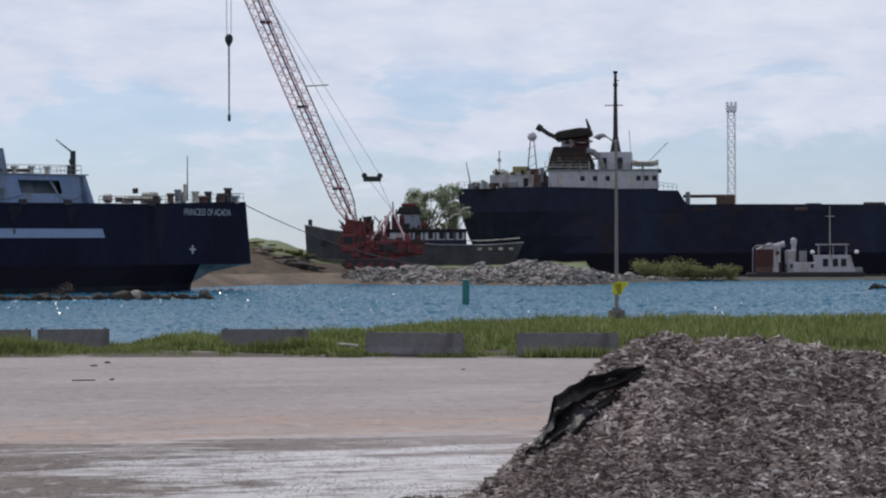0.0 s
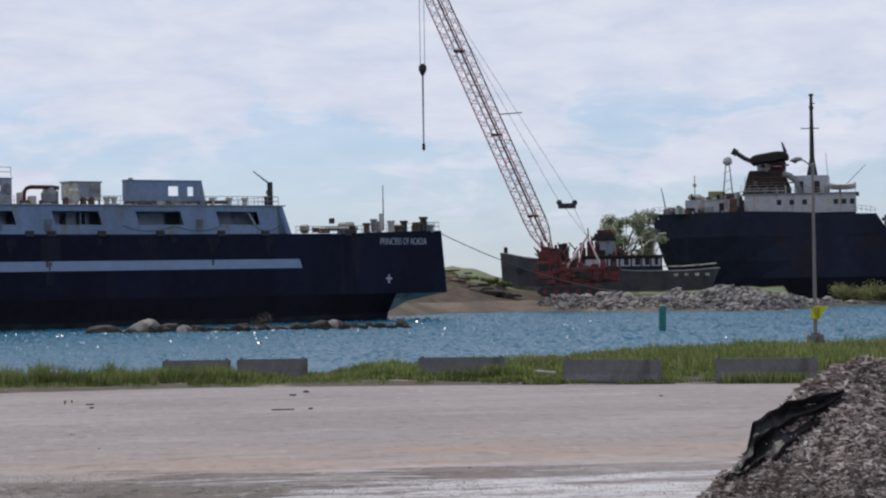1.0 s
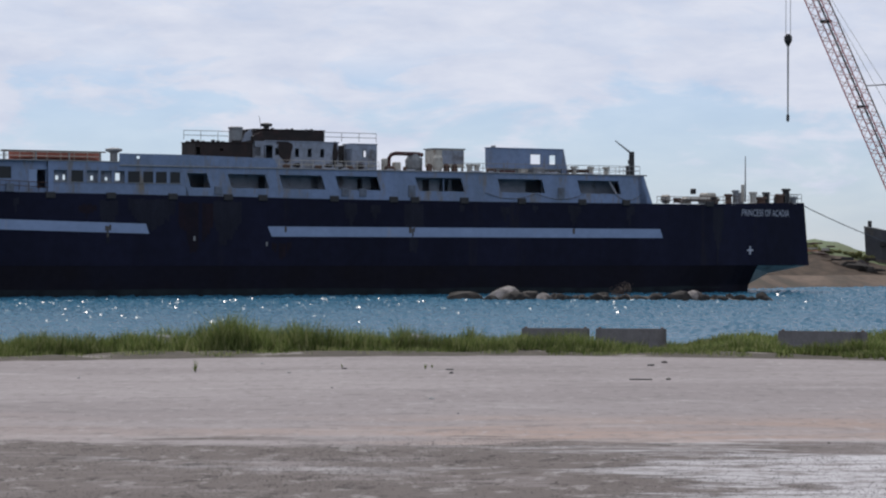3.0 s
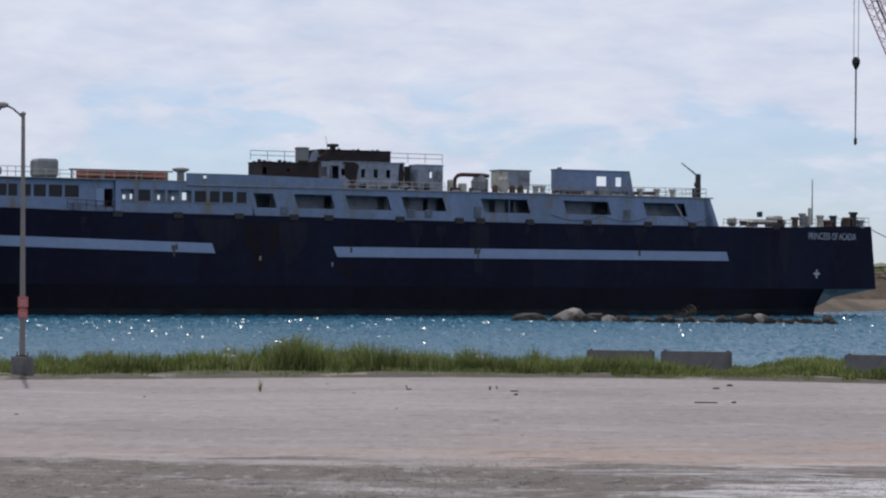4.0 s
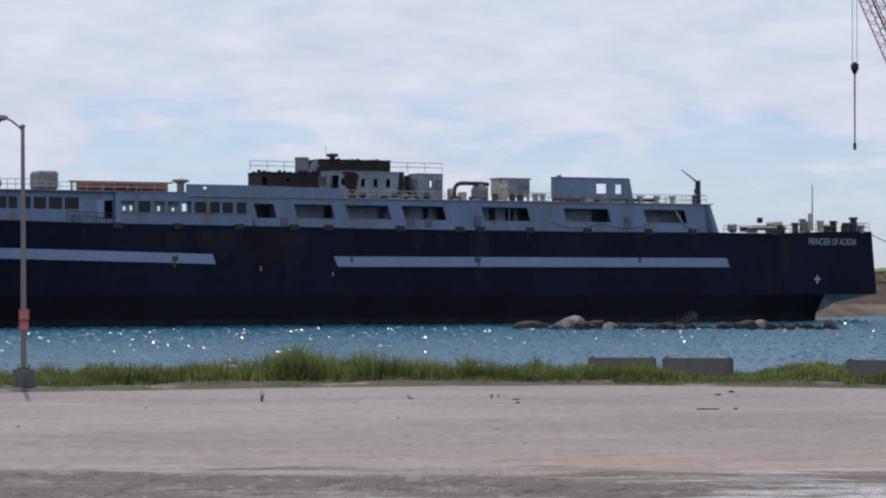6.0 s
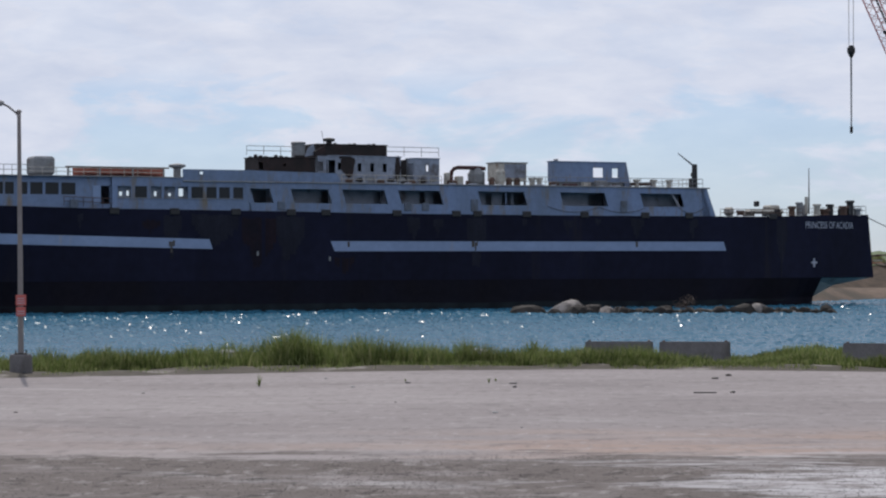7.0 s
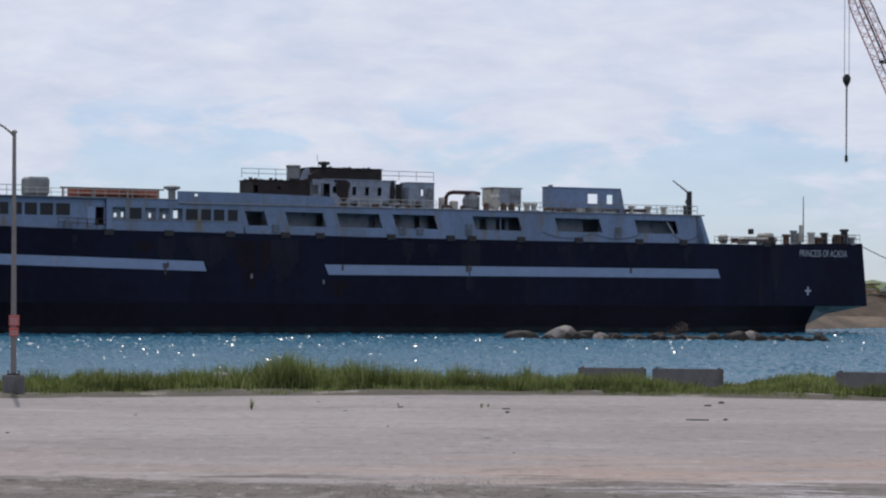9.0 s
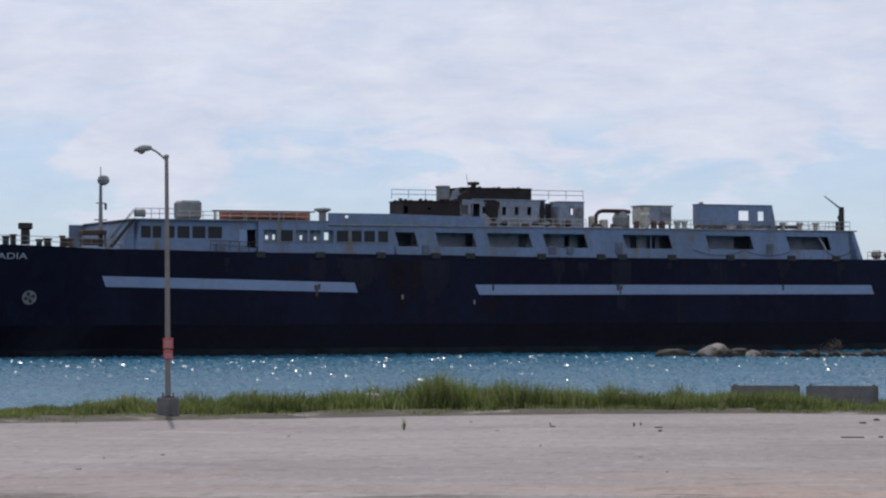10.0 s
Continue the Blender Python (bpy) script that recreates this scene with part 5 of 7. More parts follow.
    part("exhaust_pipe", chain([(-18.6, -3, d + 8.9), (-20.2, -3, d + 9.6), (-21.8, -3, d + 10.7)], 0.42, 10), BLACK, fun)
    part("exhaust_mouth", tube((-21.5, -3, d + 10.5), (-22.3, -3, d + 11.0), 0.62, 0.6, 12), BLACK, fun)
    part("ladder_rack", tube((-12.9, -5, d + 10.4), (-13.5, -5, d + 12.2), 0.32, 0.14), BLACK, fun)
    part("fallen_duct", chain([(-13.3, -6.3, d + 6.5), (-12.2, -6.6, d + 6.2), (-11.0, -6.8, d + 5.2), (-10.4, -6.8, d + 3.2)], 0.55, 8), GREY, fun, "weathered grey duct hanging beside the funnel")
    part("walkway", box(-20.8, -13.0, -7.2, -5.8, d + 3.5, d + 3.7, 0.03), CREAM, fun)
    railing(ship, [(-20.8, -7.1, d + 3.6), (-13, -7.1, d + 3.6)], 1.0, 1.5, CREAM)
    wreck = random.Random(15)
    for k in range(26):
        x, z = wreck.uniform(-20.4, -12.4), d + wreck.uniform(3.4, 8.6)
        if z - d > 6.8 and x < -17.4:
            continue
        w, h = wreck.uniform(0.25, 1.1), wreck.uniform(0.15, 0.8)
        part("torn_plate", prism([(x, z), (x + w, z + wreck.uniform(-0.2, 0.2)), (x + w * 0.8, z + h), (x + w * 0.1, z + h * 0.7)], -6.25, -6.02), wreck.choice((BURNT, BURNT, MAROON, RUSTY, BLACK, GREY)), fun)
    for x in (-18.6, -16.2, -14.0):
        part("porthole", box(x, x + 0.7, -6.3, -5.95, d + 4.6, d + 5.3, 0.05), GREY if x == -18.6 else GLASS, fun)
    part("walkway", box(-20.0, -11.0, -7.2, -5.8, d + 4.9, d + 5.1, 0.03), RUSTY, fun)
    railing(ship, [(-20, -7.1, d + 5.0), (-11, -7.1, d + 5.0)], 1.0, 1.5, RUSTY)
    part("house_upper", box(-11.4, -5.4, -7, 5, d + 3.05, d + 6.2, 0.08), WHITE, ship, "white upper cabin")
    part("cabin_door", box(-8.0, -7.0, -7.1, -6.95, d + 3.2, d + 5.2, 0.03), GLASS, ship)
    part("cabin_door", box(-10.8, -9.8, -7.1, -6.95, d + 3.2, d + 5.2, 0.03), GLASS, ship)
    # lifeboat
    bm = bmesh.new()
    rows = []
    for k in range(11):
        f = k / 10
        w = max(0.08, 1.0 * (1 - abs(2 * f - 1) ** 2.5))
        rows.append([bm.verts.new((-5.6 + 4.9 * f, -9 + dy * w, d + 3.5 + dz + 0.25 * abs(2 * f - 1) ** 2)) for dy, dz in ((-1, 0.8), (-0.7, 0.2), (0, 0), (0.7, 0.2), (1, 0.8), (0, 1.0))])
    for a, b in zip(rows, rows[1:]):
        for j in range(6):
            bm.faces.new((a[j], a[(j + 1) % 6], b[(j + 1) % 6], b[j]))
    part("lifeboat", bm, CREAM, ship, "cream lifeboat")
    # masts
    bm = tube((-8.3, -4, d + 9), (-8.3, -4, d + 20.4), 0.46, 0.26, 10)
    tube((-8.3, -4, d + 6.1), (-8.3, -4, d + 9.2), 1.05, 0.46, 10, bm)
    tube((-10.2, -4, d + 14.6), (-7.0, -4, d + 14.6), 0.09, bm=bm)
    tube((-8.6, -4, d + 19.0), (-7.6, -4, d + 19.0), 0.08, bm=bm)
    box(-8.7, -7.9, -4.4, -3.6, d + 18.0, d + 18.5, 0.05, bm)
    box(-8.7, -7.9, -4.4, -3.6, d + 20.3, d + 20.7, 0.05, bm)
    part("mainmast", bm, BLACK, ship, "tall dark mainmast with a yard")
    bm = bmesh.new()
    for dx, dy in ((-0.9, -0.9), (0.9, -0.9), (0.9, 0.9), (-0.9, 0.9)):
        tube((-23.1 + dx, -5 + dy, d + 2.2), (-23.1 + dx * 0.35, -5 + dy * 0.35, d + 8.4), 0.08, bm=bm)
    for z in (3.6, 5.2, 6.8):
        tube((-23.9, -5.6, d + z), (-22.4, -4.4, d + z + 0.8), 0.05, bm=bm)
    stand = part("dome_stand", bm, GREY, ship)
    part("radar_dome", lathe([(0.3, 0), (0.75, 0.35), (0.85, 0.8), (0.6, 1.35), (0.2, 1.6)], 14, (-23.1, -5, d + 8.3)), WHITE, stand, "white radar dome")
    part("stern_light_post", tube((-28.9, -6, d + 3), (-28.9, -6, d + 6.6), 0.09), GREY, ship)
    part("stern_light", box(-29.2, -28.6, -6.3, -5.7, d + 4.6, d + 5.2, 0.05), CREAM, ship)
    part("davit", tube((-34.0, -5, d), (-34.9, -5, d + 4.6), 0.14, 0.07), GREY, ship)
    part("whip_antenna", tube((-5.6, -4, d + 6), (-5.9, -4, d + 10.2), 0.05), GREY, ship)
    part("whip_antenna", tube((-3.0, -4, d + 4), (1.0, -4, d + 8.0), 0.06), GREY, ship)
    railing(ship, [(-36.2, -5, d), (-31, -9.0, d)], 1.1, 1.2, GREY)
    railing(ship, [(-0.6, -11.2, d - 0.4), (2.5, -11.6, d - 0.8)], 1.1, 0.9, GREY)
    part("deck_post", box(4.0, 4.8, -10, -9, 13.0, 15.2, 0.1), GREY, ship)
    # unloading boom lying on the deck
    bm = box(3.6, 12.6, -8, -6.6, 14.2, 14.75, 0.05)
    for x in (4.4, 9.4, 11.6, 12.3):
        box(x, x + 0.35, -8, -6.6, 12.9, 14.3, 0.03, bm)
    box(9.4, 12.7, -8.2, -6.4, 13.0, 14.6, 0.1, bm)
    part("unloading_boom", bm, RUSTY, ship, "rusty boom rest and boom heel")
    for k in range(22):
        x = 15 + 8 * k + (k * 37 % 5)
        if x < 184:
            part("hatch_fitting", box(x, x + 1.6 + k % 3, -9.5, -7, 12.7, 13.0 + 0.12 * (k % 4), 0.05), RUSTY, ship)
    rust = random.Random(6)
    x = 5.5
    while x < 60:
        w, drop = rust.uniform(0.4, 2.6), rust.uniform(0.15, 0.7)
        part("rust_patch", box(x, x + w, -12.07, -12.0, 12.45 - drop, 12.55 - rust.uniform(0, 0.3), 0), RUSTY if rust.random() < 0.15 else BURNT, ship)
        x += w + rust.uniform(0.5, 4.0)
    # faded lettering too worn to read
    for k in range(7):
        part("worn_letter", box(-2.2 + 0.72 * k, -1.75 + 0.72 * k, -12.08, -12.0, 11.62, 11.98, 0), NAVY_PATCH, ship)


def build_tug():
    m = pose(0, 0, 0, 0, 0, -1) @ Matrix.Translation((0, 414, 0.4))
    tug = thing("tugboat", m, "old grounded tug with white deckhouse and red wheelhouse", "boat")
    verts, faces = [], []
    xs = [-30, -29, -27, -24, -20, -15, -8, 0, 4, 6]
    top = [(-30, 7.4), (-25, 6.5), (-18, 5.3), (-8, 4.1), (0, 4.0), (6, 4.4)]
    half = [(-30, 0.3), (-27, 2.2), (-20, 4.0), (-8, 4.3), (2, 3.6), (6, 0.8)]
    lv = [0, 0.4, 0.75, 1]
    for s in (-1, 1):
        for x in xs:
            for k in lv:
                verts.append((x + (0.5 * (1 - k) if x < -28 else -2.5 * (1 - k) if x > 3 else 0), s * smooth_step(half, x) * (0.72 + 0.28 * k), -1.6 + (smooth_step(top, x) + 1.6) * k))
    n = len(xs) * 4
    for s in (0, 1):
        for i in range(len(xs) - 1):
            for j in range(3):
                a = s * n + i * 4 + j
                faces.append((a, a + 4, a + 5, a + 1) if s == 0 else (a, a + 1, a + 5, a + 4))
    for i in range(len(xs) - 1):
        a = i * 4 + 3
        faces.append((a, a + 4, n + a + 4, n + a))
    ob = poly_mesh("hull", verts, faces, surface("weathered_grey_hull", (0.07, 0.07, 0.085), 0.8, colour2=(0.035, 0.037, 0.05), patch=0.25, grain=1.5, bump=0.2, stain=(0.09, 0.07, 0.055), stain_scale=0.3), tug, "weathered grey and blue hull")
    low_v, low_f = [], []
    for x in xs:
        for k in (0, 0.22, 0.42):
            low_v.append((x + (0.5 * (1 - k) if x < -28 else -2.5 * (1 - k) if x > 3 else 0), -smooth_step(half, x) * (0.72 + 0.28 * k) - 0.06, -1.6 + (smooth_step(top, x) + 1.6) * k))
    for i in range(len(xs) - 1):
        for j in range(2):
            a = i * 3 + j
            low_f.append((a, a + 3, a + 4, a + 1))
    poly_mesh("lower_hull", low_v, low_f, TUG_LOW, tug, "pale scraped lower hull")
    part("sheer_rail", chain([(x, -smooth_step(half, x) - 0.05, smooth_step(top, x) - 0.05) for x in (-30, -28, -26, -23, -20, -16, -12, -8, -4, 0, 3, 6)], 0.12), GREY, tug)
    part("bow_bitt", box(-29.4, -28.8, -0.5, 0.5, 7.0, 8.3, 0.08), BLACK, tug)
    holes = [(x, x + w, 5.0, 6.1) for x, w in ((-13.4, 0.7), (-11.8, 1.0), (-9.6, 0.8), (-7.8, 0.9), (-6.2, 0.8), (-4.6, 0.6))]
    part("deckhouse", plate(opened(-16, -3.4, 3.9, 6.5, holes), -2.9, 0.12), WHITE, tug, "white deckhouse with windows")
    part("house_skirt", box(-16.1, -3.3, -2.97, -2.91, 3.9, 4.85, 0), FREIGHT_BLUE, tug, "dark blue painted lower wall")
    for a, b, c, e in holes:
        part("window_pane", box(a, b, -2.8, -2.77, c, e, 0), GLASS, tug)
    part("deckhouse_core", box(-15.9, -3.5, -2.75, 2.8, 3.9, 6.45, 0.05), WHITE, tug)
    part("deckhouse_roof", box(-16.4, -3.0, -3.2, 3.2, 6.3, 6.65, 0.03), BURNT, tug)
    for x in (-16.0, -12.3, -10.3, -8.4, -6.7, -5.2, -3.5):
        part("house_post", box(x - 0.12, x + 0.12, -3.0, -2.9, 4.7, 6.35, 0.01), FREIGHT_BLUE, tug)
    part("wall_strip", box(-16.1, -3.3, -2.97, -2.91, 6.05, 6.32, 0), FREIGHT_BLUE, tug)
    wh = part("wheelhouse", prism([(-14.6, 6.65), (-10.9, 6.65), (-11.2, 9.1), (-14.2, 9.1)], -2, 2, bevel=0.08), CABIN, tug, "white lower wheelhouse")
    part("wheelhouse_top", prism([(-14.8, 9.1), (-10.9, 9.1), (-11.2, 10.3), (-14.3, 10.3)], -2.3, 2.3, bevel=0.08), BURNT, wh, "dark red wheelhouse top")
    part("wheelhouse_roof", box(-14.0, -11.6, -1.8, 1.8, 10.3, 10.9, 0.15), CRANE_RED, wh)
    for x in (-13.9, -12.9, -11.9):
        part("window_pane", box(x, x + 0.6, -2.36, -2.28, 9.4, 10.0, 0), GLASS, wh)
    part("funnel", lathe([(1.0, 0), (0.95, 3.0), (1.1, 3.1), (1.0, 3.4)], 14, (-19.6, 0, 4.6)), CRANE_RED, tug, "red funnel")
    part("red_casing", box(-21.5, -16.2, -2.2, 2.2, 4.2, 6.2, 0.15), CRANE_RED, tug)
    gear = random.Random(41)
    for k in range(22):
        x = gear.uniform(-21.5, -10.6)
        z = 6.2 if x < -16.4 else 6.65
        w, h = gear.uniform(0.2, 0.9), gear.uniform(0.4, 2.6)
        part("deck_gear", box(x, x + w, -2.4, -1.9, z - 0.1, z + h * (1.3 if x < -13 else 0.5), 0.05), gear.choice((BURNT, BLACK, MAROON, CRANE_RED)), tug)
    part("wheelhouse_mast", tube((-15.2, 0, 6.6), (-15.5, 0, 11.2), 0.14, 0.1), BLACK, tug)
    # booms and a curved davit pair on the after roof
    for x, z1, dx in ((-8.6, 9.4, 2.2), (-6.6, 9.0, 2.4), (-4.8, 10.1, 2.2)):
        part("davit", chain([(x, -1.8, 6.65), (x + 0.3, -1.8, z1 - 0.8), (x + dx * 0.5, -1.8, z1), (x + dx, -1.8, z1 + 0.05)], 0.12), CREAM, tug)
    for k in range(4):
        part("bulwark_port", box(-1.5 + 1.7 * k, -0.8 + 1.7 * k, -smooth_step(half, -1 + 1.7 * k) - 0.1, -smooth_step(half, -1 + 1.7 * k) + 0.2, 3.1, 3.55, 0.05), CREAM, tug)
    part("hull_port", box(-27.3, -26.5, -3.3, -1.8, 4.1, 4.9, 0.05), BLACK, tug)
    part("stern_rail", chain([(-3.2, -3.7, 4.7), (0, -3.5, 4.7), (3, -2.4, 4.9), (5.4, -0.8, 5.1)], 0.1), CREAM, tug)


def build_crane():
    """A lattice boom crawler crane; x to the right, boom leaning to the left."""
    m = pose(0, 0, 0, 0, 0, 1) @ Matrix.Translation((-4, 395, 0.7))
    crane = thing("crawler_crane", m, "red crawler crane with a long faded lattice boom", "crane")
    for y in (-2.6, 2.6):
        tr = part("track", prism([(-5.0, 0.5), (-4.2, 0), (5.0, 0), (5.8, 0.5), (5.8, 1.0), (5.0, 1.5), (-4.2, 1.5), (-5.0, 1.0)], y - 0.5, y + 0.5, bevel=0.08), BLACK, crane, "black crawler track")
        for k in range(6):
            part("road_wheel", tube((-3.8 + 1.7 * k, y - 0.56, 0.6), (-3.8 + 1.7 * k, y + 0.56, 0.6), 0.42, sides=12), CRANE_RED, tr)
    part("carbody", box(-3.0, 4.2, -2.0, 2.0, 0.9, 2.0, 0.12), CRANE_RED, crane)
    up = part("upper_house", box(-3.2, 6.2, -1.9, 1.9, 2.0, 4.4, 0.15), CRANE_RED, crane, "red machinery house")
    part("counterweight", box(5.9, 7.8, -2.0, 2.0, 2.1, 4.2, 0.2), CRANE_RED, crane)
    part("louvre", box(1.0, 3.2, -1.98, -1.9, 2.7, 3.8, 0.02), BLACK, up)
    cab = part("cab", box(-5.0, -2.9, -2.4, -0.6, 2.6, 5.4, 0.15), CRANE_RED, crane, "red operator cab")
    part("window_pane", box(-4.7, -3.2, -2.44, -2.38, 3.9, 5.0, 0), GLASS, cab)
    part("window_pane", box(-5.04, -4.98, -2.1, -0.9, 3.6, 5.1, 0), GLASS, cab)
    # red braced frame beside the boom foot
    part("foot_frame", prism([(-5.4, 4.4), (-1.0, 4.4), (-1.6, 7.4), (-4.2, 7.8)], -1.2, 1.2, bevel=0.1), CRANE_RED, crane)
    for x, z, w, h in ((-4.4, 5.2, 0.3, 3.4), (-2.2, 5.0, 0.25, 3.0), (-0.6, 4.4, 0.25, 1.6), (1.4, 4.4, 0.8, 0.8), (3.4, 4.4, 1.2, 0.5), (5.0, 4.3, 0.6, 1.2)):
        part("deck_bracket", box(x, x + w, -1.7, -1.3, z, z + h, 0.05), CRANE_RED, crane)
    for x in (-1.8, 0.2, 3.6, 5.2):
        part("house_rib", box(x, x + 0.15, -2.0, -1.88, 2.1, 4.35, 0.02), BURNT, up)
    part("drum", tube((0.6, -1.0, 4.9), (0.6, 1.0, 4.9), 0.7, sides=14), BLACK, crane)
    part("side_ladder", box(-2.8, -2.2, -2.1, -1.92, 1.2, 4.4, 0.02), BLACK, crane)
    scrap = random.Random(77)
    for k in range(46):
        x, z = scrap.uniform(-6.5, 7.4), scrap.uniform(1.6, 4.6)
        w, h = scrap.uniform(0.15, 1.3), scrap.uniform(0.12, 0.9)
        part("body_fitting", box(x, x + w, -2.25 - 0.2 * scrap.random(), -1.95, z, z + h, 0.04), scrap.choice((CRANE_RED, CRANE_RED, MAROON, BLACK)), crane)
    for k in range(18):
        x, z = scrap.uniform(-5.4, 1.4), scrap.uniform(4.4, 7.4)
        a = scrap.uniform(-0.8, 0.8)
        part("frame_bar", tube((x, -1.6, z), (x + math.sin(a) * 1.6, -1.5, z + math.cos(a) * 1.4), 0.1), scrap.choice((CRANE_RED, CRANE_RED, MAROON, BLACK)), crane)
    gantry = bmesh.new()
    for y in (-1.2, 1.2):
        tube((-0.4, y, 4.4), (2.9, y, 9.2), 0.16, bm=gantry)
        tube((5.2, y, 4.2), (2.9, y, 9.2), 0.14, bm=gantry)
        tube((1.3, y, 4.4), (2.2, y, 7.8), 0.1, bm=gantry)
    tube((2.9, -1.2, 9.2), (2.9, 1.2, 9.2), 0.2, bm=gantry)
    part("gantry", gantry, LACING, crane, "red a-frame gantry")
    # boom
    foot, tip = Vector((-3.0, 0, 6.6)), Vector((-22.4, 0, 52.0))
    axis = (tip - foot).normalized()
    u = Vector((0, 1, 0))
    v = axis.cross(u)
    diag = [(u * math.cos(a) + v * math.sin(a)) for a in (0.35, 0.35 + math.pi / 2, 0.35 + math.pi, 0.35 + 1.5 * math.pi)]
    length = (tip - foot).length

    def girth(s):
        return smooth_step([(0, 0.7), (5, 1.8), (length - 5, 1.8), (length, 0.5)], s)

    boom = bpy.data.objects.new("boom", None)
    scene.collection.objects.link(boom)
    boom.parent = crane
    bays = 26
    for k in range(4):
        part("chord", chain([foot + axis * (length * i / bays) + diag[k] * girth(length * i / bays) for i in range(bays + 1)], 0.11), BOOM_RED if k != 3 else RUSTY, boom)
    for k in range(4):
        zig = []
        for i in range(2 * bays + 1):
            s0 = length * i / (2 * bays)
            zig.append(foot + axis * s0 + (diag[k] if i % 2 == 0 else diag[(k + 1) % 4]) * girth(s0))
        for a, b in zip(zig, zig[1:]):
            part("lacing_bar", tube(a, b, 0.065, sides=4), LACING, boom)
    for s in (6.5, 20.5, 35.0):
        c = foot + axis * s
        part("joint_platform", box(c.x - 0.9, c.x + 0.9, -1.0, 1.0, c.z - 0.18, c.z + 0.18, 0.03), BLACK, boom)
    part("boom_line", tube(foot + v * -0.2 + axis * 2, tip + v * -0.2, 0.15), BLACK, boom)
    part("tip_sheave", tube(tip - u * 0.5 - Vector((0.3, 0, 0)), tip + u * 0.5 - Vector((0.3, 0, 0)), 0.8, sides=16), CRANE_RED, boom)
    part("strut", tube((-10.6, 0, 28.7), (-7.0, 0, 28.9), 0.09), BLACK, boom)
    spread = part("spreader", box(-1.6, 1.2, -1.0, 1.0, 13.7, 14.5, 0.1), BLACK, crane, "black pendant spreader")
    for x, y in ((-1.4, -0.9), (1.0, 0.9)):
        part("sheave", tube((x, y - 0.15, 14.6), (x, y + 0.15, 14.6), 0.45, sides=12), BLACK, spread)
        part("pendant", tube((x, y, 14.7), tip + Vector((0.4, y * 0.3, 0)), 0.03), CABLE, crane)
        part("hoist_fall", tube((x * 0.6 + 0.3, y * 0.6, 13.8), (2.9, y * 0.5, 9.2), 0.03), CABLE, crane)
    # hook
    hx = -22.6
    for dx in (-0.35, 0.35):
        part("hoist_rope", tube((hx + dx, 0, 36.8), (hx + dx, 0, 52.0), 0.05), CABLE, crane)
    blk = part("hook_block", lathe([(0.12, -1.1), (0.35, -0.7), (0.62, -0.1), (0.62, 0.5), (0.3, 0.9)], 12, (hx, 0, 36.0)), BLACK, crane, "black hook block")
    part("sling", tube((hx, 0, 35.0), (hx, 0, 23.4), 0.16, 0.12), GREY, blk, "grey sling chain")
    part("sling_end", lathe([(0.1, 0), (0.24, 0.2), (0.24, 1.0), (0.1, 1.2)], 8, (hx, 0, 23.2)), BLACK, blk)


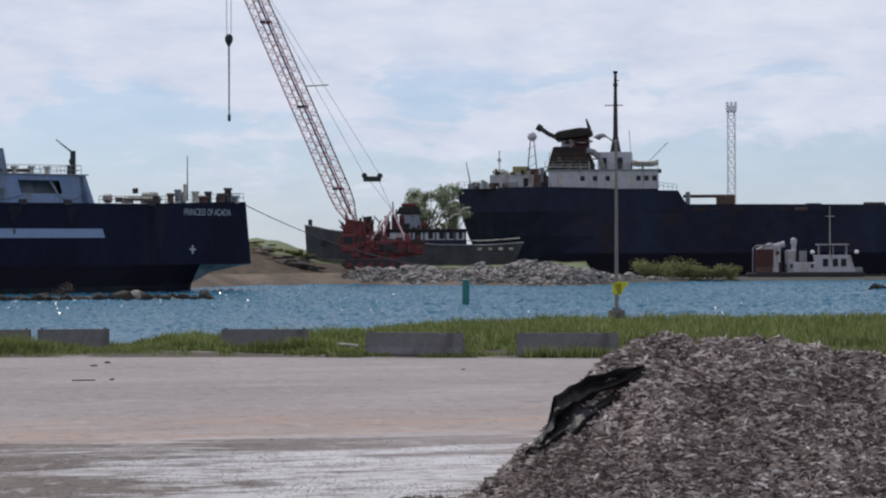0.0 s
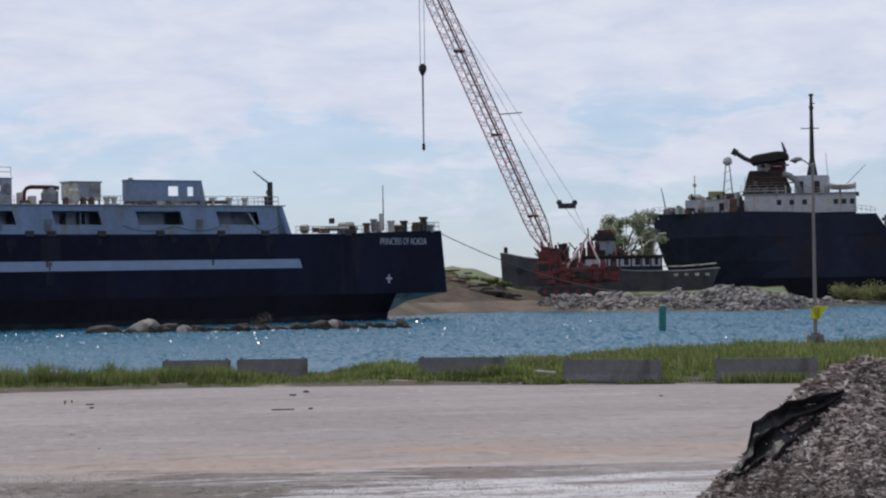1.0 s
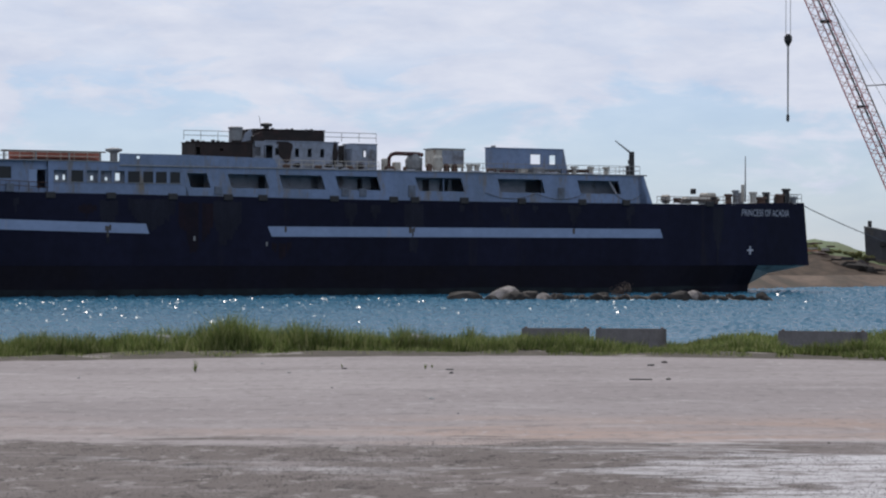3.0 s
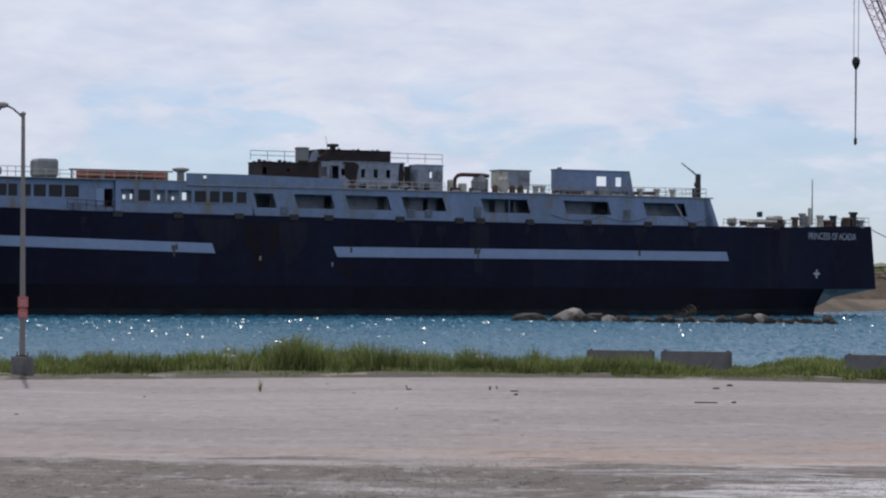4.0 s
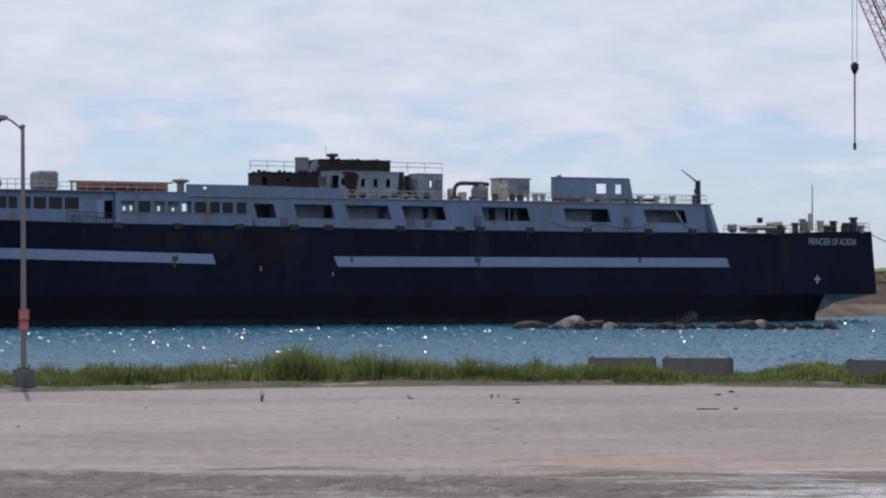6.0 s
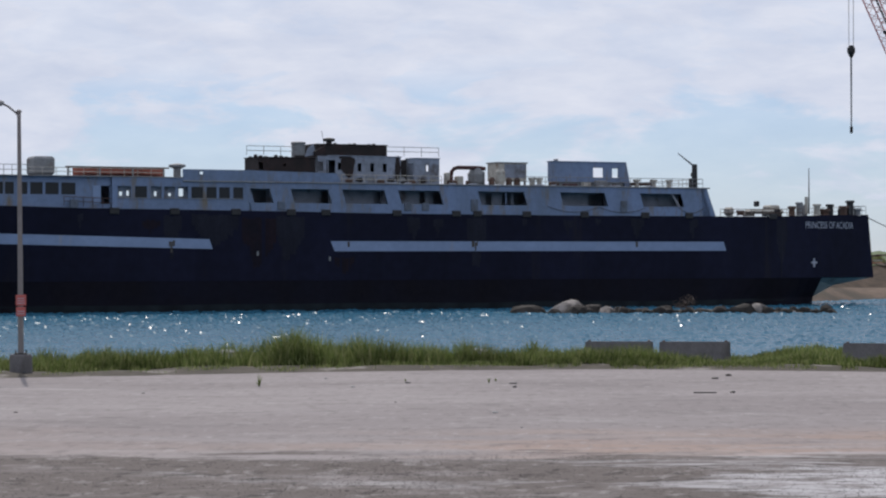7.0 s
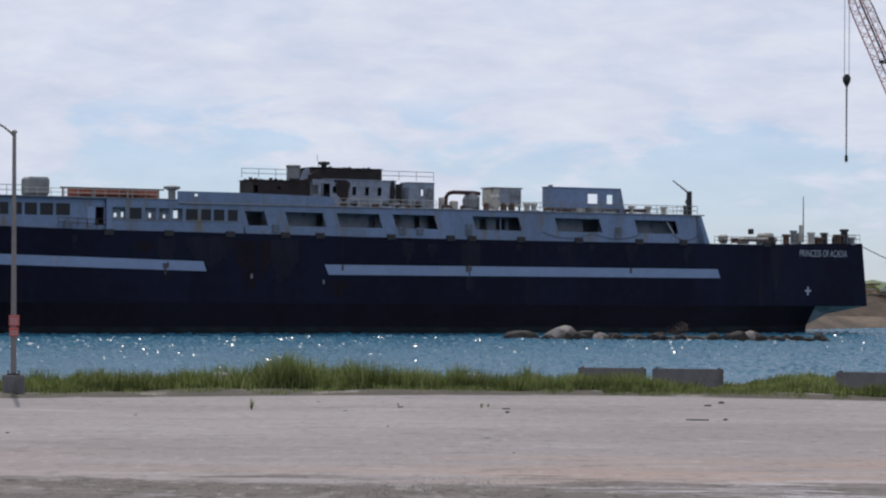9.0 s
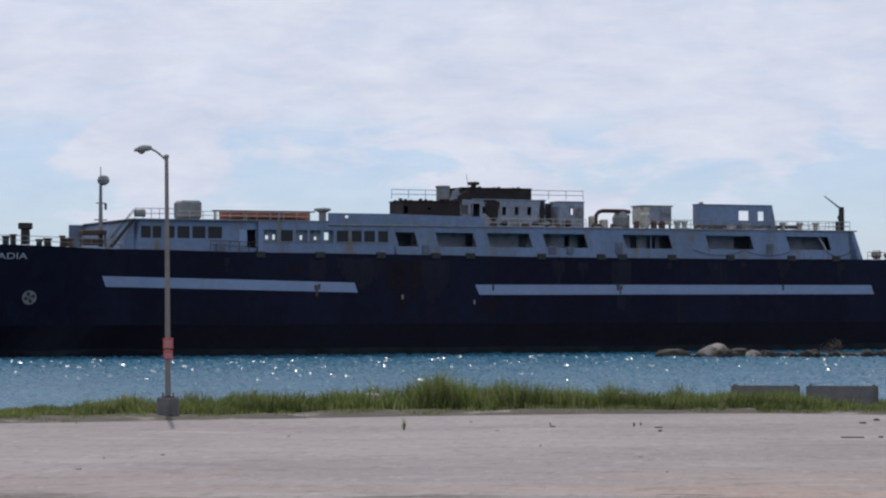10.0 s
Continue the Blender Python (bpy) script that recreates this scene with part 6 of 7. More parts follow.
def build_workboat():
    m = pose(0, 0, 0, 0, 0, -5) @ Matrix.Translation((0, 425, WATER))
    boat = thing("work_boat", m, "small white work boat with pilothouse and mast", "boat")
    part("hull", prism([(14.0, 0.9), (15.0, -0.5), (32.5, -0.5), (33.6, 1.0), (33.4, 1.3), (14.0, 1.15)], -2.4, 2.4, bevel=0.12), BLACK, boat, "low dark hull")
    part("engine_house", prism([(15.6, 1.2), (19.6, 1.2), (19.6, 5.4), (18.0, 6.2), (15.6, 5.2)], -1.8, 1.8, bevel=0.1), WHITE, boat, "white rusted engine house")
    part("rust_panel", box(15.3, 18.4, -2.0, -1.8, 2.2, 5.1, 0.04), MAROON, boat, "maroon rusted side")
    part("side_frame", chain([(15.0, -1.9, 1.3), (15.0, -1.9, 5.2), (15.6, -1.9, 5.7), (18.0, -1.9, 5.8)], 0.12), GREY, boat)
    part("lower_rust", box(15.4, 18.3, -1.95, -1.8, 1.3, 2.2, 0.02), RUSTY, boat)
    part("funnel", tube((17.8, 0, 5.2), (20.4, 0, 6.0), 0.55, 0.5, 12), WHITE, boat)
    part("tank", lathe([(0.9, 0), (0.9, 3.6), (0.7, 3.8)], 14, (21.3, -0.3, 1.2)), WHITE, boat)
    part("pipe", lathe([(0.4, 0), (0.4, 4.6), (0.55, 4.7), (0.5, 5.6), (0.2, 5.8)], 10, (21.9, 0.6, 1.2)), WHITE, boat)
    for x, z in ((18.9, 4.2), (20.2, 2.0), (21.2, 2.0), (24.6, 2.0)):
        part("port", box(x, x + 0.45, -1.92, -1.8, z, z + 0.6, 0.03), GLASS, boat)
    part("house_door", box(19.3, 19.9, -1.92, -1.8, 1.2, 2.9, 0.02), BURNT, boat)
    for x in (24.9, 32.2):
        part("lamp_ball", lathe([(0.1, -0.35), (0.35, -0.2), (0.38, 0.1), (0.15, 0.35)], 12, (x, -1.6, 4.6)), TOWER_WHITE, boat)
    part("after_locker", box(31.6, 33.2, -1.4, 1.4, 1.2, 2.0, 0.06), GREY, boat)
    part("mid_house", box(21.5, 26.0, -1.7, 1.7, 1.2, 2.9, 0.1), WHITE, boat)
    part("locker", box(22.8, 24.0, -1.2, 1.2, 2.9, 4.8, 0.08), GREY, boat)
    ph = part("pilothouse", prism([(25.6, 1.2), (32.0, 1.2), (31.2, 4.1), (25.2, 4.1)], -1.8, 1.8, bevel=0.08), WHITE, boat, "white pilothouse")
    for x in (26.6, 28.2, 29.6):
        part("window_pane", box(x, x + 0.9, -1.86, -1.8, 2.2, 3.5, 0.02), GLASS, ph)
    for x, y in ((26.0, -1.5), (30.6, -1.5), (26.0, 1.5), (30.6, 1.5), (28.3, -1.5)):
        part("canopy_post", tube((x, y, 4.1), (x, y, 5.8), 0.07), WHITE, ph)
    part("canopy", box(25.6, 31.0, -1.8, 1.8, 5.75, 5.95, 0.04), WHITE, ph)
    part("mast", tube((27.9, 0, 4.1), (27.9, 0, 12.3), 0.11, 0.06), CREAM, boat)
    part("yard", tube((27.2, 0, 10.6), (28.7, 0, 10.6), 0.06), CREAM, boat)
    # low jetty behind
    pier = thing("low_jetty", pose(0, 0, 0, 0, 0, -5) @ Matrix.Translation((0, 431, WATER)), "low dark timber jetty at the water's edge", "jetty")
    part("jetty_deck", box(-6, 80, -1, 4, 0.1, 0.7, 0.05), BLACK, pier)
    for k in range(12):
        part("pile_post", tube((-5 + 7 * k, -1.2, -1.5), (-5 + 7 * k, -1.2, 0.9), 0.2), BARK, pier)


def build_tower():
    m = pose(0, 0, 0, 0, 0, -5) @ Matrix.Translation((13.2, 486, 1.2))
    tower = thing("lattice_tower", m, "slim white lattice tower with aerials on top", "tower")
    for sx, sy in ((-0.75, -0.75), (0.75, -0.75), (0.75, 0.75), (-0.75, 0.75)):
        part("leg", tube((sx, sy, 0), (sx * 0.9, sy * 0.9, 29.8), 0.13), TOWER_WHITE, tower)
    for k in range(15):
        z = 2.0 * k
        bm = bmesh.new()
        c = [(-0.72, -0.72), (0.72, -0.72), (0.72, 0.72), (-0.72, 0.72)]
        for i in range(4):
            a, b = c[i], c[(i + 1) % 4]
            tube((*a, z), (*b, z + 2.0), 0.05, sides=4, bm=bm)
            tube((*b, z), (*a, z + 2.0), 0.05, sides=4, bm=bm)
            tube((*a, z), (*b, z), 0.05, sides=4, bm=bm)
        part("brace", bm, TOWER_WHITE, tower)
    part("head", box(-0.9, 0.9, -0.9, 0.9, 28.6, 29.9, 0.05), TOWER_WHITE, tower)
    for x in (-0.8, 0.0, 0.8):
        part("aerial", box(x - 0.25, x + 0.25, -1.1, -0.85, 28.8, 30.6, 0.04), TOWER_WHITE, tower)


def leaf_cloud(blobs, count, size, seed):
    """Small leaf faces scattered through uneven clumps (centre, radius)."""
    rng = np.random.default_rng(seed)
    verts, faces = [], []
    total = sum(r ** 2 for _, r in blobs)
    for c, r in blobs:
        for _ in range(int(count * r ** 2 / total)):
            d = rng.normal(size=3)
            d /= np.linalg.norm(d)
            p = np.array(c) + d * r * rng.uniform(0.1, 1.35) * np.array((1, 1, 0.8))
            a, b = rng.normal(size=3), rng.normal(size=3)
            a, b = a / np.linalg.norm(a) * size * rng.uniform(0.6, 1.4), b / np.linalg.norm(b) * size * rng.uniform(0.5, 1.0)
            i = len(verts)
            verts += [tuple(p - a), tuple(p + b), tuple(p + a), tuple(p - b)]
            faces.append((i, i + 1, i + 2, i + 3))
    return verts, faces


def build_tree(at, height, spread, seed, label, leaf=LEAF, count=2600, lean=0.0):
    tree = thing("tree", Matrix.Translation(at), label, "tree", "trees on the far shore")
    rng = random.Random(seed)
    trunk = tube((0, 0, -0.3), (lean * 0.4, 0, height * 0.5), 0.3, 0.18, 8)
    blobs = []
    for k in range(24):
        a = rng.uniform(0, 6.28)
        d = spread * rng.uniform(0.15, 1.15)
        z = height * rng.uniform(0.45, 0.95)
        tip = Vector((lean + math.cos(a) * d, math.sin(a) * d, z))
        tube((lean * 0.4, 0, height * rng.uniform(0.25, 0.5)), tip, 0.12, 0.04, 5, trunk)
        blobs.append((tuple(tip), spread * rng.uniform(0.14, 0.30)))
    part("trunk", trunk, BARK, tree)
    v, f = leaf_cloud(blobs, count, 0.22, seed)
    poly_mesh("crown", v, f, leaf, tree)


def build_bush(at, size, seed, label):
    bush = thing("bush", Matrix.Translation(at), label, "bush", "bushes on the far shore")
    rng = random.Random(seed)
    blobs = [((rng.uniform(-1, 1) * size, rng.uniform(-0.6, 0.6) * size, size * rng.uniform(0.15, 0.7)), size * rng.uniform(0.3, 0.5)) for _ in range(8)]
    stems = bmesh.new()
    for c, _ in blobs:
        tube((c[0] * 0.2, c[1] * 0.2, -0.3), c, 0.06, 0.02, 5, stems)
    part("stems", stems, BARK, bush)
    v, f = leaf_cloud(blobs, 2600, 0.13, seed)
    poly_mesh("crown", v, f, BUSH, bush)


RUBBLE_TOP = [(-5.3, -1.5), (-4.9, -0.9), (-4.0, -0.4), (-3.2, 0.7), (-2.6, 1.5), (-1.9, 1.9), (-1.3, 1.0), (-0.75, 1.35), (-0.2, 0.5), (0.3, 0.7), (0.6, 1.3), (1.1, 0.65), (1.7, 1.1), (2.0, 0.4), (2.35, -0.6), (2.5, -1.5)]


def rubble_level(az, f):
    """Height of the heap by bearing and by depth f in metres from its crest."""
    top = smooth_step(RUBBLE_TOP, az) + 0.35 * noise.noise(Vector((az * 6, f * 0.3, 2)))
    return max(WATER - 0.2, top - abs(f) * 0.36 - 0.02 * f * f * (f < 0)) + 0.2 * noise.noise(Vector((az * 14, f * 0.8, 0)))


def build_rubble():
    heap = thing("rubble_heap", Matrix.Translation((0, 0, 0)), "long heap of broken limestone rubble on the shore", "rubble")
    rng = random.Random(5)
    verts, faces = [], []
    nx, ny = 150, 22
    for j in range(ny + 1):
        for i in range(nx + 1):
            az, f = -5.3 + 7.8 * i / nx, -8 + 16 * j / ny
            verts.append(tuple(polar(az, smooth_step(FAR_SHORE, az) + 7.5 + f, rubble_level(az, f))))
    for j in range(ny):
        for i in range(nx):
            a = j * (nx + 1) + i
            faces.append((a, a + 1, a + nx + 2, a + nx + 1))
    poly_mesh("heap_core", verts, faces, RUBBLE, heap)
    kinds = []
    for k in range(12):
        me = bpy.data.meshes.new("stone")
        b = stone(k + 3, 1.0, 0.42, detail=1)
        b.to_mesh(me)
        b.free()
        me.materials.append(RUBBLE)
        kinds.append(me)
    for k in range(298):
        az, f = rng.uniform(-5.0, 2.35), rng.uniform(-6.5, 1.5)
        s = rng.choice((0.35, 0.45, 0.55, 0.7, 0.95))
        ob = new("stone", rng.choice(kinds))
        ob.parent = heap
        ob.matrix_local = Matrix.Translation(polar(az, smooth_step(FAR_SHORE, az) + 7.5 + f, rubble_level(az, f) + 0.1 * s)) @ Matrix.Rotation(rng.uniform(0, 6.28), 4, "Z") @ Matrix.Rotation(rng.uniform(-0.7, 0.7), 4, "X") @ Matrix.Scale(s, 4)
    # the small stones between them
    parts_v, parts_f = [], []
    shapes = [([v.co.copy() for v in me.vertices], [tuple(p.vertices) for p in me.polygons]) for me in kinds[:6]]
    for k in range(3200):
        az, f = rng.uniform(-5.1, 2.4), rng.uniform(-7, 1.5)
        s = rng.uniform(0.15, 0.38)
        at = polar(az, smooth_step(FAR_SHORE, az) + 7.5 + f, rubble_level(az, f) + 0.05)
        spin = Matrix.Rotation(rng.uniform(0, 6.28), 3, "Z") @ Matrix.Rotation(rng.uniform(-0.8, 0.8), 3, "X")
        vs, fs = rng.choice(shapes)
        base = len(parts_v)
        parts_v += [tuple(at + spin @ v * s) for v in vs]
        parts_f += [tuple(base + i for i in q) for q in fs]
    tagged(poly_mesh("small_stones", parts_v, parts_f, RUBBLE_BITS, heap, "small broken stones"), kind="stuff")


def build_debris():
    """A scrap heap and an excavated bank between the ferry's stern and the tug."""
    for az, r, w, h, mat, lab, seed in ((4.15, 398, 3.0, 2.4, RUSTY, "heap of rusty scrap and timber", 4), (3.3, 392, 4.2, 2.0, ROCK, "heap of dark earth and stones", 9), (4.35, 402, 2.2, 1.6, ORANGE, "heap of broken orange boat pieces", 14)):
        heap = thing("scrap_heap", Matrix.Translation(polar(az, r, 2.6 if az > 4 else 0.6)), lab, "scrap heap")
        rng = random.Random(seed)
        part("heap_core", stone(seed, w * 0.8, 0.5), mat, heap)
        for k in range(9):
            x, z = rng.uniform(-w, w), rng.uniform(0.2, h)
            part("scrap_piece", box(x - rng.uniform(0.3, 1.2), x + rng.uniform(0.3, 1.2), -1.5 - rng.random(), -1.0, z - 0.15, z + rng.uniform(0.05, 0.35), 0.03), rng.choice((mat, RUSTY, CREAM, BLACK)), heap)


def rough_stone(seed, size, squash):
    """An angular boulder: a lump cut flat by a few planes."""
    bm = stone(seed, size, squash, detail=2)
    rng = random.Random(seed)
    for _ in range(11):
        n = Vector((rng.gauss(0, 1), rng.gauss(0, 1), abs(rng.gauss(0, 0.8)) * 0.9)).normalized()
        reach = max(v.co.dot(n) for v in bm.verts) * rng.uniform(0.58, 0.86)
        for v in bm.verts:
            over = v.co.dot(n) - reach
            if over > 0:
                v.co -= n * over * 0.985
    return bm


def build_earth_bank():
    """A cut bank of brown earth with a dark lump of spoil beside the tug's bow."""
    for az, r, z, s, q, mat, lab in ((4.15, 391, 0.6, 3.1, 0.75, EARTH, "cut bank of bare brown earth on the shore"), (3.75, 392, 0.4, 2.3, 0.6, EARTH, "low bank of bare brown earth on the shore"), (3.22, 393, 0.7, 2.0, 1.1, BURNT, "dark lump of spoil beside the tug's bow"), (2.95, 390, 0.2, 1.6, 0.6, ROCK, "dark lump of stones beside the tug's bow")):
        ob = part("earth_bank", rough_stone(int(az * 50), s, q), mat)
        ob.matrix_world = Matrix.Translation(polar(az, r, z))
        tagged(ob, lab, "earth bank", "spoil banks on the far shore")


def build_water_rocks():
    """Boulders and a low stony spit in front of the ferry's stern, and one more by the work boat."""
    base = pose(0, 0, 0, 0, 0, 41)
    rng = random.Random(11)
    big = [(136.6, 247, 1.9, 0.62), (139.0, 246, 1.6, 0.5), (141.4, 246.5, 2.5, 0.85), (140.7, 244, 1.9, 0.42), (143.9, 246, 1.6, 0.6), (145.2, 245.5, 1.4, 0.5), (135.0, 247, 0.9, 0.4), (138.0, 244.5, 1.2, 0.45), (142.6, 244.5, 1.3, 0.45)]
    spit = [(146 + k * 1.05 + rng.uniform(-0.4, 0.4), 246 + rng.uniform(-1.5, 2.5), rng.choice((0.6, 0.8, 0.95, 1.15)) * (1.5 if k in (12, 16, 17, 18, 19, 21, 23, 25) else 1.0), rng.uniform(0.45, 0.65)) for k in range(30)] + [(148 + rng.uniform(0, 28), 245 + rng.uniform(-0.5, 4.5), rng.choice((0.5, 0.65, 0.9)), rng.uniform(0.4, 0.7)) for _ in range(34)]
    for k, (x, y, s, q) in enumerate(big + spit):
        bm = rough_stone(20 + k, s, q)
        ob = part("boulder", bm, ROCK if k not in (2, 5, 21, 28, 33) else PALE_ROCK, smooth=False)
        a, r = math.atan2(x, y), 268 + (y - 246)
        ob.matrix_world = base @ Matrix.Translation((r * math.sin(a), r * math.cos(a), WATER + (0.12 if k < 9 else 0.24) * s)) @ Matrix.Scale(0.94 if k < 9 else 0.98, 4)
        tagged(ob, "large pale boulder standing in the water" if s > 1.1 else "dark wet boulder of the low stony spit", "boulder", "boulders off the ferry's stern")
    ob = part("boulder", stone(90, 1.2, 0.6), ROCK)
    ob.matrix_world = Matrix.Translation(polar(-9.85, 315, WATER + 0.1))
    tagged(ob, "dark boulder in the water near the work boat", "boulder")
    ob = part("boulder", stone(94, 1.0, 0.55), ROCK)
    ob.matrix_world = Matrix.Translation(polar(-10.15, 317, WATER + 0.1))
    tagged(ob, "dark boulder in the water near the work boat", "boulder")
    spit_bed = part("spit", stone(33, 1.0, 1.0, detail=3), SOIL, smooth=True)
    spit_bed.matrix_world = base @ Matrix.Translation((269 * math.sin(radians(33.2)), 269 * math.cos(radians(33.2)), WATER - 0.15)) @ Matrix.Rotation(radians(-33.2), 4, "Z") @ Matrix.Diagonal((15.5, 2.6, 0.55, 1))
    spit_bed.name = "ground_spit"
    tagged(spit_bed, "low gravel spit just above the water", "ground", kind="structure")
    shrub = thing("dry_shrub", base @ Matrix.Translation((269 * math.sin(radians(32.4)), 269 * math.cos(radians(32.4)), WATER + 0.3)), "small dry brown shrub on the stony spit", "shrub")
    v, f = leaf_cloud([((0, 0, 0.7), 0.9), ((0.6, 0, 1.2), 0.6), ((-0.6, 0, 0.5), 0.6)], 500, 0.09, 3)
    poly_mesh("twigs", v, f, MULCH, shrub)["kind"] = "stuff"


def build_buoy():
    post = thing("channel_marker", Matrix.Translation((2.12, 237.5, WATER)), "teal green channel marker post in the water", "buoy")
    part("post", lathe([(0.34, -1.0), (0.34, 2.3), (0.30, 2.45), (0.2, 2.5)], 14), TEAL, post)
    part("collar", lathe([(0.38, 0.4), (0.38, 0.6)], 14), TEAL, post)
    post.rotation_euler = (0, radians(1.5), 0)


build_freighter()
build_tug()
build_crane()
build_workboat()
build_tower()
build_tree(polar(0.35, 428, 1.2), 13.4, 4.9, 3, "leafy green tree behind the tug", count=6200)
build_tree(polar(-0.2, 432, 1.2), 12.4, 2.6, 8, "thinner leafy tree beside the freighter's stern", count=1600)
build_tree(polar(1.75, 431, 2.0), 4.6, 1.8, 12, "low green tree behind the tug's bow", count=900)
for az, r, s, seed in ((-4.85, 397, 3.0, 1), (-5.3, 398, 3.3, 2), (-5.65, 398, 1.8, 3), (-6.05, 399, 1.8, 4), (-6.45, 399, 2.0, 5)):
    build_bush(polar(az, r, -0.9), s, seed, "yellow-green bush on the shore by the freighter")
for az, r, s, seed in ((4.7, 402, 1.7, 6), (4.45, 404, 1.6, 7), (4.2, 406, 1.3, 8), (3.75, 405, 1.0, 9), (3.4, 404, 1.1, 10), (3.1, 403, 0.9, 11), (4.0, 400, 0.8, 12)):
    build_bush(polar(az, r, far_ground(az, r)), s, seed, "low green bush on the far mound")
build_rubble()
build_debris()
build_earth_bank()
build_water_rocks()
build_buoy()

# ---- near things: barriers, lamp posts, mulch pile, grass ----


def barrier_mesh(length):
    """A precast road barrier: splayed foot, tapered upper part, two drainage slots."""
    bm = bmesh.new()
    h = length / 2
    prof = [(-0.3, 0.0), (-0.3, 0.08), (-0.17, 0.30), (-0.10, 0.81), (0.10, 0.81), (0.17, 0.30), (0.3, 0.08), (0.3, 0.0)]
    a = [bm.verts.new((-h, y, z)) for y, z in prof]
    b = [bm.verts.new((h, y, z)) for y, z in prof]
    n = len(prof)
    bm.faces.new(a)
    bm.faces.new(b[::-1])
    for i in range(n):
        bm.faces.new((a[i], b[i], b[(i + 1) % n], a[(i + 1) % n]))
    bmesh.ops.bevel(bm, geom=bm.edges[:], offset=0.025, segments=2, affect="EDGES")
    return bm


def build_barriers():
    spots = [((-17.79, 92.75), (-15.27, 93.1), "dark weathered barrier half hidden by grass"), ((-15.04, 93.1), (-12.43, 93.5), "dark weathered barrier beside a grass tuft"), ((-8.17, 92.6), (-4.95, 92.2), "stained barrier standing in the grass"), ((-2.68, 88.5), (0.69, 87.4), "long stained barrier at the lot's edge"), ((2.55, 87.2), (6.05, 86.9), "long barrier with grass growing before it")]
    for (ax, ay), (bx, by), lab in spots:
        a, b = Vector((ax, ay, 0)), Vector((bx, by, 0))
        m = Matrix.Translation(((a + b) / 2) + Vector((0, 0, 0.02))) @ Matrix.Rotation(math.atan2(by - ay, bx - ax), 4, "Z")
        root = thing("concrete_barrier", m, lab.replace("barrier", "concrete barrier"), "barrier", "barriers along the water")
        part("body", barrier_mesh((b - a).length), CONCRETE, root)
        for s in (-1, 1):
            x = s * ((b - a).length / 2 - 0.16)
            part("lifting_eye", box(x - 0.05, x + 0.05, -0.06, 0.06, 0.80, 0.86, 0.015), RUSTY, root)
    slab = part("kerb_slab", box(-0.4, 0.4, -0.2, 0.2, 0, 0.12, 0.03), CONCRETE_PALE)
    slab.matrix_world = Matrix.Translation((-3.5, 92, 0.18)) @ Matrix.Rotation(0.1, 4, "Y")
    tagged(slab, "pale broken kerb slab lying in the grass", "kerb")
    for x, y, w in ((-21.4, 90.6, 0.3), (-30.2, 87.6, 0.25)):
        ob = part("stone_slab", box(-w, w, -0.2, 0.2, -0.1, 0.55, 0.05), CONCRETE_PALE)
        ob.matrix_world = Matrix.Translation((x, y, 0.05)) @ Matrix.Rotation(0.06, 4, "Y")
        tagged(ob, "pale stone slab almost hidden in grass", "stone", "stones in the grass")


def build_lamp_post(at, height, arm, turn, footing, label, lean=0.0):
    post = thing("lamp_post", Matrix.Translation(at) @ Matrix.Rotation(turn, 4, "Z") @ Matrix.Rotation(lean, 4, "Y"), label, "lamp post", "lamp posts by the water")
    foot = part("footing", lathe([(footing * 1.05, -0.3), (footing, 0.62), (footing * 0.93, 0.68)], 20), CONCRETE, post, "round concrete footing")
    part("base_plate", box(-0.22, 0.22, -0.22, 0.22, 0.68, 0.73, 0.01), BLACK, foot)
    for k in range(4):
        a = math.pi / 4 + k * math.pi / 2
        part("anchor_bolt", tube((0.25 * math.cos(a), 0.25 * math.sin(a), 0.68), (0.25 * math.cos(a), 0.25 * math.sin(a), 0.82), 0.025), BLACK, foot)
    part("pole", tube((0, 0, 0.7), (0, 0, height), 0.105, 0.065, 14), GALV, post, "tapered steel pole")
    part("pole_cap", lathe([(0.09, 0), (0.09, 0.08), (0.03, 0.12)], 12, (0, 0, height)), GALV, post)
    pts = [(0, 0, height - 0.12), (-0.12 * arm, 0, height + 0.02), (-0.36 * arm, 0, height + 0.22), (-0.52 * arm, 0, height + 0.30)]
    part("arm", chain(pts, 0.035, 8), GALV, post)
    head = bmesh.new()
    rows = []
    for k in range(9):
        f = k / 8
        w = 0.06 + 0.14 * math.sin(math.pi * min(1, f * 0.9 + 0.1))
        rows.append([head.verts.new((-0.5 * arm - 0.62 * f, dy * w, height + 0.31 - 0.07 * f + dz * w)) for dy, dz in ((-1, 0), (-0.7, 0.6), (0, 0.85), (0.7, 0.6), (1, 0), (0, -0.35))])
    for a, b in zip(rows, rows[1:]):
        for j in range(6):
            head.faces.new((a[j], a[(j + 1) % 6], b[(j + 1) % 6], b[j]))
    head.faces.new(rows[0])
    head.faces.new(rows[-1][::-1])
    hd = part("lamp_head", head, GREY, post, "grey cobra lamp head")
    part("lens", lathe([(0.14, 0), (0.11, -0.08), (0.05, -0.12)], 12, (-0.5 * arm - 0.36, 0, height + 0.25)), GALV, hd)
    return post


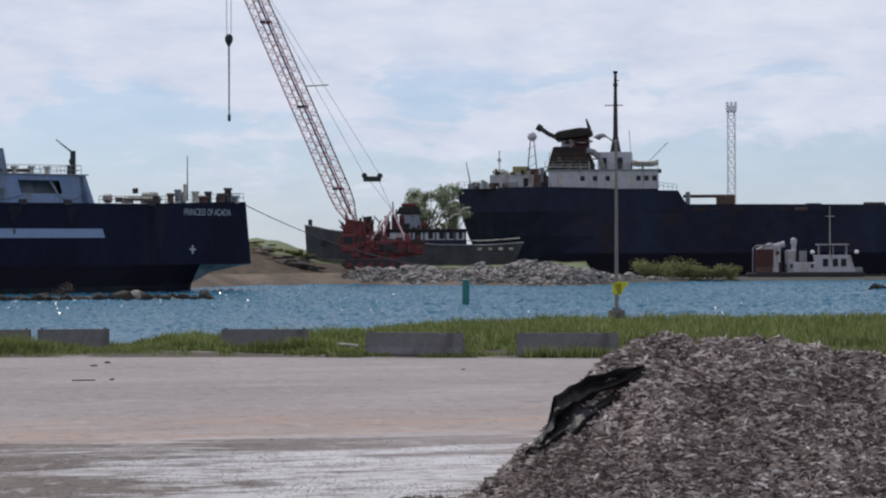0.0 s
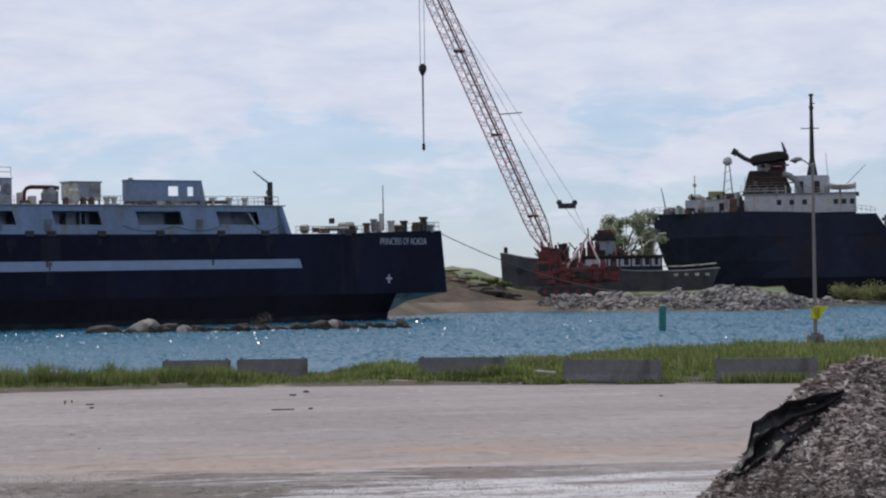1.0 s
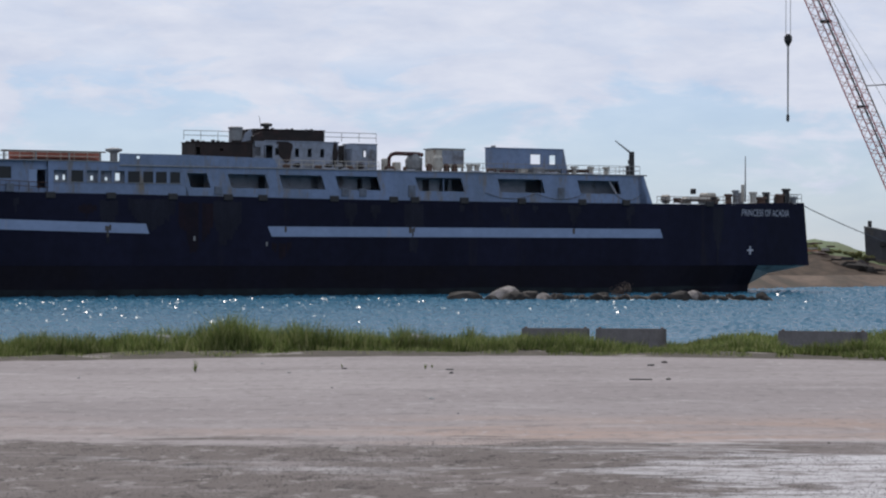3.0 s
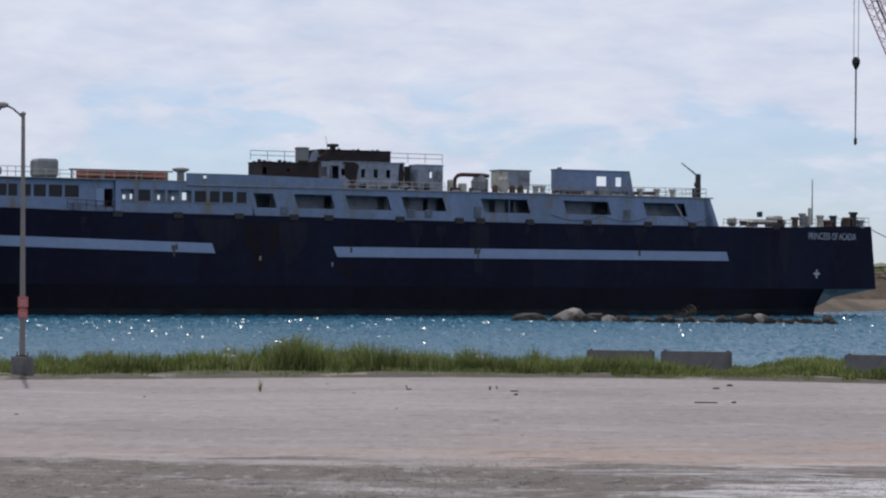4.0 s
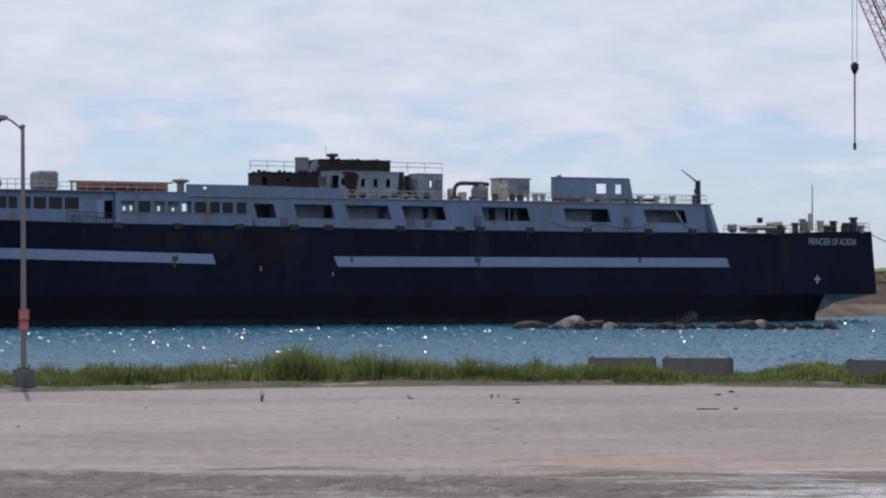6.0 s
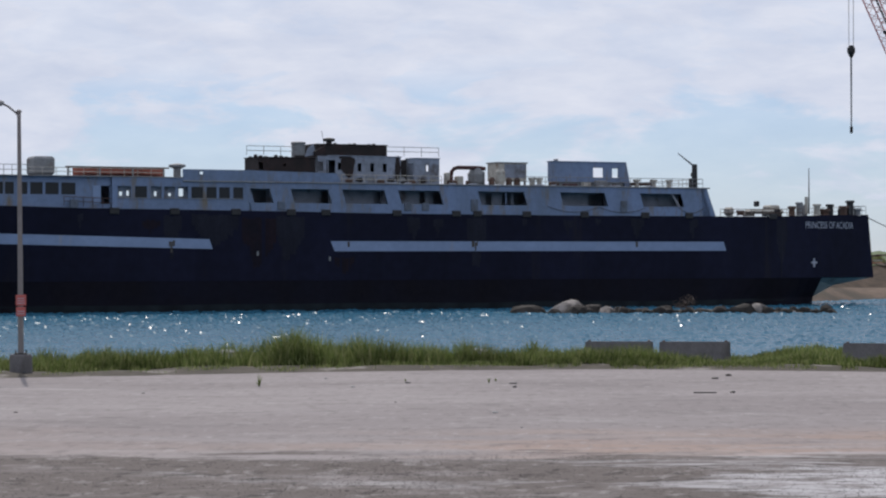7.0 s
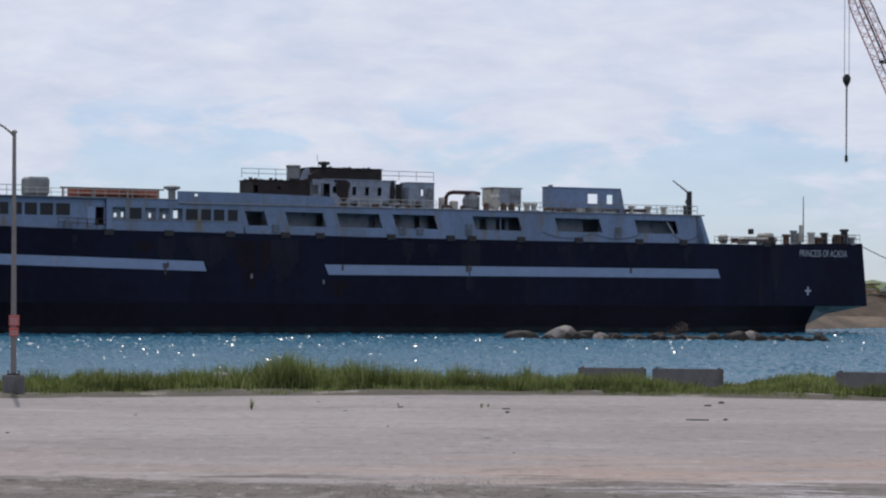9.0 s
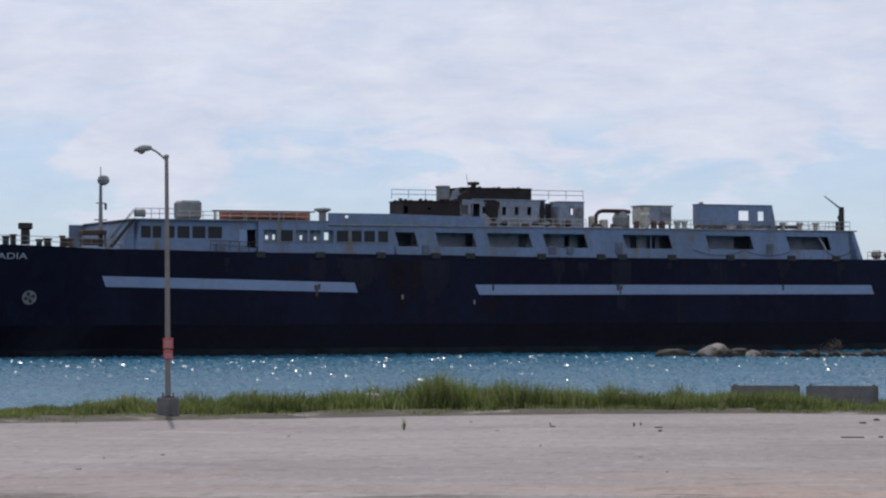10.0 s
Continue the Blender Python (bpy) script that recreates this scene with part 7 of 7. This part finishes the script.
def build_posts():
    p = build_lamp_post(Vector((-35.0, 80.0, 0)), 8.95, 1.0, radians(24), 0.38, "grey steel lamp post on a concrete footing", lean=radians(-0.4))
    part("sign_plate", box(-0.16, 0.19, -0.16, -0.13, 2.35, 2.72, 0.01), SIGN_RED, p, "faded red and white notice")
    part("sign_plate", box(-0.15, 0.17, -0.16, -0.13, 1.98, 2.3, 0.01), SIGN_RED, p, "faded red and white notice")
    for z in (2.42, 2.50, 2.58, 2.06, 2.14):
        part("notice_line", box(-0.11, 0.13, -0.166, -0.162, z, z + 0.025, 0), LETTER, p)
    for dx, w in ((-0.45, 0.12), (0.42, 0.1)):
        ob = part("stone", stone(60 + int(dx * 10), w, 0.8, detail=2), BLACK)
        ob.matrix_world = Matrix.Translation((-35.0 + dx, 79.35, 0.05))
        tagged(ob, "small dark stone beside the lamp footing", "stone", "stones by the lamp footing")
    q = build_lamp_post(Vector((8.67, 125.6, 0)), 9.05, 1.0, radians(-4), 0.42, "grey steel lamp post with a yellow warning sign")
    part("sign_plate", prism([(-0.16, 2.0), (0.12, 1.35), (0.62, 2.05), (0.05, 2.1)], -0.17, -0.13), YELLOW, q, "bent yellow-green warning sign")
    part("warning_board", box(-0.2, 0.25, -0.17, -0.13, 1.45, 2.0, 0.01), YELLOW, q)


PILE_RIDGE = [(-0.6, 0.0), (0.37, 0.12), (1.2, 0.80), (1.58, 1.12), (2.12, 1.92), (2.87, 2.52), (3.4, 2.42), (3.87, 2.40), (4.95, 2.46), (5.7, 2.22), (6.52, 2.14), (8.0, 1.7), (9.6, 0.8), (11, 0.0)]
PILE_Y = 37.0


def ridge_height(x):
    for (a, p), (b, q) in zip(PILE_RIDGE, PILE_RIDGE[1:]):
        if a <= x <= b:
            return p + (q - p) * (x - a) / (b - a)
    return 0.0


def pile_height(x, y):
    top = sum(ridge_height(x + d) for d in (-0.2, 0, 0.2)) / 3
    d = abs(y - PILE_Y - 0.25 * noise.noise(Vector((x * 0.5, 1, 0))))
    h = top + 0.10 - math.sqrt(d * d * 0.5 + 0.022)
    calm = 0.3 + 0.7 * min(1.0, d / 0.9)
    h += calm * 0.21 * noise.noise(Vector((x * 1.1, y * 1.1, 3))) + calm * 0.22 * noise.noise(Vector((x * 2.4, y * 2.4, 7))) + 0.13 * noise.noise(Vector((x * 5.5, y * 5.5, 9)))
    # scooped hollows
    for cx, cy, w, deep in ((3.74, 35.62, 0.24, 0.62), (6.3, 35.2, 0.5, 0.25), (2.95, 36.55, 0.25, 0.25), (2.5, 36.3, 0.25, 0.2), (4.6, 35.3, 0.35, 0.2), (5.4, 36.1, 0.3, 0.22)):
        h -= deep * math.exp(-((x - cx) ** 2 + (y - cy) ** 2) / w ** 2)
    return h


def build_pile():
    pile = thing("mulch_pile", Matrix.Translation((4.5, PILE_Y, 0)), "tall pile of grey-brown wood chip mulch on the lot", "pile")
    x0, x1, y0, y1, step = -0.8, 11.2, 32.5, 41.0, 0.06
    nx, ny = int((x1 - x0) / step), int((y1 - y0) / step)
    verts, faces = [], []
    for j in range(ny + 1):
        for i in range(nx + 1):
            x, y = x0 + i * step, y0 + j * step
            verts.append((x - 4.5, y - PILE_Y, max(pile_height(x, y), -0.05)))
    for j in range(ny):
        for i in range(nx):
            a = j * (nx + 1) + i
            if max(verts[a][2], verts[a + 1][2], verts[a + nx + 1][2], verts[a + nx + 2][2]) > -0.04:
                faces.append((a, a + 1, a + nx + 2, a + nx + 1))
    poly_mesh("heap", verts, faces, MULCH, pile, smooth=True)
    # chips lying over it
    rng = np.random.default_rng(4)
    verts, faces = [], []
    made = 0
    while made < 62000:
        x, y = rng.uniform(x0, 8.5), rng.uniform(y0, PILE_Y + 0.9)
        h = pile_height(x, y)
        if h < 0.0:
            if rng.random() > 0.05:
                continue
            h = 0.0
        made += 1
        s = 0.026 + 0.10 * rng.random() ** 2.5
        t = rng.normal(size=3) * np.array((1.5, 0.8, 0.35))
        t /= np.linalg.norm(t)
        q = np.cross(t, rng.normal(size=3))
        q /= np.linalg.norm(q)
        n = np.cross(t, q)
        c = np.array((x - 4.5, y - PILE_Y, h + 0.008))
        i = len(verts)
        verts += [tuple(c - t * s), tuple(c + q * s * 0.36 + n * 0.004), tuple(c + t * s), tuple(c - q * s * 0.32 + n * 0.008), tuple(c - n * s * 0.25)]
        faces += [(i, i + 1, i + 2), (i, i + 2, i + 3), (i + 1, i, i + 4), (i + 2, i + 1, i + 4), (i + 3, i + 2, i + 4), (i, i + 3, i + 4)]
    tagged(poly_mesh("chips", verts, faces, CHIPS, pile, "loose wood chips and bark"), kind="stuff")
    # a few pale stones and sticks on the face
    rr = random.Random(8)
    for k, (x, y, s) in enumerate(((4.55, 34.35, 0.06), (5.2, 34.5, 0.06), (5.0, 36.0, 0.07), (3.1, 35.4, 0.05), (6.6, 35.9, 0.06), (1.9, 35.1, 0.05), (4.3, 36.3, 0.05))):
        ob = part("pale_stone", stone(70 + k, s, 0.6), CONCRETE_PALE, pile)
        ob.location = (x - 4.5, y - PILE_Y, pile_height(x, y) + s * 0.2)
    for k in range(5):
        x, y = rr.uniform(2.5, 6.5), rr.uniform(35, 36.6)
        z = pile_height(x, y) + 0.03
        part("stick", tube((x - 4.5 - 0.15, y - PILE_Y, z), (x - 4.5 + 0.15, y - PILE_Y + 0.05, z - 0.06), 0.012), CONCRETE_PALE, pile)
    build_tarp()


def flank_depth(x, z):
    """How far north the pile's near face stands at a given x and height."""
    y = PILE_Y - 3.5
    while y < PILE_Y + 0.1:
        if pile_height(x, y) >= z:
            return y
        y += 0.04
    return PILE_Y - 0.1


def build_tarp():
    """A crumpled black plastic sheet caught on the pile's left flank."""
    sheet = thing("plastic_sheet", Matrix.Translation((1.8, PILE_Y - 0.4, 1.4)), "crumpled black plastic sheet sticking out of the mulch pile", "plastic sheet")
    # lower and upper edge from the tail at the foot up to where the mulch buries it
    low_x = [(0, 1.20), (0.2, 1.44), (0.35, 1.66), (0.55, 1.98), (0.72, 2.30), (0.88, 2.62), (1, 2.92)]
    low_z = [(0, 0.70), (0.2, 0.80), (0.35, 0.90), (0.55, 1.15), (0.72, 1.44), (0.88, 1.70), (1, 1.97)]
    top_x = [(0, 1.17), (0.2, 1.42), (0.32, 1.58), (0.42, 1.56), (0.55, 1.78), (0.72, 2.14), (0.88, 2.60), (1, 2.92)]
    top_z = [(0, 0.76), (0.2, 1.00), (0.32, 1.28), (0.42, 1.56), (0.55, 1.72), (0.72, 1.92), (0.88, 2.03), (1, 2.08)]

    def along(table, v):
        return sum(np.interp(v + o, [k for k, _ in table], [w for _, w in table]) for o in (-0.03, 0, 0.03)) / 3

    nu, nv = 90, 30
    verts, faces = [], []
    for j in range(nv + 1):
        for i in range(nu + 1):
            u, v = i / nu, j / nv
            x = along(low_x, u) * (1 - v) + along(top_x, u) * v
            z = along(low_z, u) * (1 - v) + along(top_z, u) * v
            span = along(top_z, u) - along(low_z, u)
            rest = flank_depth(min(max(x + 0.35 * v * span, 1.3), 3.1), max(min(z - 0.3 * v * span, along(low_z, u) + 0.25), 0.05))
            folds = 0.10 * math.sin(v * 13 + u * 5 + 2 * noise.noise(Vector((u * 4, v * 2, 1)))) + 0.09 * noise.noise(Vector((u * 7, v * 5, 4))) + 0.03 * noise.noise(Vector((u * 22, v * 12, 6)))
            y = rest - 0.08 + folds * min(1, 5 * min(u, 1 - u) + 0.1)
            x += 0.05 * noise.noise(Vector((u * 11, v * 6, 9)))
            z += 0.04 * noise.noise(Vector((u * 11, v * 6, 14)))
            verts.append((x - 1.8, y - PILE_Y + 0.4, z - 1.4))
    for j in range(nv):
        for i in range(nu):
            a = j * (nu + 1) + i
            faces.append((a, a + 1, a + nu + 2, a + nu + 1))
    ob = poly_mesh("sheet", verts, faces, TARP, sheet, smooth=True)
    mod = ob.modifiers.new("thickness", "SOLIDIFY")
    mod.thickness = 0.006


def build_grass():
    """Blades along the bank in clumps, taller away from the lot."""
    rng = np.random.default_rng(9)
    verts, faces = [], []

    def blade(p, h, w):
        a = rng.uniform(0, 6.28)
        dx, dy = math.cos(a) * w, math.sin(a) * w
        lean = rng.normal(size=2) * h * 0.28
        i = len(verts)
        verts.extend([(p.x - dx, p.y - dy, p.z - 0.03), (p.x + dx, p.y + dy, p.z - 0.03), (p.x + lean[0] * 0.4 + dx * 0.7, p.y + lean[1] * 0.4 + dy * 0.7, p.z + h * 0.55), (p.x + lean[0] * 0.4 - dx * 0.7, p.y + lean[1] * 0.4 - dy * 0.7, p.z + h * 0.55), (p.x + lean[0], p.y + lean[1], p.z + h)])
        faces.extend([(i, i + 1, i + 2, i + 3), (i + 3, i + 2, i + 4)])

    tall = [(-14, 0.42), (-2, 0.42), (3, 0.40), (6, 0.36), (7.6, 0.28), (8.6, 0.42), (10, 0.5), (12.5, 0.55), (14, 0.75), (16, 0.85), (17.2, 1.0), (18.2, 0.8), (20, 0.62), (21.5, 0.62), (23, 0.55), (24.6, 0.52), (25.8, 0.30), (27.5, 0.18), (30, 0.14)]
    made = 0
    while made < 105000:
        az = rng.uniform(-13, 30)
        e, s = smooth_step(VERGE, az), smooth_step(SHORE, az)
        far = az < 7
        f = rng.uniform(0.0, 0.86)
        if far:
            f = f ** 1.25
        elif rng.random() < 0.45:
            continue
        r = e + (s - e) * f
        p = polar(az, r)
        clump = 0.5 + 0.5 * noise.noise(Vector((p.x * 0.55, p.y * 0.55, 0))) + 0.35 * noise.noise(Vector((p.x * 1.9, p.y * 1.9, 4)))
        if f < 0.1 and clump < 0.62:
            continue
        if rng.random() > 0.25 + clump:
            continue
        tuft = noise.noise(Vector((p.x * 1.1, p.y * 0.9, 17)))
        h = smooth_step(tall, az) * (0.50 + 0.8 * max(clump, 0) + 0.6 * tuft) * rng.uniform(0.4, 1.25)
        h = max(h, 0.08)
        if f < 0.14:
            h *= 0.45
        near = smooth_step(EDGE, az)
        p.z = bank_height(az, (r - near) / (s - near), r)
        blade(p, h, 0.014 + 0.012 * rng.random() + (0.01 if far else 0))
        made += 1
    # tufts before the barriers
    for cx, cy, n, hh in ((-17.3, 92.0, 260, 0.6), (-16.0, 92.2, 320, 0.75), (-15.2, 92.3, 120, 0.5), (-14.2, 92.6, 200, 0.42), (-6.4, 91.6, 260, 0.45), (-5.3, 91.6, 280, 0.6), (3.5, 86.4, 200, 0.45), (4.6, 86.2, 200, 0.45), (5.4, 86.2, 160, 0.4), (-7.6, 91.8, 140, 0.35)):
        for _ in range(n):
            q = Vector((cx + rng.normal() * 0.35, cy + rng.normal() * 0.18, 0.02))
            blade(q, hh * rng.uniform(0.5, 1.1), 0.018)
    # stray short tufts on the verge
    for _ in range(12000):
        az = rng.uniform(-12, 30)
        near, e = smooth_step(EDGE, az), smooth_step(VERGE, az)
        r = near + (e - near) * (0.15 + 0.85 * rng.random() ** 0.6)
        p = polar(az, r)
        if noise.noise(Vector((p.x * 0.8, p.y * 0.8, 9))) < 0.02:
            continue
        s = smooth_step(SHORE, az)
        p.z = bank_height(az, (r - near) / (s - near), r)
        blade(p, rng.uniform(0.05, 0.2), 0.012)
    tagged(poly_mesh("grass", verts, faces, GRASS), "long green and straw-coloured grass along the bank", "grass", kind="stuff")


def build_gravel():
    """Loose gravel lying thickly on the near part of the lot."""
    rng = np.random.default_rng(31)
    verts, faces = [], []
    made = 0
    while made < 20000:
        az, r = rng.uniform(-6, 28), 37 + 13 * rng.random()
        p = polar(az, r)
        drift = noise.noise(Vector((p.x * 0.22, p.y * 0.3, 2))) + 0.5 * noise.noise(Vector((p.x * 0.8, p.y * 1.0, 6)))
        if rng.random() > 0.45 + 0.9 * drift - 0.12 * max(0, r - 46):
            continue
        made += 1
        s = 0.005 + 0.008 * rng.random() ** 3
        c = np.array((p.x, p.y, s * 0.3))
        a = rng.uniform(0, 6.28)
        ring = [c + s * rng.uniform(0.7, 1.2) * np.array((math.cos(a + k * 1.571) * 1.25, math.sin(a + k * 1.571), 0)) for k in range(4)]
        top, low = c + np.array((0, 0, s * 0.75)), c - np.array((0, 0, s * 0.3))
        i = len(verts)
        verts += [tuple(q) for q in ring] + [tuple(top), tuple(low)]
        for k in range(4):
            faces += [(i + k, i + (k + 1) % 4, i + 4), (i + (k + 1) % 4, i + k, i + 5)]
    tagged(poly_mesh("gravel", verts, faces, GRAVEL), "loose grey gravel scattered on the concrete lot", "gravel", kind="stuff")


def build_lot_clutter():
    """Small weeds, stones and scraps on the lot."""
    rng = np.random.default_rng(21)
    weeds = [(*polar(18.28, 77)[:2], 0.46), (*polar(13.05, 79)[:2], 0.2), (*polar(12.9, 80)[:2], 0.14), (*polar(14.95, 80)[:2], 0.12)]
    for x, y, h in weeds:
        weed = thing("weed", Matrix.Translation((x, y, 0)), "small weed growing through the concrete", "weed", "weeds on the lot")
        verts, faces = [], []
        for _ in range(26):
            a = rng.uniform(0, 6.28)
            t = np.array((math.cos(a) * h * 0.4 * rng.random(), math.sin(a) * h * 0.4 * rng.random(), h * rng.uniform(0.4, 1)))
            i = len(verts)
            verts += [(-0.012, 0, 0), (0.012, 0, 0), tuple(t)]
            faces.append((i, i + 1, i + 2))
        poly_mesh("stalks", verts, faces, GRASS, weed)
    rr = random.Random(2)
    for k in range(16):
        az, r = rr.uniform(-3, 27), rr.uniform(42, 85)
        s = rr.choice((0.03, 0.04, 0.05, 0.08)) * (r / 60)
        ob = part("stone", stone(100 + k, s, 0.5, detail=1), rr.choice((ROCK, BLACK, CONCRETE_PALE)))
        ob.matrix_world = Matrix.Translation(polar(az, r, s * 0.15))
        tagged(ob, "small loose stone on the lot", "stone", "loose stones on the lot")
    for az, r, w in ((8.15, 73, 0.33), (12.5, 78.5, 0.12), (14.9, 79, 0.08)):
        ob = part("scrap", box(-w, w, -0.06, 0.06, 0.0, 0.03, 0.008), BLACK)
        ob.matrix_world = Matrix.Translation(polar(az, r, 0.004)) @ Matrix.Rotation(radians(az + 6), 4, "Z")
        tagged(ob, "flat dark scrap of rubber on the concrete", "scrap", "scraps on the lot")


build_barriers()
build_posts()
build_pile()
build_grass()
build_lot_clutter()
build_gravel()
